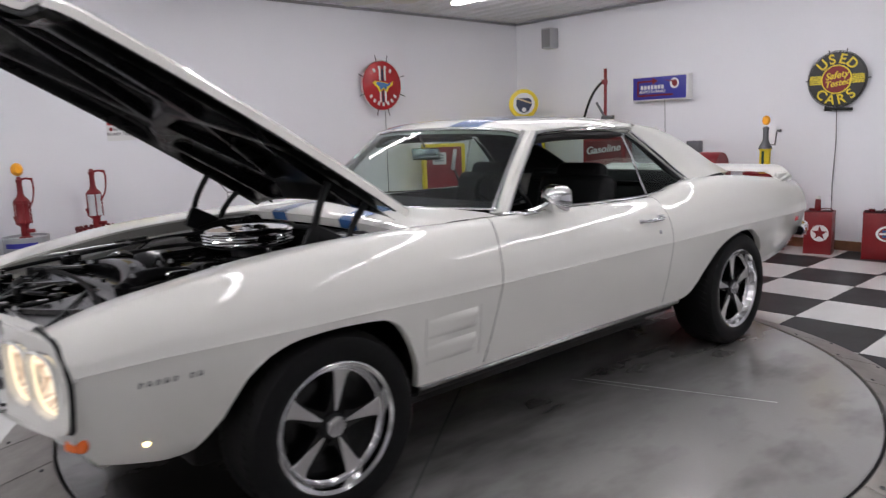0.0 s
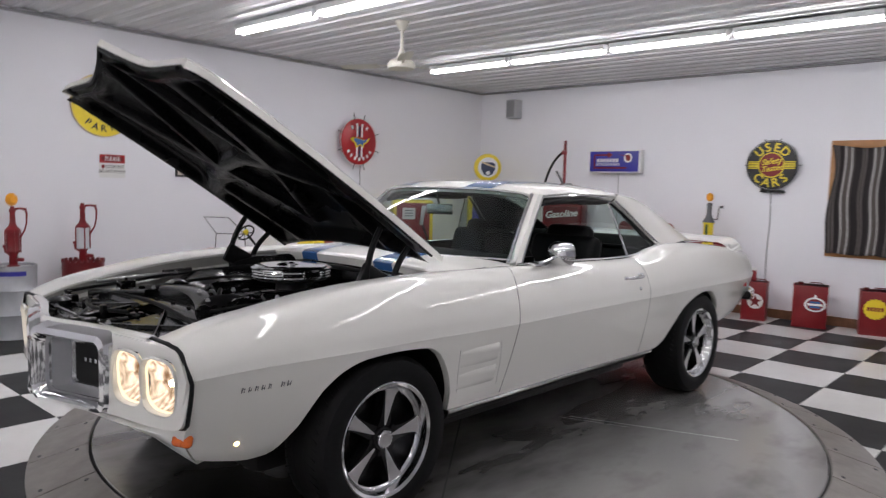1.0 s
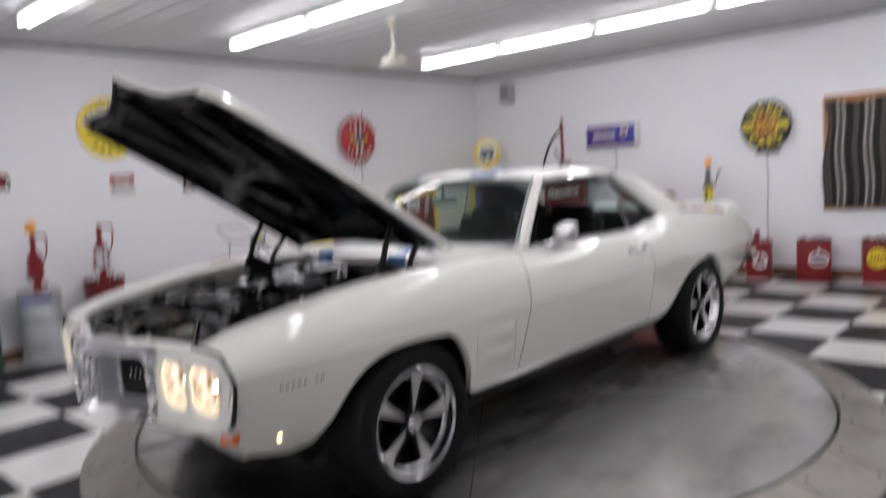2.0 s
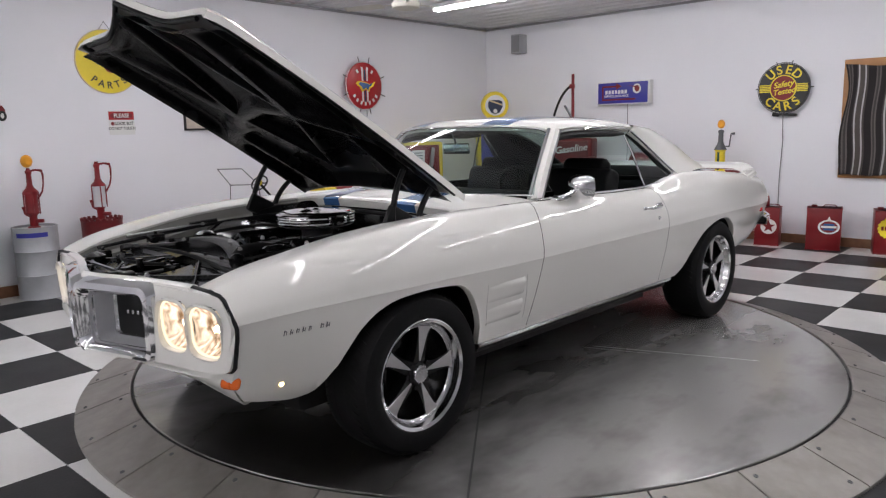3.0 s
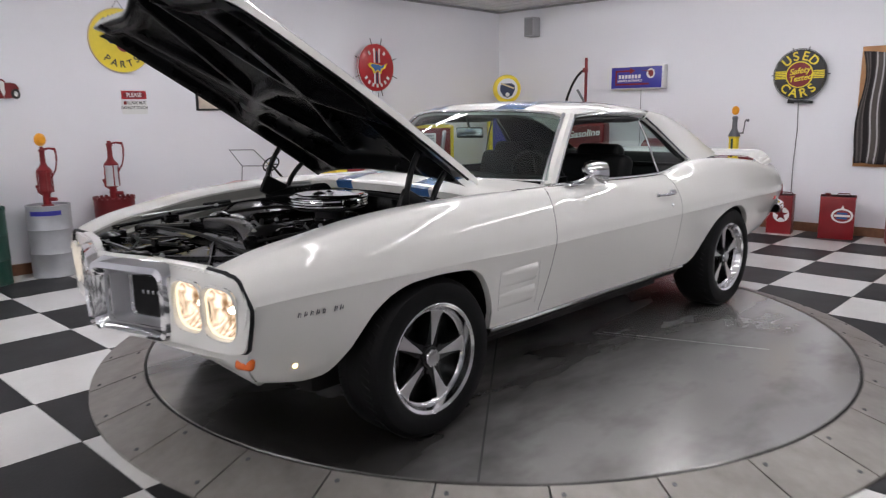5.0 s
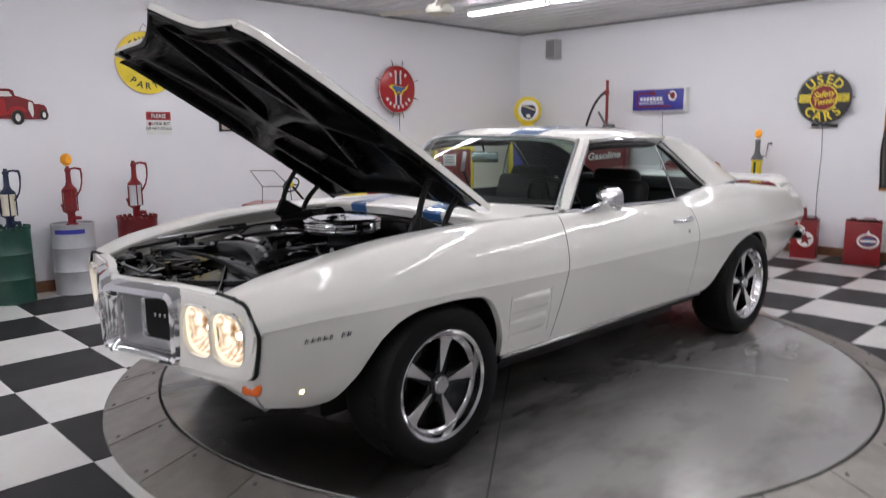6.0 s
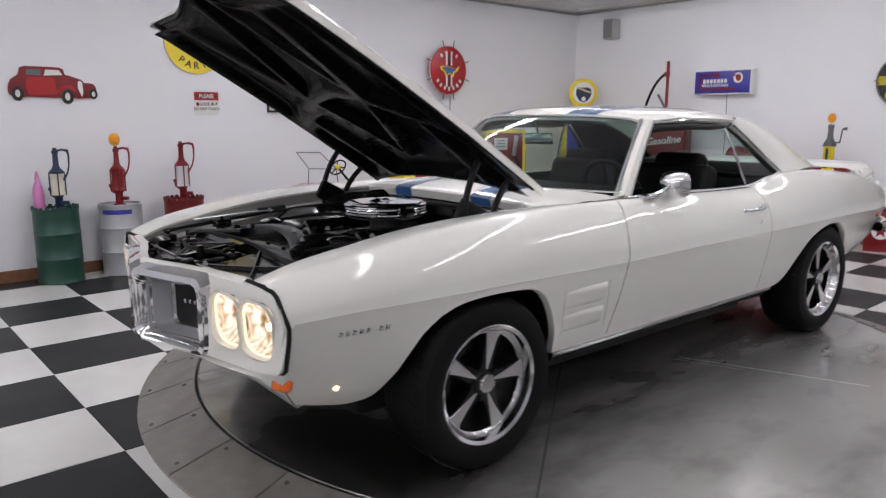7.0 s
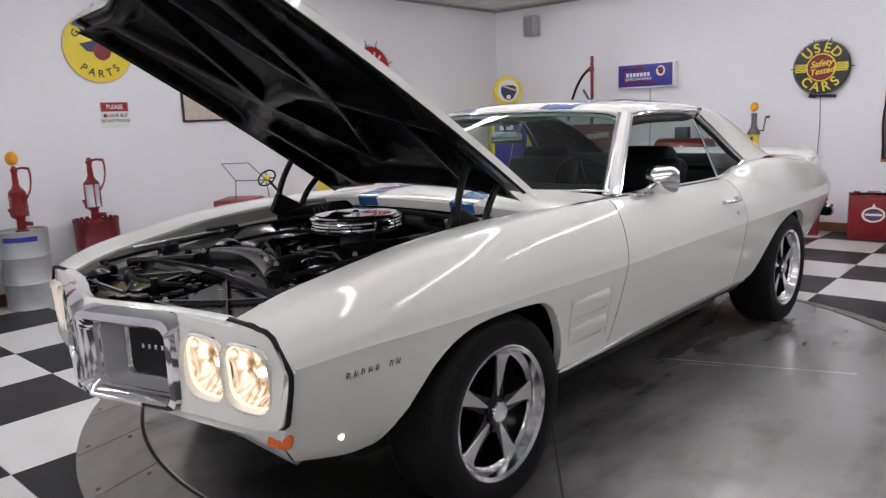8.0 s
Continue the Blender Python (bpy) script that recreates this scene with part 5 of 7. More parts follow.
for k in range(5):
    box(bm, 0.30, 0.004, 0.06, at(0.0, -0.32, 0.70, 20, 36 * k, 0), 0.0)
part("fan", bm, M_ENGINEGREY, engine, "grey cooling fan")
bm = bmesh.new()
rows = []
for k in range(21):
    a = math.pi * k / 20
    rows.append([(0.30 * math.cos(a), -0.46, 0.66 + 0.135 * math.sin(a)), (0.30 * math.cos(a), -0.36, 0.66 + 0.128 * math.sin(a)), (0.27 * math.cos(a), -0.33, 0.66 + 0.11 * math.sin(a))])
grid(bm, rows)
part("fan_shroud", bm, M_BAY, engine, "black fan shroud")
for k in range(14):
    bm = bmesh.new()
    x0, y0 = rng.uniform(-0.35, 0.38), rng.uniform(-0.35, 0.42)
    x1, y1 = x0 + rng.uniform(-0.3, 0.3), y0 + rng.uniform(-0.35, 0.3)
    x1, y1 = max(-0.5, min(0.5, x1)), max(-0.45, min(0.5, y1))
    rod(bm, arc((x0, y0, 0.79), ((x0 + x1) / 2 + rng.uniform(-0.08, 0.08), (y0 + y1) / 2, 0.835 + rng.uniform(-0.02, 0.02)), (x1, y1, 0.78), 10), rng.choice((0.005, 0.007, 0.011)), 6)
    part("hose", bm, rng.choice((M_RUBBER, M_RUBBER, M_RUBBER, M_ENGINEGREY)), engine, "thin hose or wire")
# made-up steel rings at random spots, for scattered highlights on the engine
for k in range(6):
    bm = bmesh.new()
    lathe(bm, [(0.006, -0.004), (0.009, -0.004), (0.009, 0.004), (0.006, 0.004)], 12, at(rng.uniform(-0.3, 0.42), rng.uniform(-0.42, 0.02), rng.uniform(0.80, 0.835), rng.uniform(0, 90), rng.uniform(0, 90), 0), caps=False)
    part("hose_clamp", bm, M_STEEL, engine, "small steel ring added as a scattered highlight")
bm = bmesh.new()
box(bm, 0.17, 0.24, 0.17, at(-0.43, -0.36, 0.72), 0.012)
box(bm, 0.175, 0.245, 0.02, at(-0.43, -0.36, 0.81), 0.006)
for e in (-1, 1):
    cyl(bm, 0.012, 0.02, at(-0.43 + e * 0.05, -0.43, 0.82), 10)
part("battery", bm, M_BAY, car, "black battery")
bm = bmesh.new()
box(bm, 0.15, 0.10, 0.075, at(0.42, 0.36, 0.865), 0.010)
box(bm, 0.155, 0.105, 0.015, at(0.42, 0.36, 0.905), 0.005)
rod(bm, [(0.34, 0.36, 0.912), (0.42, 0.36, 0.924), (0.50, 0.36, 0.912)], 0.004, 6)
part("master_cylinder", bm, M_STEEL, car, "bright cast brake master cylinder")
bm = bmesh.new()
lathe(bm, [(0, 0), (0.11, 0.0), (0.12, 0.03), (0.12, 0.08), (0.05, 0.11), (0, 0.11)], 28, at(0.42, 0.53, 0.80, 90, 0, 0))
part("brake_booster", bm, M_ENGINE, car, "black brake booster")
bm = bmesh.new()
box(bm, 0.34, 0.14, 0.20, at(-0.40, 0.42, 0.80), 0.03, 3)
lathe(bm, [(0.0, 0), (0.09, 0.0), (0.09, 0.05), (0.0, 0.05)], 20, at(-0.38, 0.37, 0.86, 90, 0, 0))
part("heater_box", bm, M_BAY, car, "black heater box")
bm = bmesh.new()
rod(bm, [(-0.58, 0.430, 0.892), (0.0, 0.437, 0.905), (0.60, 0.430, 0.892)], 0.012, 8)
part("cowl_seal", bm, M_GASKET, car, "black rubber cowl seal")
bm = bmesh.new()
rod(bm, [(-0.60, -0.55, 0.845), (-0.565, -0.30, 0.862), (-0.56, -0.12, 0.868)], 0.008, 8)
part("prop_rod", bm, M_STEEL, car, "bright metal rod along the inner fender")
bm = bmesh.new()
rod(bm, [(-0.575, -0.24, 0.868), (-0.565, -0.10, 0.874)], 0.015, 8)
part("rod_grip", bm, M_BLACKPLASTIC, car, "black rubber grip")

# cabin
cabin = new("cabin")
cabin.parent = car
cabin["label"] = "black vinyl cabin with bucket seats"
bm = bmesh.new()
rows = []
for k in range(25):
    u = -1 + 2 * k / 24
    y0 = 0.71 + 0.26 * abs(u) ** 2.2
    rows.append([(u * 0.70, y0, 0.970), (u * 0.70, y0 + 0.15, 0.980), (u * 0.70, max(1.12, y0 + 0.2), 0.982), (u * 0.70, 1.16, 0.95), (u * 0.70, 1.15, 0.86), (u * 0.70, 1.08, 0.72), (u * 0.70, 0.95, 0.60)])
grid(bm, rows)
for x in (0.22, 0.44):
    lathe(bm, [(0.075, 0), (0.075, 0.02), (0.065, 0.02), (0.06, 0.0)], 24, at(x, 1.165, 0.90, 90, 0, 0), caps=False)
part("dashboard", bm, M_INTERIOR, cabin, "black padded dashboard")
bm = bmesh.new()
ring = [Vector((0.185 * math.cos(2 * math.pi * k / 32), 0.185 * math.sin(2 * math.pi * k / 32), 0)) for k in range(32)]
rod(bm, ring, 0.012, 8, closed=True)
for a in (200, 270, 340):
    rod(bm, [Vector((0, 0, -0.02)), Vector((0.18 * math.cos(radians(a)), 0.18 * math.sin(radians(a)), 0))], 0.009, 6)
lathe(bm, [(0.05, -0.03), (0.055, 0.0), (0.04, 0.012), (0, 0.014)], 20)
rod(bm, [Vector((0, 0, -0.02)), Vector((0, 0, -0.35))], 0.025, 10)
part("steering_wheel", bm, M_BLACKPLASTIC, cabin, "black three-spoke steering wheel", m=at(0.36, 1.36, 0.93, -62, 0, 0))
for s in (1, -1):
    bm = bmesh.new()
    box(bm, 0.50, 0.52, 0.16, at(s * 0.36, 1.50, 0.50), 0.05, 3)
    box(bm, 0.50, 0.13, 0.62, at(s * 0.36, 1.87, 0.75, -16, 0, 0), 0.05, 3)
    part("seat", bm, M_INTERIOR, cabin, "black bucket seat")
    bm = bmesh.new()
    box(bm, 0.34, 0.11, 0.17, at(s * 0.36, 1.97, 1.03, -14, 0, 0), 0.05, 3)
    part("headrest", bm, M_INTERIOR, cabin, "black headrest")
    bm = bmesh.new()
    grid(bm, [[(s * 0.72, y, 0.945), (s * 0.715, y, 0.90), (s * 0.74, y, 0.65), (s * 0.72, y, 0.37)] for y in spread(0.75, 2.6, 0.15)])
    part("door_trim", bm, M_INTERIOR, cabin, "black door trim panel")
bm = bmesh.new()
box(bm, 1.30, 0.46, 0.16, at(0, 2.28, 0.52), 0.05, 3)
box(bm, 1.30, 0.14, 0.56, at(0, 2.60, 0.76, -20, 0, 0), 0.05, 3)
part("rear_seat", bm, M_INTERIOR, cabin, "black rear bench seat")
bm = bmesh.new()
box(bm, 1.22, 0.40, 0.02, at(0, 2.78, 0.955), 0.006)
part("parcel_shelf", bm, M_INTERIOR, cabin, "black parcel shelf")
bm = bmesh.new()
box(bm, 1.50, 1.90, 0.03, at(0, 1.60, 0.38), 0.01)
part("carpet", bm, M_INTERIOR, cabin, "black carpet")
bm = bmesh.new()
box(bm, 0.18, 0.02, 0.062, at(0, 0, 0), 0.010, 3)
mirror = part("rear_view_mirror", bm, M_ALLOY, cabin, "rear view mirror", m=at(-0.02, 1.165, 1.200, 8, 0, 14))
bm = bmesh.new()
box(bm, 0.158, 0.004, 0.048, at(0, 0.0115, 0), 0.004)
part("glass", bm, M_CHROME, mirror, "mirror glass")
bm = bmesh.new()
rod(bm, [(0, 0, 0.03), (0, -0.03, 0.10)], 0.006, 6)
part("stalk", bm, M_CHROME, mirror)

# outside fittings
for s in (1, -1):
    dm = new("door_mirror")
    dm.parent = car
    dm["label"] = "chrome door mirror on a slim arm"
    bm = bmesh.new()
    box(bm, 0.05, 0.10, 0.014, at(s * 0.815, 1.055, 0.958, 0, s * 12, 0), 0.006)
    rod(bm, arc((s * 0.815, 1.055, 0.960), (s * 0.83, 1.115, 0.967), (s * 0.845, 1.17, 0.997), 8), [0.012, 0.012, 0.011, 0.011, 0.010, 0.010, 0.010, 0.011, 0.012], 10)
    part("arm", bm, M_CHROME, dm)
    bm = bmesh.new()
    vs = lathe(bm, [(0.0, -0.045), (0.020, -0.042), (0.042, -0.025), (0.056, 0.0), (0.060, 0.018), (0.056, 0.026), (0.050, 0.022), (0.0, 0.020)], 28, at(0, 0, 0, -90, 0, 0))
    for v in vs:
        ca, sa = v.co.x / max(1e-6, math.hypot(v.co.x, v.co.z)), v.co.z / max(1e-6, math.hypot(v.co.x, v.co.z))
        q = (abs(ca) ** 3.4 + abs(sa) ** 3.4 + 1e-9) ** (-1 / 3.4) if abs(ca) + abs(sa) > 0.1 else 1.0
        v.co = Vector((v.co.x * 1.16 * q, v.co.y, v.co.z * 0.80 * q))
    part("head", bm, M_CHROME, dm, m=at(s * 0.850, 1.19, 1.005, 0, 0, s * -8) @ Matrix.Diagonal((1.26, 1.1, 1.30, 1)))
    # handle and lock
    y0, z0 = 1.90, 0.836
    x0 = side_x(y0, z0)
    dh = new("door_handle")
    dh.parent = car
    dh["label"] = "chrome door handle"
    bm = bmesh.new()
    rod(bm, [(s * (x0 + 0.012), y0 - 0.105, z0 + 0.004), (s * (x0 + 0.030), y0 - 0.06, z0 + 0.004), (s * (x0 + 0.032), y0 + 0.03, z0 + 0.006), (s * (x0 + 0.016), y0 + 0.075, z0 + 0.008)], [0.005, 0.009, 0.010, 0.008], 10)
    part("grip", bm, M_CHROME, dh)
    bm = bmesh.new()
    box(bm, 0.014, 0.05, 0.034, at(s * (x0 + 0.004), y0 + 0.06, z0 + 0.006), 0.005)
    part("escutcheon", bm, M_CHROME, dh)
    bm = bmesh.new()
    box(bm, 0.012, 0.03, 0.022, at(s * (x0 + 0.004), y0 - 0.105, z0 + 0.004), 0.005)
    part("escutcheon", bm, M_CHROME, dh)
    bm = bmesh.new()
    lathe(bm, [(0.011, 0), (0.011, 0.005), (0.007, 0.008), (0, 0.008)], 14)
    part("door_lock", bm, M_CHROME, car, "chrome door lock", m=at(s * (side_x(1.93, 0.774) - 0.002), 1.93, 0.774, 0, s * 85, 0))
    # side script: plain slanted strokes
    for k, w in enumerate((0.016, 0.015, 0.016, 0.017, 0.014, 0, 0.017, 0.020)):
        if w:
            y = (-0.612 + 0.0235 * k) if s > 0 else (-0.448 - 0.0235 * k)
            bm = bmesh.new()
            box(bm, 0.002, w * 0.24, 0.019, at(0, -w * 0.25, 0, -14, 0, 0), 0.0006)
            box(bm, 0.002, w * 0.15, 0.019, at(0, w * 0.30, 0, -14, 0, 0), 0.0006)
            box(bm, 0.002, w * 0.6, 0.003, at(0, 0.001, 0.004 * (-1) ** k), 0.0006)
            part("script_stroke", bm, M_GREYMETAL, car, m=at(s * (side_x(y, 0.642) + 0.001), y, 0.642, 0, s * 4, 0))
    # air extractor with two louvres behind the front wheel
    for z0, z1 in ((0.548, 0.636), (0.446, 0.532)):
        bm = bmesh.new()
        rows = []
        n = 14
        for k in range(n + 1):
            t = k / n
            y = 0.402 + 0.250 * t
            h = 0.024 * t ** 1.6 if k < n else 0.0
            sk = 0.03 * t
            zz0, zz1 = z0 + 0.004 + sk * 0.2, z1 - 0.004 + 0.008 * t
            row = []
            for j in range(9):
                q = j / 8
                e = min(1.0, 4.5 * min(q, 1 - q))
                z = zz0 + (zz1 - zz0) * q
                row.append((s * (side_x(y, z) + 0.0015 + h * (0.25 + 0.75 * e) * (0.45 + 0.55 * q) - 0.003 * (j in (0, 8))), y, z))
            rows.append(row)
        grid(bm, rows)
        part("vent_louvre", bm, M_PAINT, car, "white air vent louvre")
    loop = [(0.388, 0.640), (0.665, 0.645), (0.677, 0.54), (0.680, 0.432), (0.410, 0.446), (0.393, 0.54)]
    for (ya, za), (yb, zb) in zip(loop, loop[1:] + loop[:1]):
        if (ya, za) == (0.676, 0.432) or abs(ya - yb) < 0.2:
            bm = bmesh.new()
            rod(bm, [(s * (side_x(ya + (yb - ya) * q, za + (zb - za) * q) + 0.0008), ya + (yb - ya) * q, za + (zb - za) * q) for q in (0, 0.25, 0.5, 0.75, 1)], 0.0009, 5)
            part("vent_seam", bm, M_SPOKE, car)
    # wipers
    bm = bmesh.new()
    rod(bm, [(s * 0.40, 0.655, 0.968), (s * 0.18, 0.665, 0.982), (s * -0.02, 0.655, 0.985)], 0.005, 6)
    rod(bm, [(s * 0.44, 0.70, 0.978), (s * 0.10, 0.672, 0.988)], 0.004, 6)
    part("wiper", bm, M_BLACKPLASTIC, car, "black wiper arm")

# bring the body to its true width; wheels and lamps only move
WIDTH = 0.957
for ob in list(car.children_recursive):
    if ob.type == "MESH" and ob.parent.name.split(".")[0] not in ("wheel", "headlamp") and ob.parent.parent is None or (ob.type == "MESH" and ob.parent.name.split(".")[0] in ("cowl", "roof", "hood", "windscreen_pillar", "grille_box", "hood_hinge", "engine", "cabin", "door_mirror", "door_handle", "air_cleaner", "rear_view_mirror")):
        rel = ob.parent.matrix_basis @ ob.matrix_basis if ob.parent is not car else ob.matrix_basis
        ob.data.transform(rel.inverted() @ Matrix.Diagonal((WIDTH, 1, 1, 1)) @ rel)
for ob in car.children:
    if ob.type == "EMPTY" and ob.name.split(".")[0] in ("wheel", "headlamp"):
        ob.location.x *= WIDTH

# light thrown forward by the lit lamps
for x in (0.60, -0.60):
    beam = bpy.data.lights.new("headlamp_beam", "SPOT")
    beam.energy, beam.color, beam.spot_size, beam.spot_blend, beam.shadow_soft_size = 32.0, (1.0, 0.80, 0.56), radians(76), 0.9, 0.06
    lamp = new("headlamp_beam", beam)
    lamp.parent = car
    lamp.matrix_basis = look((x, -0.93, 0.66), (x, -3.0, 0.25))

# ---------------------------------------------------------------- things along the west wall
# signs are drawn in the xz plane facing -y; these turn them onto the walls


def on_west(y, z, off=0.0):
    return at(WEST + off, y, z, 0, 0, 90)


def on_north(x, z, off=0.0):
    return at(x, NORTH - off, z, 0, 0, 0)


def ring_plate_shape(bm, r0, r1, depth, m=None, n=48, sx=1.0, mi=0):
    a = [[Vector((sx * r * math.cos(2 * math.pi * k / n), y, r * math.sin(2 * math.pi * k / n))) for k in range(n)] for r, y in ((r0, 0), (r0, -depth), (r1, -depth), (r1, 0))]
    vs = [[bm.verts.new(p) for p in ring] for ring in a]
    for p, q in zip(vs, vs[1:]):
        for k in range(n):
            bm.faces.new((p[k], p[(k + 1) % n], q[(k + 1) % n], q[k])).material_index = mi
    if m is not None:
        bmesh.ops.transform(bm, matrix=m, verts=[v for r in vs for v in r])


def flat(outline, depth, y=0.0):
    bm = bmesh.new()
    plate(bm, outline, depth, at(0, y, 0))
    return bm


def arc_words(name, text, r, size, parent, material, mid, spread_deg, y, up=True, label=""):
    n = len(text)
    for k, ch in enumerate(text):
        f = (k - (n - 1) / 2) / max(1, n - 1)
        a = mid - f * spread_deg if up else mid + f * spread_deg
        turn = a - 90 if up else a + 90
        words(name, ch, size, parent, material, at(r * math.cos(radians(a)), y, r * math.sin(radians(a)), 0, -turn, 0), 0.0015, label)


# red coupe plaque
plaque = thing("car_plaque", "flat red wooden wall plaque in the shape of an old coupe", "wall plaque", on_west(0.757, 1.675, 0.004) @ Matrix.Diagonal((0.965, 1, 1, 1)))
body = [(-0.355, -0.055), (-0.35, 0.0), (-0.325, 0.045), (-0.275, 0.078), (-0.262, 0.10), (-0.252, 0.140), (-0.215, 0.155), (0.06, 0.152), (0.095, 0.138), (0.105, 0.095), (0.20, 0.066), (0.245, 0.050), (0.262, 0.025), (0.30, 0.026), (0.34, 0.018), (0.362, -0.015), (0.362, -0.065), (0.30, -0.105), (0.235, -0.110), (0.10, -0.108), (-0.02, -0.106), (-0.20, -0.100), (-0.29, -0.110), (-0.345, -0.085)]
part("board", flat(body, 0.015, -0.015), M_RED, plaque, smooth=False)
part("door_panel", flat([(-0.20, 0.065), (-0.02, 0.066), (0.02, 0.055), (0.03, -0.075), (-0.19, -0.085), (-0.215, -0.02)], 0.003, -0.018), M_REDBRIGHT, plaque, "raised red door panel", smooth=False)
part("fender", flat([(0.03, -0.06), (0.05, -0.02), (0.10, 0.005), (0.16, 0.0), (0.19, -0.03), (0.185, -0.05), (0.15, -0.03), (0.10, -0.03), (0.065, -0.07)], 0.004, -0.019), M_REDBRIGHT, plaque, "raised red fender", smooth=False)
for x, z, r in ((-0.285, -0.075, 0.060), (0.112, -0.095, 0.064), (0.332, -0.070, 0.045)):
    w = part("wheel", flat(disc_outline(r, 28, 0.8), 0.008, -0.023), M_BLACK, plaque, "black painted wheel", m=at(x, 0, z), smooth=False)
    part("hub", flat(disc_outline(r * 0.52, 20, 0.62), 0.004, -0.027), M_WHITE, w, "white hub", smooth=False)
part("window", flat([(-0.205, 0.085), (-0.195, 0.130), (-0.085, 0.130), (-0.09, 0.080)], 0.003, -0.018), M_GREYMETAL, plaque, "grey painted window", smooth=False)
part("windscreen", flat([(-0.065, 0.080), (-0.05, 0.130), (0.06, 0.128), (0.085, 0.088)], 0.003, -0.018), M_WHITE, plaque, "white painted windscreen", smooth=False)
part("grille", flat([(0.205, -0.02), (0.21, 0.035), (0.225, 0.045), (0.245, 0.03), (0.248, -0.055), (0.235, -0.095)], 0.004, -0.019), M_WHITE, plaque, "white painted grille", smooth=False)

# yellow parts sign
parts_sign = thing("parts_sign", "round yellow enamel parts sign hung from a wire", "wall sign", on_west(2.04, 2.115, 0.004))
bm = bmesh.new()
plate(bm, disc_outline(0.300, 64), 0.010, at(0, -0.012, 0))
part("disc", bm, M_YELLOW, parts_sign, smooth=False)
bm = bmesh.new()
ring_plate_shape(bm, 0.294, 0.302, 0.016, n=64)
part("rim", bm, M_LIGHTWOOD, parts_sign, "worn pale rim", smooth=False)
part("centre", flat([(-0.16, 0.03), (-0.05, 0.06), (0.12, 0.05), (0.17, 0.0), (0.08, -0.05), (-0.10, -0.03)], 0.003, -0.015), M_NAVY, parts_sign, "blue centre emblem", smooth=False)
part("emblem", flat(disc_outline(0.075, 28), 0.003, -0.018), M_RED, parts_sign, "red centre emblem", m=at(0.03, 0, -0.03), smooth=False)
arc_words("lettering", "GENUINE", 0.215, 0.085, parts_sign, M_BLACK, 90, 115, -0.0125, True, "black stencil letters")
arc_words("lettering", "PARTS", 0.222, 0.090, parts_sign, M_BLACK, 270, 80, -0.0125, False, "black stencil letters")
bm = bmesh.new()
rod(bm, [(-0.06, -0.006, 0.285), (0, -0.004, 0.375), (0.06, -0.006, 0.285)], 0.003, 6)
part("wire", bm, M_GREYMETAL, parts_sign, "hanging wire")

# notice
notice = thing("notice", "white printed notice asking visitors not to touch", "wall sign", on_west(2.125, 1.534, 0.003) @ Matrix.Diagonal((0.92, 1, 1.05, 1)))
part("sheet", flat([(-0.136, -0.108), (0.136, -0.108), (0.136, 0.108), (-0.136, 0.108)], 0.004, -0.005), M_WHITE, notice, smooth=False)
part("header", flat([(-0.134, 0.030), (0.134, 0.030), (0.134, 0.106), (-0.134, 0.106)], 0.001, -0.0065), M_REDBRIGHT, notice, "red header band", smooth=False)
part("oval", flat([(0.120 * math.cos(2 * math.pi * k / 32), 0.068 + 0.033 * math.sin(2 * math.pi * k / 32)) for k in range(32)], 0.001, -0.008), M_RED, notice, "darker red oval", smooth=False)
words("lettering", "PLEASE", 0.052, notice, M_WHITE, at(0, -0.0085, 0.067), 0.0005, "white heading")
words("lettering", "LOOK BUT", 0.040, notice, M_BLACK, at(0.025, -0.0056, -0.005), 0.0005, "black text")
words("lettering", "DO NOT TOUCH", 0.036, notice, M_BLACK, at(0, -0.0056, -0.050), 0.0005, "black text")
part("icon", flat([(-0.098 + 0.018 * math.cos(2 * math.pi * k / 20), -0.005 + 0.018 * math.sin(2 * math.pi * k / 20)) for k in range(20)], 0.001, -0.0062), M_RED, notice, "red stop symbol", smooth=False)

# framed picture
frame_pic = thing("framed_picture", "framed cream print in a dark wooden frame on the wall", "picture", on_west(3.04, 1.635, 0.003))
part("print", flat([(-0.25, -0.17), (0.25, -0.17), (0.25, 0.17), (-0.25, 0.17)], 0.008, -0.012), mat("cream_print", (0.58, 0.50, 0.42), 0.6, vary=0.25, grain=14), frame_pic, smooth=False)
for x, z, w, h in ((0, 0.175, 0.52, 0.02), (0, -0.175, 0.52, 0.02), (-0.255, 0, 0.02, 0.37), (0.255, 0, 0.02, 0.37)):
    bm = bmesh.new()
    box(bm, w, 0.022, h, at(x, -0.013, z), 0.003)
    part("frame", bm, M_BLACK, frame_pic, "dark frame rail")

# red round neon sign: emblem as plain shapes
neon = thing("neon_sign", "round red neon wall sign on black standoffs", "neon sign", on_west(5.25, 1.973, 0.03))
bm = bmesh.new()
lathe(bm, [(0, 0), (0.285, 0.0), (0.292, 0.008), (0.292, 0.05), (0.284, 0.056), (0.0, 0.056)], 56, at(0, 0, 0, 90, 0, 0))
part("drum", bm, M_REDBRIGHT, neon)
bm = bmesh.new()
ringp = [Vector((0.305 * math.cos(2 * math.pi * k / 48), -0.045, 0.305 * math.sin(2 * math.pi * k / 48))) for k in range(48)]
rod(bm, ringp, 0.006, 6, closed=True)
part("tube", bm, M_WHITE, neon, "white glass tube ring")
for a in (20, 160, 200, 340, 75, 105, 255, 285):
    bm = bmesh.new()
    c, q = math.cos(radians(a)), math.sin(radians(a))
    rod(bm, [(0.26 * c, -0.05, 0.26 * q), (0.37 * c, -0.05, 0.37 * q)], 0.005, 6)
    part("standoff", bm, M_BLACK, neon)
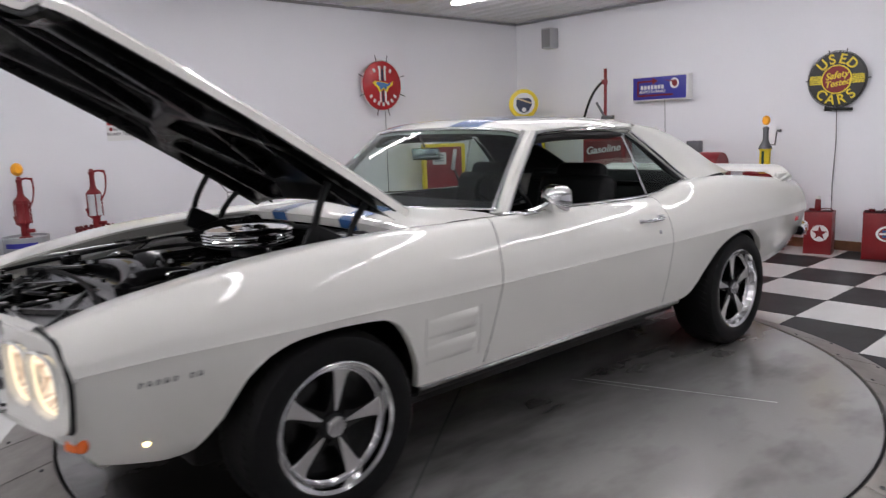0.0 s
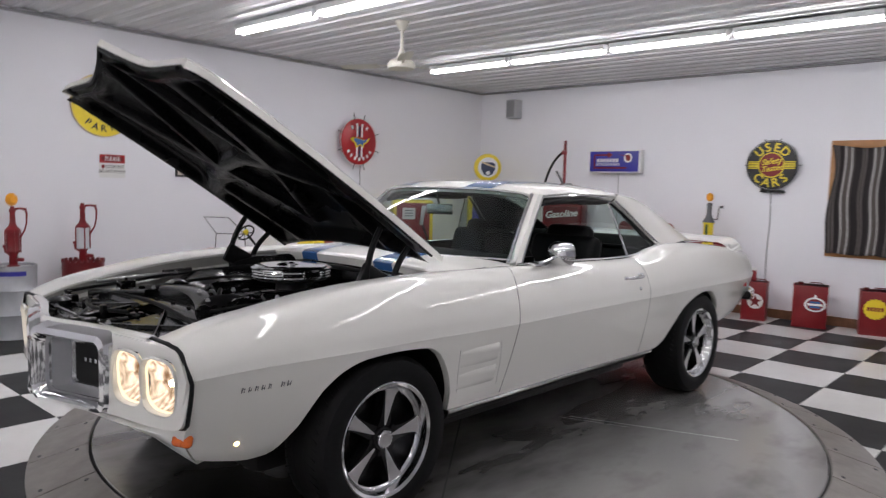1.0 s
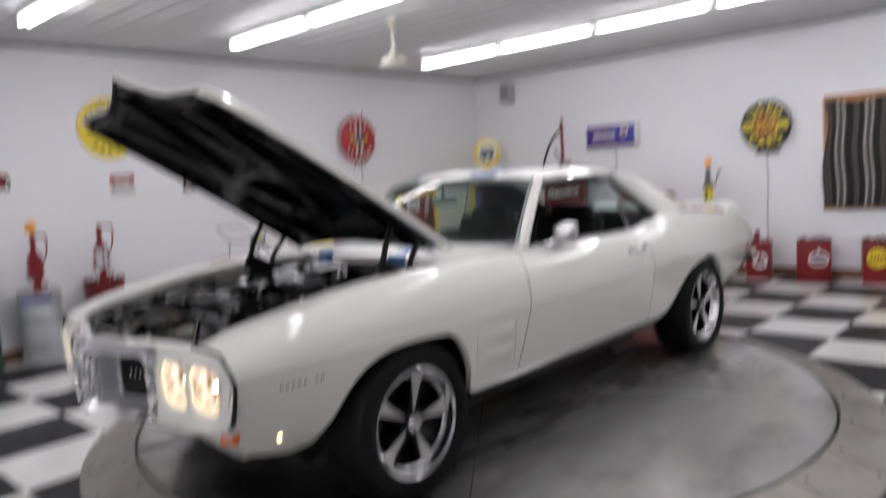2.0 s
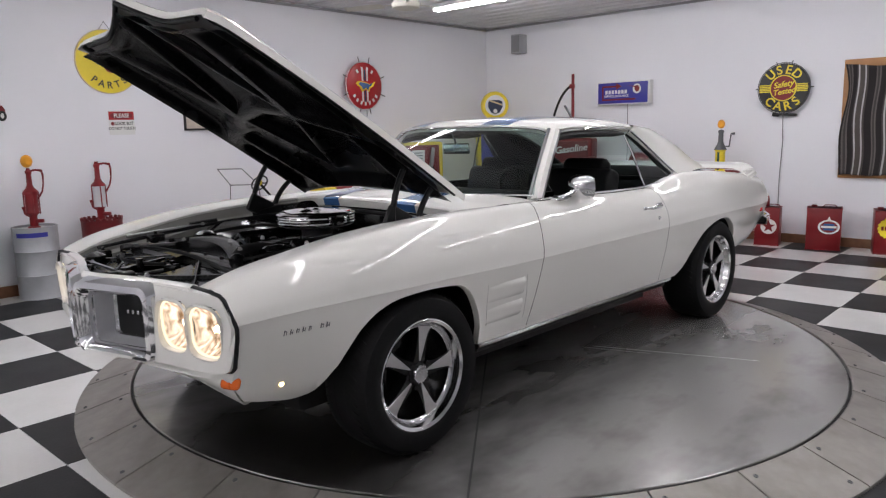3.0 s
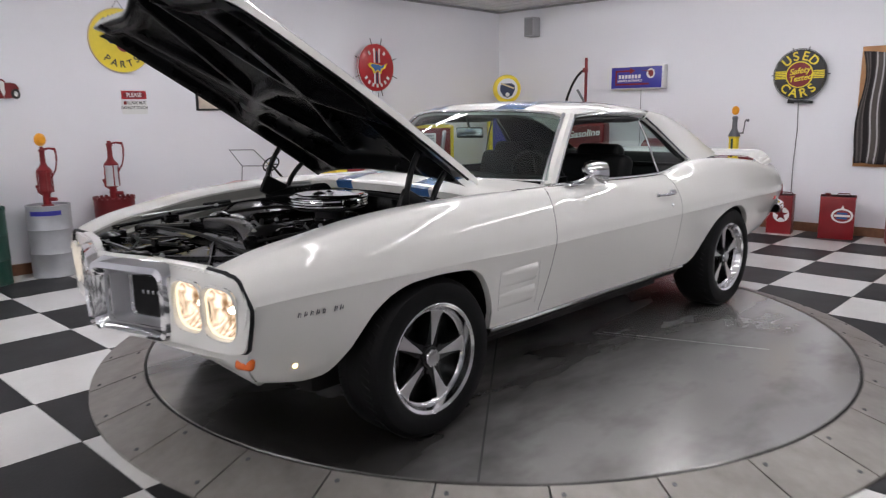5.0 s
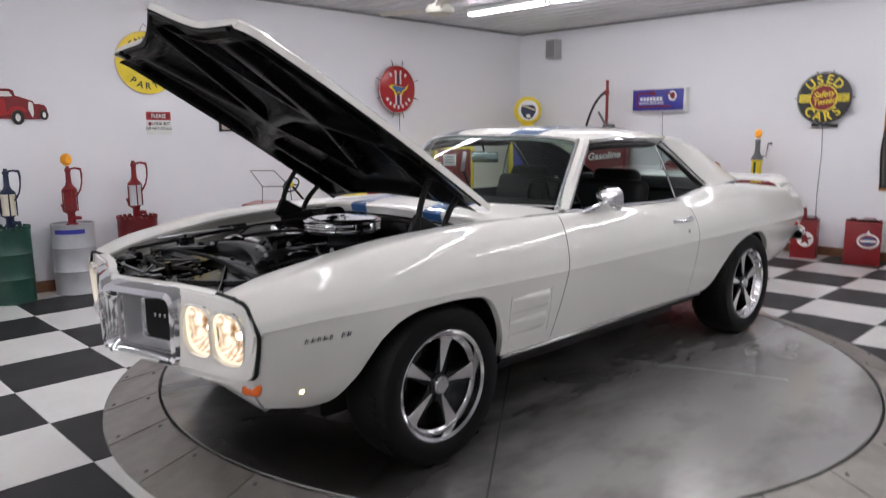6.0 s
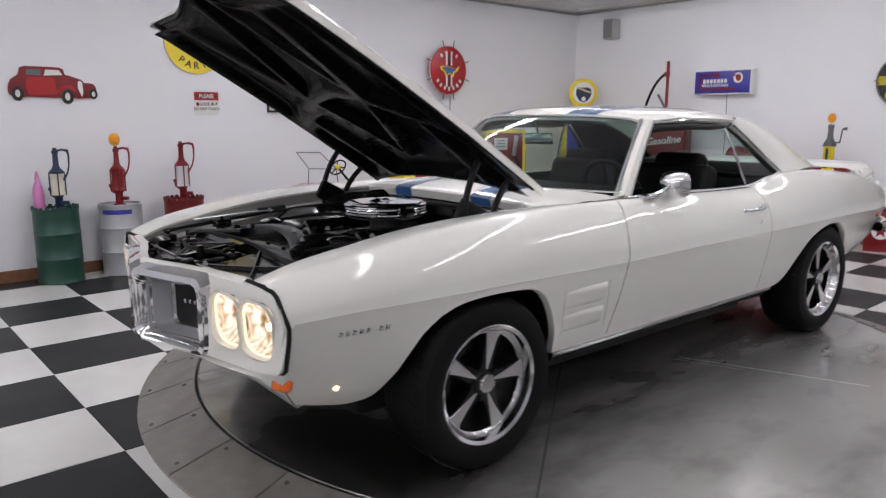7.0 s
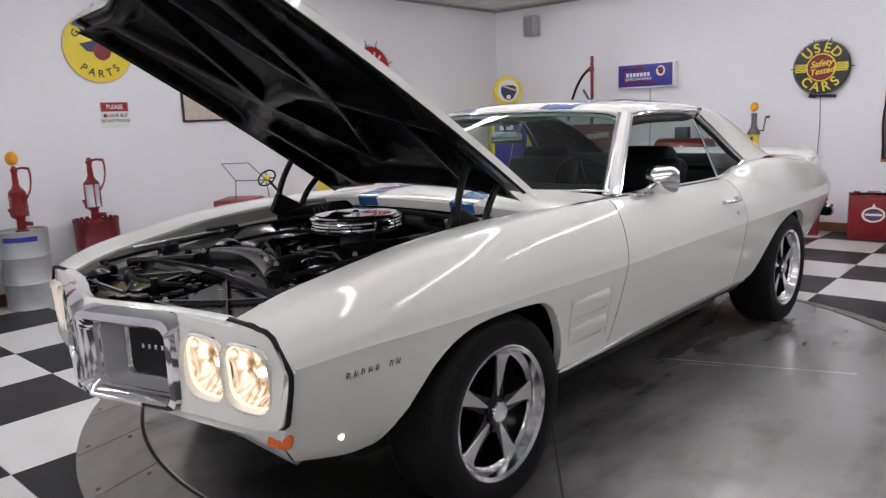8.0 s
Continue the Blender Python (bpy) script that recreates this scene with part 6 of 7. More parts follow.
for x in (-0.04, 0.0, 0.04):
    for z in (0.13, -0.13):
        bm = bmesh.new()
        box(bm, 0.026, 0.004, 0.14, at(x, -0.060, z), 0.001)
        part("bar", bm, M_WHITE if x != 0 else M_NAVY, neon)
emblem = [(-0.16, 0.03), (-0.12, 0.055), (-0.06, 0.05), (0.02, 0.04), (0.10, 0.02), (0.17, 0.06), (0.14, 0.0), (0.08, -0.03), (0.06, -0.08), (0.01, -0.04), (-0.06, -0.08), (-0.09, -0.02), (-0.13, 0.0)]
part("emblem", flat(emblem, 0.005, -0.068), M_YELLOW, neon, "yellow emblem outline", smooth=False)
part("emblem_fill", flat([(x * 0.72, z * 0.72 + 0.004) for x, z in emblem], 0.003, -0.072), M_STRIPE, neon, "blue emblem fill", smooth=False)
for r, lo, hi, n in ((0.215, 55, 125, 4), (0.225, 215, 325, 7)):
    for k in range(n):
        a = lo + (hi - lo) * k / (n - 1)
        bm = bmesh.new()
        box(bm, 0.034, 0.004, 0.046, at(r * math.cos(radians(a)), -0.060, r * math.sin(radians(a)), 0, -(a - 90), 0), 0.002)
        box(bm, 0.012, 0.006, 0.024, at(r * math.cos(radians(a)), -0.0605, r * math.sin(radians(a)), 0, -(a - 90), 0))
        part("letter_bar", bm, M_WHITE, neon)
bm = bmesh.new()
rod(bm, [(0.06, -0.01, -0.30), (0.065, 0.0, -0.8), (0.06, 0.005, -1.85)], 0.004, 6)
part("cord", bm, M_GREYMETAL, neon, "hanging power cord")


# drums with hand pumps
def drum(name, label, m, material, r=0.18, h=0.64, scallop=True):
    ob = thing(name, label, "oil drum", m, group="oil drums along the wall")
    bm = bmesh.new()
    lathe(bm, [(0, 0.0), (r, 0.0), (r + 0.006, 0.008), (r, 0.02), (r, h * 0.32), (r + 0.006, h * 0.333), (r, h * 0.346), (r, h * 0.655), (r + 0.006, h * 0.667), (r, h * 0.68), (r, h - 0.015), (r + 0.005, h - 0.006), (r, h), (r - 0.012, h), (r - 0.012, h - 0.02), (0, h - 0.02)], 40)
    part("barrel", bm, material, ob)
    if scallop:
        bm = bmesh.new()
        n = 22
        for k in range(n):
            a = 2 * math.pi * k / n
            cyl(bm, 0.017, 0.012, at((r - 0.008) * math.cos(a), (r - 0.008) * math.sin(a), h + 0.004, 0, 90, math.degrees(a)), 10)
        part("crimped_lid", bm, material, ob, "crimped lid edge")
    return ob


def hand_pump(name, label, m, colour, glass_mat, ball=False):
    """A rotary oil hand pump: foot, glass or metal cylinder between plates, neck and a curved handle."""
    ob = thing(name, label, "hand pump", m, group="hand pumps on drums")
    bm = bmesh.new()
    lathe(bm, [(0, 0), (0.055, 0), (0.055, 0.012), (0.036, 0.02), (0.034, 0.10), (0.05, 0.12)], 20, caps=False)
    box(bm, 0.10, 0.035, 0.03, at(0.05, 0, 0.06), 0.008)
    part("foot", bm, colour, ob)
    bm = bmesh.new()
    rod(bm, [(-0.03, 0, 0.10), (-0.075, 0, 0.12), (-0.085, 0, 0.16)], [0.014, 0.012, 0.010], 8)
    cyl(bm, 0.016, 0.02, at(-0.085, 0, 0.155), 12)
    part("spout", bm, colour, ob)
    bm = bmesh.new()
    lathe(bm, [(0, 0.12), (0.060, 0.12), (0.062, 0.13), (0.056, 0.138), (0.056, 0.27), (0.062, 0.278), (0.060, 0.29), (0, 0.29)], 24)
    part("cylinder", bm, glass_mat, ob)
    for a in (45, 135, 225, 315):
        bm = bmesh.new()
        rod(bm, [(0.064 * math.cos(radians(a)), 0.064 * math.sin(radians(a)), 0.115), (0.064 * math.cos(radians(a)), 0.064 * math.sin(radians(a)), 0.295)], 0.006, 6)
        part("tie_rod", bm, colour, ob)
    bm = bmesh.new()
    lathe(bm, [(0.0, 0.29), (0.064, 0.29), (0.066, 0.30), (0.056, 0.312), (0.036, 0.33), (0.025, 0.355), (0.022, 0.44), (0.028, 0.448), (0.028, 0.465), (0.020, 0.47), (0.015, 0.49), (0, 0.49)], 20)
    part("neck", bm, colour, ob)
    bm = bmesh.new()
    rod(bm, [(0.0, 0, 0.465), (0.075, 0, 0.475), (0.130, 0, 0.468), (0.140, 0, 0.43), (0.136, 0, 0.36), (0.118, 0, 0.30), (0.07, 0, 0.24)], [0.009, 0.008, 0.012, 0.009, 0.007, 0.007, 0.009], 8)
    part("handle", bm, colour, ob, "curved handle")
    if ball:
        bm = bmesh.new()
        lathe(bm, [(0, -0.052), (0.03, -0.045), (0.05, -0.015), (0.052, 0.0), (0.05, 0.015), (0.03, 0.045), (0, 0.052)], 20, at(-0.005, 0, 0.545, 90, 0, 60))
        part("globe", bm, M_ORANGE, ob, "orange shell-shaped globe")
    return ob


HP = 38
drum("oil_drum", "dark green oil drum with a crimped lid", at(-2.52, 0.635, 0), M_GREEN)
hand_pump("hand_pump", "navy hand pump with a cream glass cylinder on a green drum", at(-2.51, 0.67, 0.62, 0, 0, HP) @ Matrix.Diagonal((0.93, 0.93, 1.08, 1)), M_NAVY, M_CREAM)
bottle_y = 0.525
bm = bmesh.new()
lathe(bm, [(0, 0), (0.042, 0.0), (0.045, 0.01), (0.045, 0.15), (0.036, 0.20), (0.018, 0.25), (0.016, 0.29), (0.005, 0.335), (0, 0.335)], 18)
solo("oil_bottle", bm, M_PINK, "pink plastic spout bottle standing on a drum", "bottle", at(-2.56, bottle_y, 0.622))
drum("oil_drum", "grey steel oil drum with a blue label band", at(-2.52, 1.165, 0), M_DRUMGREY, scallop=False)
bm = bmesh.new()
rows = [[(0.1815 * math.cos(radians(a)), 0.1815 * math.sin(radians(a)), z) for a in range(-70, 20, 6)] for z in (0.555, 0.595)]
grid(bm, rows)
solo("drum_label", bm, M_BLUE, "blue label band stuck on the grey drum", "label", at(-2.52, 1.165, 0))
hand_pump("hand_pump", "red hand pump with orange globe on a grey drum", at(-2.52, 1.165, 0.62, 0, 0, HP) @ Matrix.Diagonal((0.93, 0.93, 1.08, 1)), M_RED, M_RED, True)
drum("oil_drum", "dark red oil drum with a crimped lid", at(-2.52, 1.75, 0), M_REDDEEP)
hand_pump("hand_pump", "red hand pump with clear cylinder on a red drum", at(-2.52, 1.75, 0.62, 0, 0, HP) @ Matrix.Diagonal((0.96, 0.96, 1.14, 1)), M_RED, mat("frosted_cylinder", (0.62, 0.64, 0.66), 0.2, vary=0.05))

# small red garden tractor: wire frame, steering wheel and red deck
kart = thing("garden_tractor", "small red ride-on tractor with wire frame and steering wheel", "tractor", at(-1.85, 3.02, 0, 0, 0, 40))
bm = bmesh.new()
box(bm, 0.42, 0.80, 0.16, at(0, 0, 0.62), 0.03, 3)
box(bm, 0.36, 0.30, 0.22, at(0, 0.28, 0.50), 0.04, 3)
part("deck", bm, M_RED, kart)
bm = bmesh.new()
box(bm, 0.34, 0.42, 0.16, at(-0.17, -0.20, 0.672), 0.015, 2)
box(bm, 0.30, 0.03, 0.10, at(-0.17, -0.42, 0.67), 0.01)
part("engine_hood", bm, M_RED, kart, "red squared engine hood")
for sx in (-1, 1):
    for yy, r in ((-0.28, 0.22), (0.30, 0.26)):
        bm = bmesh.new()
        lathe(bm, [(r * 0.5, -0.05), (r * 0.85, -0.06), (r, -0.035), (r, 0.035), (r * 0.85, 0.06), (r * 0.5, 0.05)], 28, at(sx * 0.24, yy, r, 0, 90, 0), caps=False)
        lathe(bm, [(0, -0.02), (r * 0.52, -0.03), (r * 0.52, 0.03), (0, 0.02)], 20, at(sx * 0.24, yy, r, 0, 90, 0))
        part("wheel", bm, M_RUBBER, kart, "black tyred wheel")
bm = bmesh.new()
for pts in ([(-0.16, -0.34, 0.70), (-0.135, -0.36, 0.92), (-0.20, -0.50, 1.08), (0.03, -0.50, 1.08), (0.135, -0.36, 0.92), (0.15, -0.34, 0.70)], [(-0.135, -0.36, 0.92), (0.135, -0.36, 0.92)]):
    rod(bm, pts, 0.0045, 6)
part("wire_frame", bm, M_GREYMETAL, kart, "bent wire frame")
bm = bmesh.new()
ringp = [Vector((0.085 * math.cos(2 * math.pi * k / 24), 0.085 * math.sin(2 * math.pi * k / 24), 0)) for k in range(24)]
rod(bm, ringp, 0.008, 6, closed=True)
for a in (0, 120, 240):
    rod(bm, [(0, 0, 0), (0.085 * math.cos(radians(a)), 0.085 * math.sin(radians(a)), 0)], 0.006, 6)
rod(bm, [(0, 0, 0), (0, 0, -0.30)], 0.012, 8)
part("steering_wheel", bm, M_BLACKPLASTIC, kart, "black steering wheel", m=at(0.08, -0.14, 0.92, 50, 0, -20))
bm = bmesh.new()
lathe(bm, [(0.03, -0.005), (0.032, 0.012), (0.02, 0.02), (0, 0.02)], 14)
part("wheel_cap", bm, M_YELLOW, kart, "yellow wheel cap", m=at(0.08, -0.14, 0.92, 50, 0, -20))

# red and yellow crate behind the car
crate = thing("oil_rack", "low red and yellow metal oil bottle rack by the wall", "rack", at(-2.35, 4.36, 0, 0, 0, 90))
for x, w, c in ((-0.11, 0.17, M_YELLOW), (0.19, 0.42, M_RED)):
    bm = bmesh.new()
    box(bm, w, 0.30, 0.76, at(x, 0, 0.38), 0.012)
    for k in range(3):
        box(bm, w - 0.04, 0.012, 0.16, at(x, -0.152, 0.16 + 0.24 * k), 0.004)
    part("bay", bm, c, crate)

# ---------------------------------------------------------------- petrol pumps


def fuel_pump(name, label, m, body, face, globe=None, fittings=True):
    ob = thing(name, label, "fuel pump", m, group="old fuel pumps")
    bm = bmesh.new()
    box(bm, 0.60, 0.40, 0.14, at(0, 0, 0.07), 0.02)
    box(bm, 0.54, 0.36, 1.10, at(0, 0, 0.69), 0.03, 3)
    part("cabinet", bm, body, ob)
    bm = bmesh.new()
    box(bm, 0.44, 0.014, 0.88, at(0, -0.185, 0.76), 0.006)
    part("face", bm, face, ob)
    if fittings:
        bm = bmesh.new()
        box(bm, 0.17, 0.01, 0.15, at(-0.06, -0.196, 1.06), 0.004)
        part("dial", bm, M_WHITE, ob, "white dial plate")
        for k in range(3):
            bm = bmesh.new()
            box(bm, 0.11, 0.003, 0.012, at(-0.06, -0.2025, 1.10 - 0.035 * k))
            part("dial_bar", bm, M_GREYMETAL, ob)
        bm = bmesh.new()
        box(bm, 0.05, 0.05, 0.26, at(0.12, -0.215, 1.04, 0, 8, 0), 0.012)
        part("nozzle", bm, M_STEEL, ob, "steel nozzle")
        bm = bmesh.new()
        rod(bm, arc((0.12, -0.22, 0.92), (0.32, -0.32, 0.35), (0.30, -0.10, 0.55), 16), 0.016, 8)
        part("hose", bm, M_RUBBER, ob, "black rubber hose")
    if globe:
        bm = bmesh.new()
        lathe(bm, [(0.0, 0), (0.09, 0), (0.085, 0.06), (0.07, 0.08)], 20, at(0, 0, 1.24))
        part("globe_base", bm, body, ob)
        bm = bmesh.new()
        lathe(bm, [(0, -0.07), (0.12, -0.07), (0.185, -0.05), (0.20, -0.02), (0.20, 0.02), (0.185, 0.05), (0.12, 0.07), (0, 0.07)], 40, at(0, 0, 1.505, 90, 0, 0))
        g = part("globe", bm, M_YELLOW, ob, "round yellow globe")
        part("globe_face", flat(disc_outline(0.145, 36), 0.004, -0.078), M_WHITE, g, "white globe face", m=at(0, 0, 1.505), smooth=False)
        shield = [(-0.10, 0.05), (-0.06, 0.075), (0.06, 0.075), (0.10, 0.05), (0.105, -0.02), (0.06, -0.10), (0, -0.125), (-0.06, -0.10), (-0.105, -0.02)]
        part("globe_shield", flat(shield, 0.004, -0.083), M_NAVY, g, "dark blue shield", m=at(0, 0, 1.505), smooth=False)
        part("globe_bar", flat([(-0.10, 0.06), (0.09, -0.01), (0.10, 0.01), (-0.09, 0.08)], 0.004, -0.088), M_LIGHTWOOD, g, "pale slanted bar", m=at(0, 0, 1.51), smooth=False)
        part("globe_dot", flat(disc_outline(0.03, 18), 0.004, -0.088), M_WHITE, g, "white emblem dot", m=at(0, 0, 1.425), smooth=False)
    return ob


p1 = fuel_pump("fuel_pump", "yellow fuel pump with a red face and black hose", at(-2.36, 5.93, 0, 0, 0, 52), M_YELLOW, M_RED)
p2 = fuel_pump("fuel_pump", "yellow and blue fuel pump topped by a yellow globe", at(-2.15, 7.27, 0.215, 0, 0, 45), M_YELLOW, M_BLUE, True)
bm = bmesh.new()
box(bm, 0.62, 0.46, 0.215, at(0, 0, 0.1075), 0.01)
solo("plinth", bm, M_GREYMETAL, "low grey plinth under a fuel pump", "plinth", at(-2.15, 7.27, 0, 0, 0, 45))
p3 = fuel_pump("fuel_pump", "red fuel pump lettered gasoline with a tall hose pole", at(-0.915, 7.45, 0, 0, 0, 18), M_RED, M_REDDEEP, fittings=False)
words("lettering", "Gasoline", 0.125, p3, M_WHITE, at(0.0, -0.212, 1.10, 0, -6, 0), 0.002, "white script lettering", shear=0.25)
bm = bmesh.new()
rod(bm, [(-0.03, 0, 1.22), (-0.03, 0, 2.09)], 0.020, 10)
box(bm, 0.07, 0.05, 0.06, at(-0.04, 0, 1.93), 0.01)
part("hose_pole", bm, M_RED, p3, "tall red hose pole")
bm = bmesh.new()
rod(bm, arc((-0.05, 0, 1.94), (-0.25, -0.02, 1.82), (-0.33, -0.05, 1.30), 14), 0.016, 8)
part("hose", bm, M_RUBBER, p3, "hanging black hose")
bm = bmesh.new()
rod(bm, [(-0.13, -0.05, 1.68), (-0.03, -0.03, 1.50), (0.04, -0.03, 1.49)], 0.016, 8)
box(bm, 0.16, 0.06, 0.05, at(0.01, -0.03, 1.49), 0.012)
part("nozzle", bm, M_GREYMETAL, p3, "grey nozzle in its holder")

cooler = thing("drinks_cooler", "red rounded metal drinks cooler with a grey box on top", "cooler", at(0.27, 7.48, 0))
bm = bmesh.new()
box(bm, 0.66, 0.44, 0.86, at(0, 0, 0.45), 0.04, 3)
part("body", bm, M_RED, cooler)
bm = bmesh.new()
lathe(bm, [(0.0, -0.32), (0.16, -0.32), (0.17, -0.30), (0.17, 0.30), (0.16, 0.32), (0, 0.32)], 28, at(0, 0, 0.88, 0, 90, 0))
part("lid", bm, M_RED, cooler)
bm = bmesh.new()
box(bm, 0.16, 0.10, 0.14, at(-0.02, 0.0, 1.11), 0.01)
part("box", bm, M_GREYMETAL, cooler, "small grey box")

# ---------------------------------------------------------------- north wall
speaker = thing("wall_speaker", "small grey loudspeaker on the wall near the corner", "speaker", on_north(-2.06, 2.60, 0.09))
bm = bmesh.new()
box(bm, 0.17, 0.17, 0.27, at(0, 0, 0), 0.012)
part("case", bm, mat("speaker_grey", (0.42, 0.42, 0.43), 0.5), speaker)
bm = bmesh.new()
box(bm, 0.14, 0.008, 0.235, at(0, -0.086, 0), 0.006)
part("grille", bm, mat("speaker_cloth", (0.27, 0.27, 0.28), 0.8, vary=0.2, grain=200), speaker, "grey grille cloth")

# blue illuminated sign box: brand left as bars
box_sign = thing("sign_box", "blue sign box in a white metal case with red arrows", "wall sign", on_north(-0.348, 1.820, 0.06) @ Matrix.Diagonal((0.94, 1, 1, 1)))
bm = bmesh.new()
box(bm, 0.80, 0.11, 0.30, at(0, 0, 0), 0.006)
part("case", bm, M_WHITE, box_sign)
bm = bmesh.new()
box(bm, 0.765, 0.006, 0.268, at(-0.008, -0.057, 0), 0.002)
part("face", bm, M_BLUE, box_sign)
for sx, sz, x, z in ((0.24, 0.022, -0.20, 0.085), (0.022, 0.16, -0.315, 0.01), (0.52, 0.022, -0.065, -0.085)):
    bm = bmesh.new()
    box(bm, sx, 0.004, sz, at(x, -0.0615, z))
    part("arrow", bm, M_RED, box_sign, "red arrow line", smooth=False)
part("arrow_head", flat([(-0.10, 0.125), (-0.02, 0.085), (-0.10, 0.045)], 0.004, -0.0655), M_RED, box_sign, "red arrow head", smooth=False)
for k in range(7):
    bm = bmesh.new()
    box(bm, 0.036, 0.004, 0.048, at(-0.255 + 0.05 * k, -0.062, 0.012), 0.001)
    box(bm, 0.012, 0.006, 0.022, at(-0.255 + 0.05 * k, -0.0622, 0.012 - 0.006 * (k % 2)))
    part("name_bar", bm, M_WHITE, box_sign, smooth=False)
words("lettering", "SERVICE ENTRANCE", 0.042, box_sign, M_WHITE, at(-0.10, -0.0615, -0.042), 0.001, "white lettering")
part("badge", flat(disc_outline(0.062, 30), 0.004, -0.0655), M_WHITE, box_sign, "white round badge", m=at(0.215, 0, 0.045), smooth=False)
part("badge_mark", flat([(-0.15, 0.045), (-0.03, 0.035), (0.02, 0.045), (0.042, 0.01), (0.035, -0.03), (0.0, -0.045), (-0.03, -0.01), (-0.03, 0.02)], 0.004, -0.0695), M_RED, box_sign, "red badge shape", m=at(0.215, 0, 0.045), smooth=False)
bm = bmesh.new()
rod(bm, [(0.02, 0.04, -0.15), (0.025, 0.05, -0.6), (0.0, 0.05, -1.5)], 0.004, 6)
part("cord", bm, M_GREYMETAL, box_sign, "hanging power cord")

# round used cars neon sign
used = thing("used_cars_sign", "round black and yellow used cars neon sign", "neon sign", on_north(1.65, 1.770, 0.03) @ Matrix.Scale(0.88, 4))
bm = bmesh.new()
lathe(bm, [(0, 0), (0.305, 0.0), (0.312, 0.008), (0.312, 0.055), (0.304, 0.062), (0, 0.062)], 64, at(0, 0, 0, 90, 0, 0))
part("drum", bm, M_BLACK, used)
for s in (-1, 1):
    for k in range(5):
        bm = bmesh.new()
        w = 0.135 - 0.004 * abs(k - 2)
        box(bm, w, 0.004, 0.015, at(s * 0.230, -0.0645, 0.042 - 0.021 * k), 0.001)
        part("band", bm, M_YELLOW, used, "yellow band")
bm = bmesh.new()
ring_plate_shape(bm, 0.152, 0.166, 0.012, at(0, -0.060, 0), 48)
part("inner_ring", bm, M_YELLOW, used, "yellow ring")
part("centre", flat(disc_outline(0.152, 48), 0.008, -0.072), M_RED, used, "red centre disc", smooth=False)
words("lettering", "Safety", 0.105, used, M_YELLOW, at(0, -0.0735, 0.045, 0, -8, 0), 0.002, "yellow script", shear=0.3)
words("lettering", "Tested", 0.100, used, M_YELLOW, at(0.01, -0.0735, -0.045, 0, -8, 0), 0.002, "yellow script", shear=0.3)
arc_words("lettering", "USED", 0.230, 0.155, used, M_YELLOW, 90, 86, -0.064, True, "bold yellow letters")
arc_words("lettering", "CARS", 0.236, 0.155, used, M_YELLOW, 270, 86, -0.064, False, "bold yellow letters")
bm = bmesh.new()
ringp = [Vector((0.322 * math.cos(2 * math.pi * k / 56), -0.05, 0.322 * math.sin(2 * math.pi * k / 56))) for k in range(56)]
rod(bm, ringp, 0.005, 6, closed=True)
part("tube", bm, M_GREYMETAL, used, "unlit outer tube")
for a in (75, 108, 180, 0):
    bm = bmesh.new()
    c, q = math.cos(radians(a)), math.sin(radians(a))
    rod(bm, [(0.30 * c, -0.03, 0.30 * q), (0.355 * c, -0.03, 0.355 * q)], 0.006, 6)
    part("standoff", bm, M_BLACK, used)
bm = bmesh.new()
box(bm, 0.30, 0.05, 0.035, at(0.02, -0.01, -0.335, 0, 4, 0), 0.01)
rod(bm, [(-0.12, -0.02, -0.31), (-0.13, -0.03, -0.345), (-0.05, -0.03, -0.35)], 0.012, 6)
part("transformer", bm, M_BLACK, used, "black transformer bar")
bm = bmesh.new()
rod(bm, [(-0.01, 0.01, -0.34), (0.0, 0.018, -0.7), (-0.02, 0.022, -1.2), (-0.015, 0.022, -1.70)], 0.005, 6)
part("cord", bm, M_GREYMETAL, used, "grey power cord")

# window with striped blanket for a curtain
win = thing("window_1", "timber framed window covered by a striped blanket curtain", "window", at((WX0 + WX1) / 2, NORTH, (WZ0 + WZ1) / 2), kind="structure")
W, Hh = WX1 - WX0, WZ1 - WZ0
for sx, sz, x, z in ((W + 0.16, 0.085, 0, Hh / 2 + 0.04), (W + 0.16, 0.085, 0, -Hh / 2 - 0.04), (0.08, Hh, -W / 2 - 0.04, 0), (0.08, Hh, W / 2 + 0.04, 0)):
    bm = bmesh.new()
    box(bm, sx, 0.022, sz, at(x, -0.011, z), 0.004)
    part("frame", bm, M_PINE, win, "pine trim board")
bm = bmesh.new()
box(bm, W, 0.01, Hh, at(0, 0.09, 0))
part("pane", bm, mat("night_glass", (0.02, 0.02, 0.025), 0.05), win, "dark window pane", smooth=False)


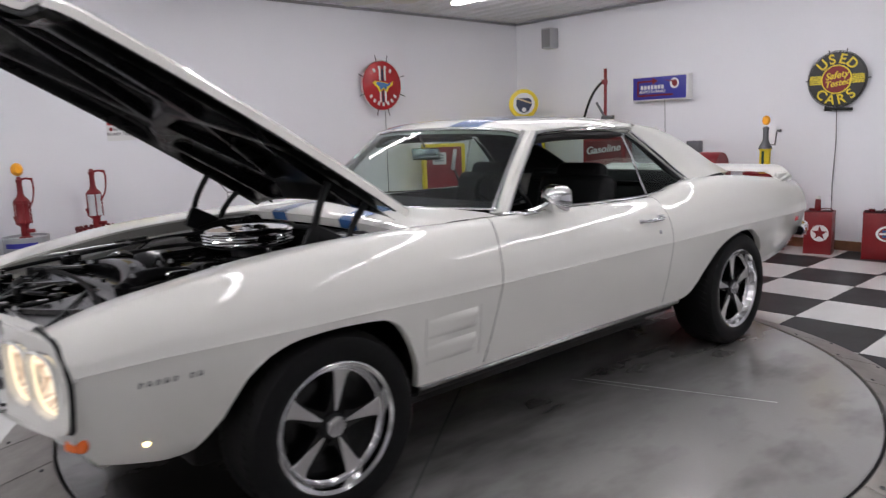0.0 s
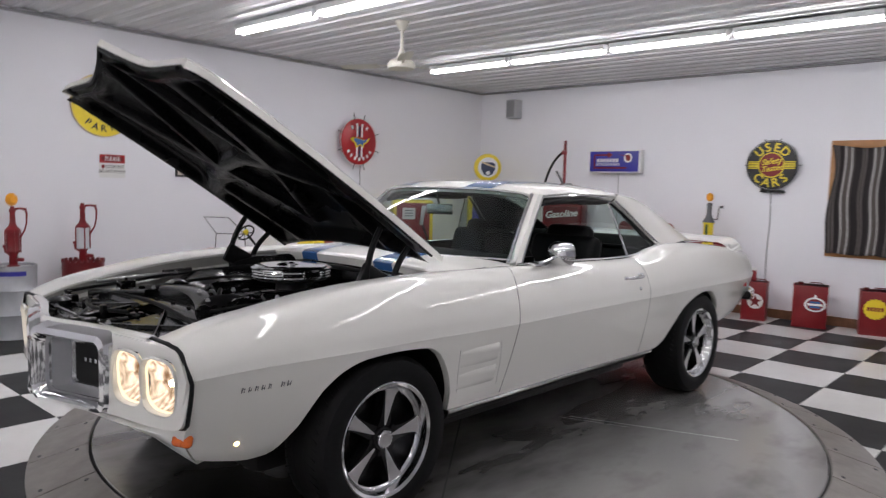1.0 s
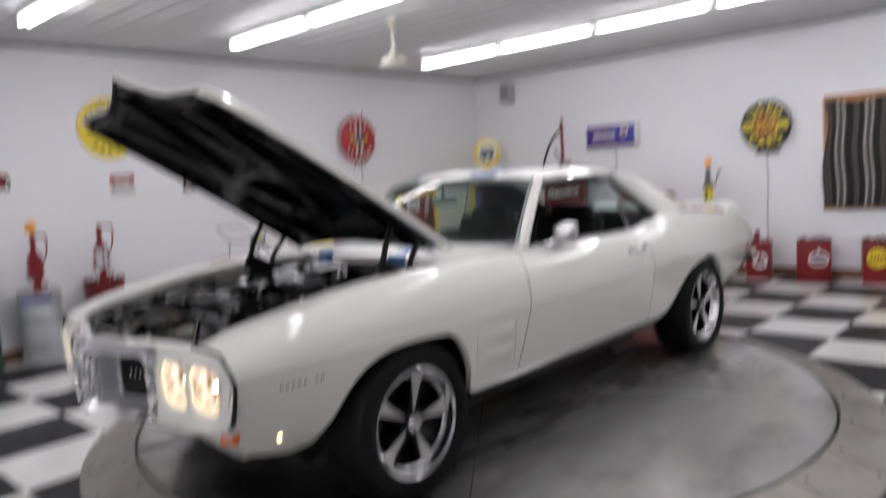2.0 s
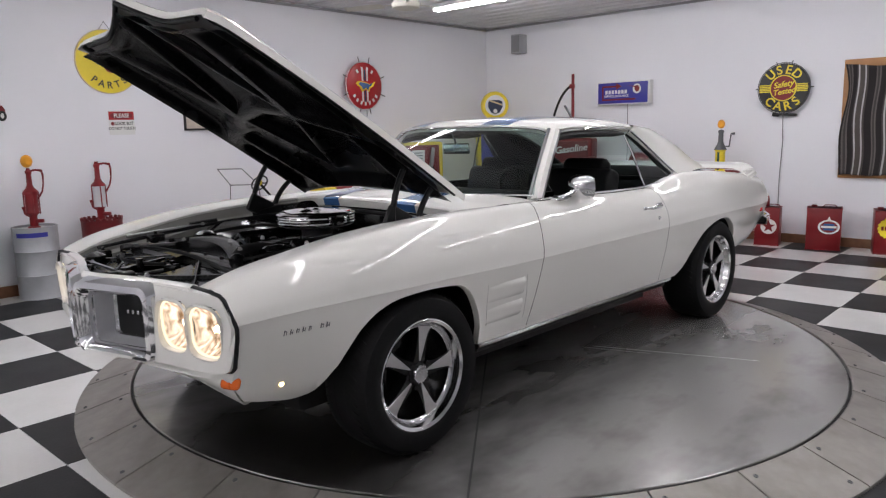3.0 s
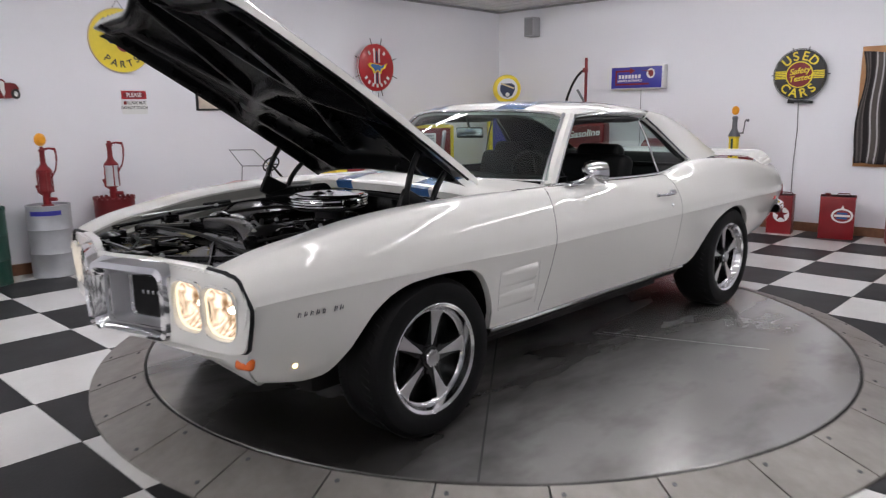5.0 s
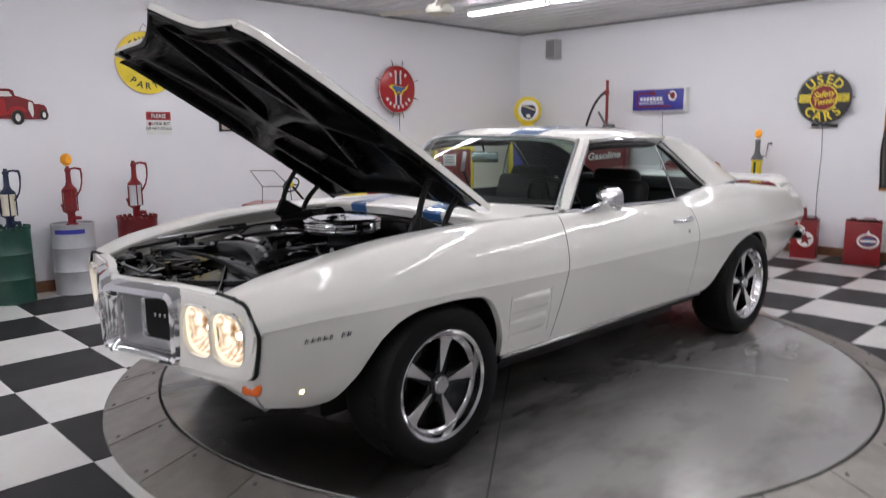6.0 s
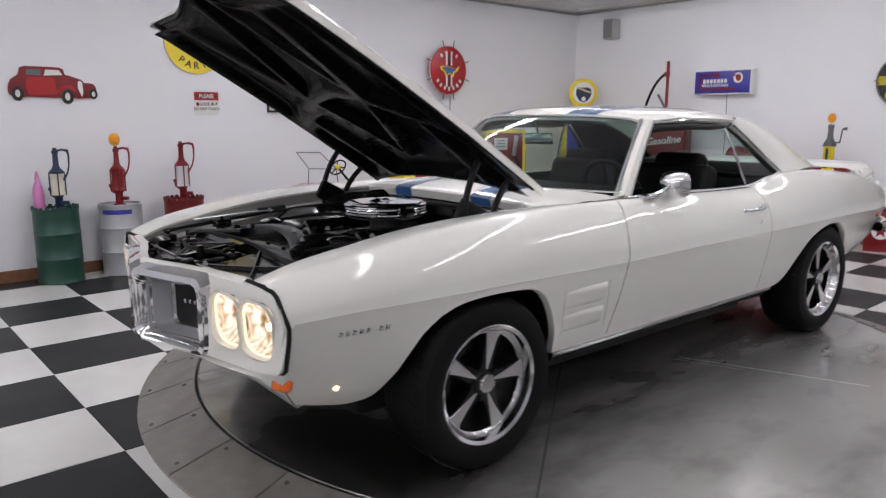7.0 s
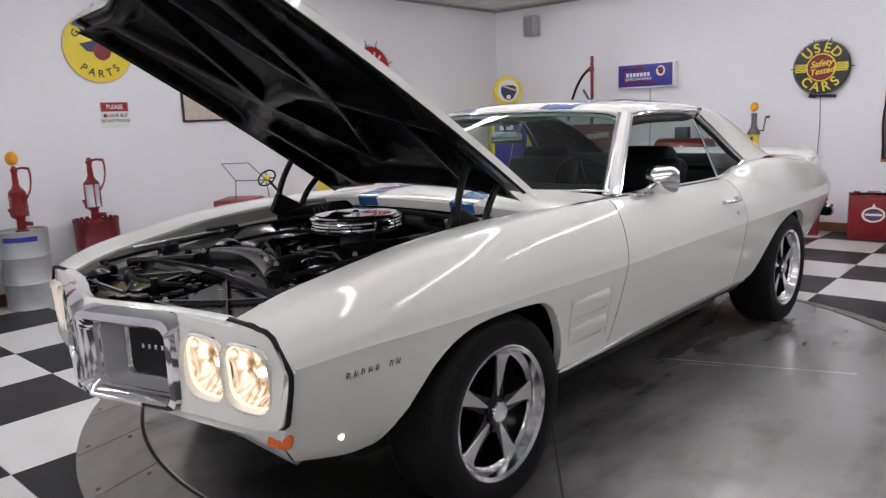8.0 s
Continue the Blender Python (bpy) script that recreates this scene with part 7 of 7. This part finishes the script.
def striped_cloth():
    m = mat("striped_blanket", (0.5, 0.5, 0.5), 0.85, vary=0.1, grain=150, bump=0.3)
    nt = m.node_tree
    tc = nt.nodes.new("ShaderNodeTexCoord")
    sep = nt.nodes.new("ShaderNodeSeparateXYZ")
    nt.links.new(tc.outputs["UV"], sep.inputs["Vector"])
    wob = nt.nodes.new("ShaderNodeTexNoise")
    wob.inputs["Scale"].default_value = 220.0
    nt.links.new(tc.outputs["Object"], wob.inputs["Vector"])
    mul = nt.nodes.new("ShaderNodeMath")
    mul.operation = "MULTIPLY_ADD"
    mul.inputs[1].default_value = 0.006
    nt.links.new(wob.outputs["Fac"], mul.inputs[0])
    nt.links.new(sep.outputs["X"], mul.inputs[2])
    per = nt.nodes.new("ShaderNodeMath")
    per.operation = "MULTIPLY"
    per.inputs[1].default_value = 5.5
    nt.links.new(mul.outputs[0], per.inputs[0])
    fr = nt.nodes.new("ShaderNodeMath")
    fr.operation = "FRACT"
    nt.links.new(per.outputs[0], fr.inputs[0])
    cr = nt.nodes.new("ShaderNodeValToRGB")
    cr.color_ramp.interpolation = "CONSTANT"
    els = cr.color_ramp.elements
    els[0].position, els[0].color = 0.0, (0.016, 0.012, 0.013, 1)
    els[1].position, els[1].color = 0.07, (0.11, 0.095, 0.09, 1)
    for p, c in ((0.12, (0.05, 0.043, 0.042)), (0.19, (0.12, 0.105, 0.10)), (0.24, (0.016, 0.012, 0.013)), (0.42, (0.06, 0.05, 0.05)), (0.47, (0.46, 0.45, 0.44)), (0.53, (0.08, 0.068, 0.062)), (0.70, (0.46, 0.45, 0.44)), (0.75, (0.07, 0.06, 0.055)), (0.81, (0.016, 0.012, 0.013))):
        e = els.new(p)
        e.color = (*c, 1)
    nt.links.new(fr.outputs[0], cr.inputs["Fac"])
    nt.links.new(cr.outputs["Color"], nt.nodes["Principled BSDF"].inputs["Base Color"])
    return m


bm = bmesh.new()
uvl = bm.loops.layers.uv.new("UVMap")
nx, nz = 90, 24
vs = []
for j in range(nz + 1):
    t = j / nz
    row = []
    for k in range(nx + 1):
        u = k / nx
        x = 2.272 + 1.50 * u + 0.012 * math.sin(9 * t + 3 * u)
        if u < 0.06:
            x += 0.05 * math.sin(t * 6.0) * (0.06 - u) / 0.06 * 0.6
        fold = 0.030 * math.sin(u * 2 * math.pi * 7 + 0.6 * math.sin(3 * t)) * (0.4 + 0.6 * t) + 0.012 * math.sin(u * 31)
        top = 1.985 - 0.035 * math.sin(u * math.pi * 2.2) ** 2
        z = top - (top - 0.802) * t + 0.006 * math.sin(u * 25) * t
        row.append(bm.verts.new((x, NORTH - 0.072 + fold, z)))
    vs.append(row)
for j in range(nz):
    for k in range(nx):
        f = bm.faces.new((vs[j][k], vs[j][k + 1], vs[j + 1][k + 1], vs[j + 1][k]))
        for lp, (a, b) in zip(f.loops, ((k, j), (k + 1, j), (k + 1, j + 1), (k, j + 1))):
            lp[uvl].uv = (a / nx, b / nz)
cur = solo("blanket_curtain", bm, striped_cloth(), "black, grey and white striped blanket hung as a curtain", "curtain")
sol = cur.modifiers.new("thickness", "SOLIDIFY")
sol.thickness = 0.004


# square cans on the floor by the wall
def square_can(label, m, w, d, h, badge):
    ob = thing("oil_can", label, "oil can", m, group="red cans on the floor")
    bm = bmesh.new()
    box(bm, w, d, h, at(0, 0, h / 2), 0.008)
    box(bm, w * 1.02, d * 1.02, 0.012, at(0, 0, h - 0.006), 0.004)
    box(bm, w * 1.02, d * 1.02, 0.012, at(0, 0, 0.006), 0.004)
    part("tin", bm, M_RED, ob)
    bm = bmesh.new()
    cyl(bm, 0.028, 0.025, at(-w * 0.3, 0, h), 16)
    part("cap", bm, M_REDDEEP, ob)
    bm = bmesh.new()
    rod(bm, [(-0.02, 0, h), (0.0, 0, h + 0.025), (0.10, 0, h + 0.025), (0.12, 0, h)], 0.006, 6)
    part("handle", bm, M_REDDEEP, ob)
    y = -d / 2 - 0.001
    if badge == "star":
        part("badge", flat(disc_outline(0.085, 32), 0.002, y - 0.002), M_WHITE, ob, "white round badge", m=at(0.02, 0, h * 0.50), smooth=False)
        st = [((0.075 if k % 2 == 0 else 0.030) * math.sin(2 * math.pi * k / 10), (0.075 if k % 2 == 0 else 0.030) * math.cos(2 * math.pi * k / 10)) for k in range(10)]
        part("star", flat(st, 0.002, y - 0.004), M_RED, ob, "red star", m=at(0.02, 0, h * 0.50), smooth=False)
    if badge == "torch":
        bm = bmesh.new()
        ring_plate_shape(bm, 0.062, 0.078, 0.003, at(0.05, y, h * 0.56), 36, 1.35)
        part("badge", bm, M_WHITE, ob, "white oval badge", smooth=False)
        for z, w2, c in ((0.0, 0.15, M_WHITE), (0.025, 0.10, M_STRIPE), (-0.025, 0.10, M_STRIPE)):
            bm = bmesh.new()
            box(bm, w2, 0.004, 0.022, at(0.05, y - 0.001, h * 0.56 + z))
            part("badge_bar", bm, c, ob, smooth=False)
        part("flame", flat([(-0.02, 0.0), (0.0, 0.045), (0.02, 0.0)], 0.003, y - 0.003), M_WHITE, ob, "white flame", m=at(0.05, 0, h * 0.56 + 0.072), smooth=False)
    if badge == "disc":
        sc = [((0.105 + 0.006 * math.cos(16 * 2 * math.pi * k / 64)) * math.cos(2 * math.pi * k / 64), (0.105 + 0.006 * math.cos(16 * 2 * math.pi * k / 64)) * math.sin(2 * math.pi * k / 64)) for k in range(64)]
        part("badge", flat(sc, 0.002, y - 0.002), M_YELLOW, ob, "yellow scalloped badge", m=at(0.0, 0, h * 0.60), smooth=False)
        for k in range(5):
            bm = bmesh.new()
            box(bm, 0.022, 0.003, 0.042, at(-0.062 + 0.031 * k, y - 0.003, h * 0.60), 0.001)
            part("badge_bar", bm, M_RED, ob, smooth=False)
    return ob


square_can("red square oil can with a white star badge", at(1.63, 7.53, 0, 0, 0, 10), 0.26, 0.20, 0.44, "star")
square_can("red square oil can with a white oval badge", at(2.21, 7.55, 0, 0, 0, 14), 0.34, 0.24, 0.46, "torch")
square_can("red square oil can with a yellow round badge", at(2.81, 7.62, 0, 0, 0, 16), 0.27, 0.26, 0.46, "disc")
spout = thing("spout_bottle", "red oil bottle with a white tipped spout on a can", "bottle", at(1.605, 7.53, 0.442))
bm = bmesh.new()
lathe(bm, [(0, 0), (0.030, 0), (0.032, 0.01), (0.028, 0.09), (0.022, 0.12)], 16, caps=False)
part("bottle", bm, M_RED, spout)
bm = bmesh.new()
lathe(bm, [(0.022, 0.12), (0.024, 0.135), (0.016, 0.15), (0, 0.152)], 14, caps=False)
part("tip", bm, M_WHITE, spout, "white tip")

# yellow pump on a red drum behind the car
drum("oil_drum", "bright red oil drum under a yellow pump", at(1.072, 7.47, 0), M_RED, r=0.22, h=0.835, scallop=False)
lube = thing("hand_pump", "yellow cylinder pump with grey neck, crank and orange globe", "hand pump", at(1.072, 7.46, 0.815) @ Matrix.Diagonal((0.84, 0.84, 1, 1)), group="hand pumps on drums")
bm = bmesh.new()
lathe(bm, [(0, 0), (0.075, 0), (0.075, 0.02), (0.066, 0.025), (0.066, 0.25), (0.075, 0.255), (0.075, 0.27), (0, 0.27)], 24)
part("cylinder", bm, M_YELLOW, lube)
bm = bmesh.new()
box(bm, 0.03, 0.004, 0.21, at(0, -0.068, 0.14))
part("label_bar", bm, M_GREEN, lube, "green label stripe", smooth=False)
bm = bmesh.new()
lathe(bm, [(0.085, 0.27), (0.07, 0.30), (0.05, 0.33), (0.035, 0.36), (0.032, 0.46), (0.04, 0.48), (0.03, 0.50), (0, 0.505)], 20, caps=False)
part("neck", bm, M_GREYMETAL, lube, "grey cast neck")
bm = bmesh.new()
rod(bm, [(0.03, -0.02, 0.31), (0.13, -0.03, 0.31), (0.15, -0.03, 0.44), (0.155, -0.03, 0.455), (0.20, -0.03, 0.455)], [0.010, 0.010, 0.009, 0.010, 0.018], 8)
part("crank", bm, M_GREYMETAL, lube, "crank handle")
bm = bmesh.new()
lathe(bm, [(0, -0.03), (0.034, -0.028), (0.049, -0.012), (0.051, 0.0), (0.049, 0.012), (0.034, 0.028), (0, 0.03)], 24, at(0, 0, 0.567, 90, 0, 0))
part("globe", bm, M_ORANGE, lube, "orange round globe")

# ---------------------------------------------------------------- ceiling fan
fan = thing("ceiling_fan", "cream ceiling fan hanging on a short rod", "ceiling fan", at(-0.28, 3.66, CEIL) @ Matrix.Diagonal((1, 1, 0.86, 1)))
bm = bmesh.new()
lathe(bm, [(0.065, -0.016), (0.06, -0.03), (0.035, -0.10), (0.028, -0.115)], 20, caps=False)
part("canopy", bm, M_FANCREAM := mat("cream_fan_enamel", (0.66, 0.64, 0.56), 0.35), fan)
bm = bmesh.new()
cyl(bm, 0.014, 0.30, at(0, 0, -0.38), 14)
lathe(bm, [(0.02, -0.30), (0.035, -0.36), (0.045, -0.40)], 18, caps=False)
part("rod", bm, M_FANCREAM, fan)
bm = bmesh.new()
lathe(bm, [(0, -0.40), (0.05, -0.40), (0.10, -0.42), (0.125, -0.45), (0.128, -0.475), (0.12, -0.50), (0.09, -0.515), (0, -0.52)], 32)
part("motor", bm, M_FANCREAM, fan)
for k in range(3):
    a = 200 + 120 * k
    bm = bmesh.new()
    R = Matrix.Rotation(radians(a), 4, "Z")
    box(bm, 0.14, 0.025, 0.006, R @ at(0.18, 0, -0.462), 0.002)
    grid(bm, [[R @ Vector((x, -w, -0.462 - 0.012)), R @ Vector((x, 0, -0.458)), R @ Vector((x, w, -0.462 + 0.012))] for x, w in ((0.23, 0.05), (0.30, 0.062), (0.48, 0.062), (0.60, 0.055), (0.62, 0.03))])
    part("blade", bm, M_FANCREAM, fan, "slim fan blade")

# ---------------------------------------------------------------- floor tiles and turntable plates, last
def ring_plate(a0, a1):
    bm = bmesh.new()
    n = 5
    prof = [(2.064, DECK - 0.03), (2.066, DECK - 0.003), (2.071, DECK), (2.328, 0.016), (2.335, 0.012), (2.337, -0.004)]
    rows = []
    for k in range(n + 1):
        a = a0 + (a1 - a0) * k / n
        rows.append([(r * math.cos(a), r * math.sin(a), z) for r, z in prof])
    vs = grid(bm, rows)
    for row in (vs[0], vs[-1]):
        bm.faces.new(row)
    return finish(bm, "ring_plate", M_RING, True, 30)


step = 2 * math.pi / 32
plate_me = ring_plate(0.0018, step - 0.0018)
bm = bmesh.new()
lathe(bm, [(0.010, 0), (0.010, 0.003), (0.007, 0.004), (0.006, 0.001), (0, 0.001)], 12)
bolt_me = finish(bm, "bolt", M_GREYMETAL)
for k in range(32):
    p = new("ring_plate", plate_me)
    p.parent = turntable
    p.matrix_basis = Matrix.Rotation(radians(-56.2) + step * k, 4, "Z")
    for a, r in ((0.022, 2.115), (step - 0.022, 2.285)):
        b = new("bolt", bolt_me)
        b.parent = p
        z = DECK - (r - 2.071) / 0.257 * (DECK - 0.016)
        b.matrix_basis = Matrix.Rotation(a, 4, "Z") @ at(r, 0, z - 0.0005, 0, 14, 0)


def tile_mesh(material):
    bm = bmesh.new()
    h = TILE / 2 - 0.0008
    t, e = 0.0, 0.0035
    top = [bm.verts.new((x * (h - e), y * (h - e), t)) for x, y in ((-1, -1), (1, -1), (1, 1), (-1, 1))]
    mid = [bm.verts.new((x * h, y * h, t - 0.0012)) for x, y in ((-1, -1), (1, -1), (1, 1), (-1, 1))]
    low = [bm.verts.new((x * h, y * h, t - 0.007)) for x, y in ((-1, -1), (1, -1), (1, 1), (-1, 1))]
    bm.faces.new(top)
    for a, b in ((top, mid), (mid, low)):
        for k in range(4):
            bm.faces.new((a[k], a[(k + 1) % 4], b[(k + 1) % 4], b[k]))
    return finish(bm, "tile", material, False)


tile_me = (tile_mesh(M_TILE_W), tile_mesh(M_TILE_B))
rest = ([], [])
near = 0
for i in range(-5, 16):
    for j in range(-11, 13):
        x, y = (i + 0.5) * TILE, (j + 0.5) * TILE
        if x - TILE / 2 < WEST - 0.3 or x + TILE / 2 > EAST + 0.3 or y + TILE / 2 > NORTH + 0.5:
            continue
        if max(math.hypot(x + sx * TILE / 2 - TABLE[0], y + sy * TILE / 2 - TABLE[1]) for sx in (-1, 1) for sy in (-1, 1)) < 2.31:
            continue
        odd = (i + j) % 2
        if i <= 9 and j >= -4 and near < 300:
            t = new("tile", tile_me[odd])
            t.parent = floor
            t.matrix_basis = at(x, y, 0, 0, 0, 90 * ((i * 7 + j * 3) % 4))
            near += 1
        else:
            rest[odd].append((x, y))
for odd in (0, 1):
    bm = bmesh.new()
    for x, y in rest[odd]:
        h = TILE / 2 - 0.0008
        box(bm, 2 * h, 2 * h, 0.007, at(x, y, -0.0035))
    p = part("tiles", bm, (M_TILE_W, M_TILE_B)[odd], floor, smooth=False)
    p["kind"] = "stuff"
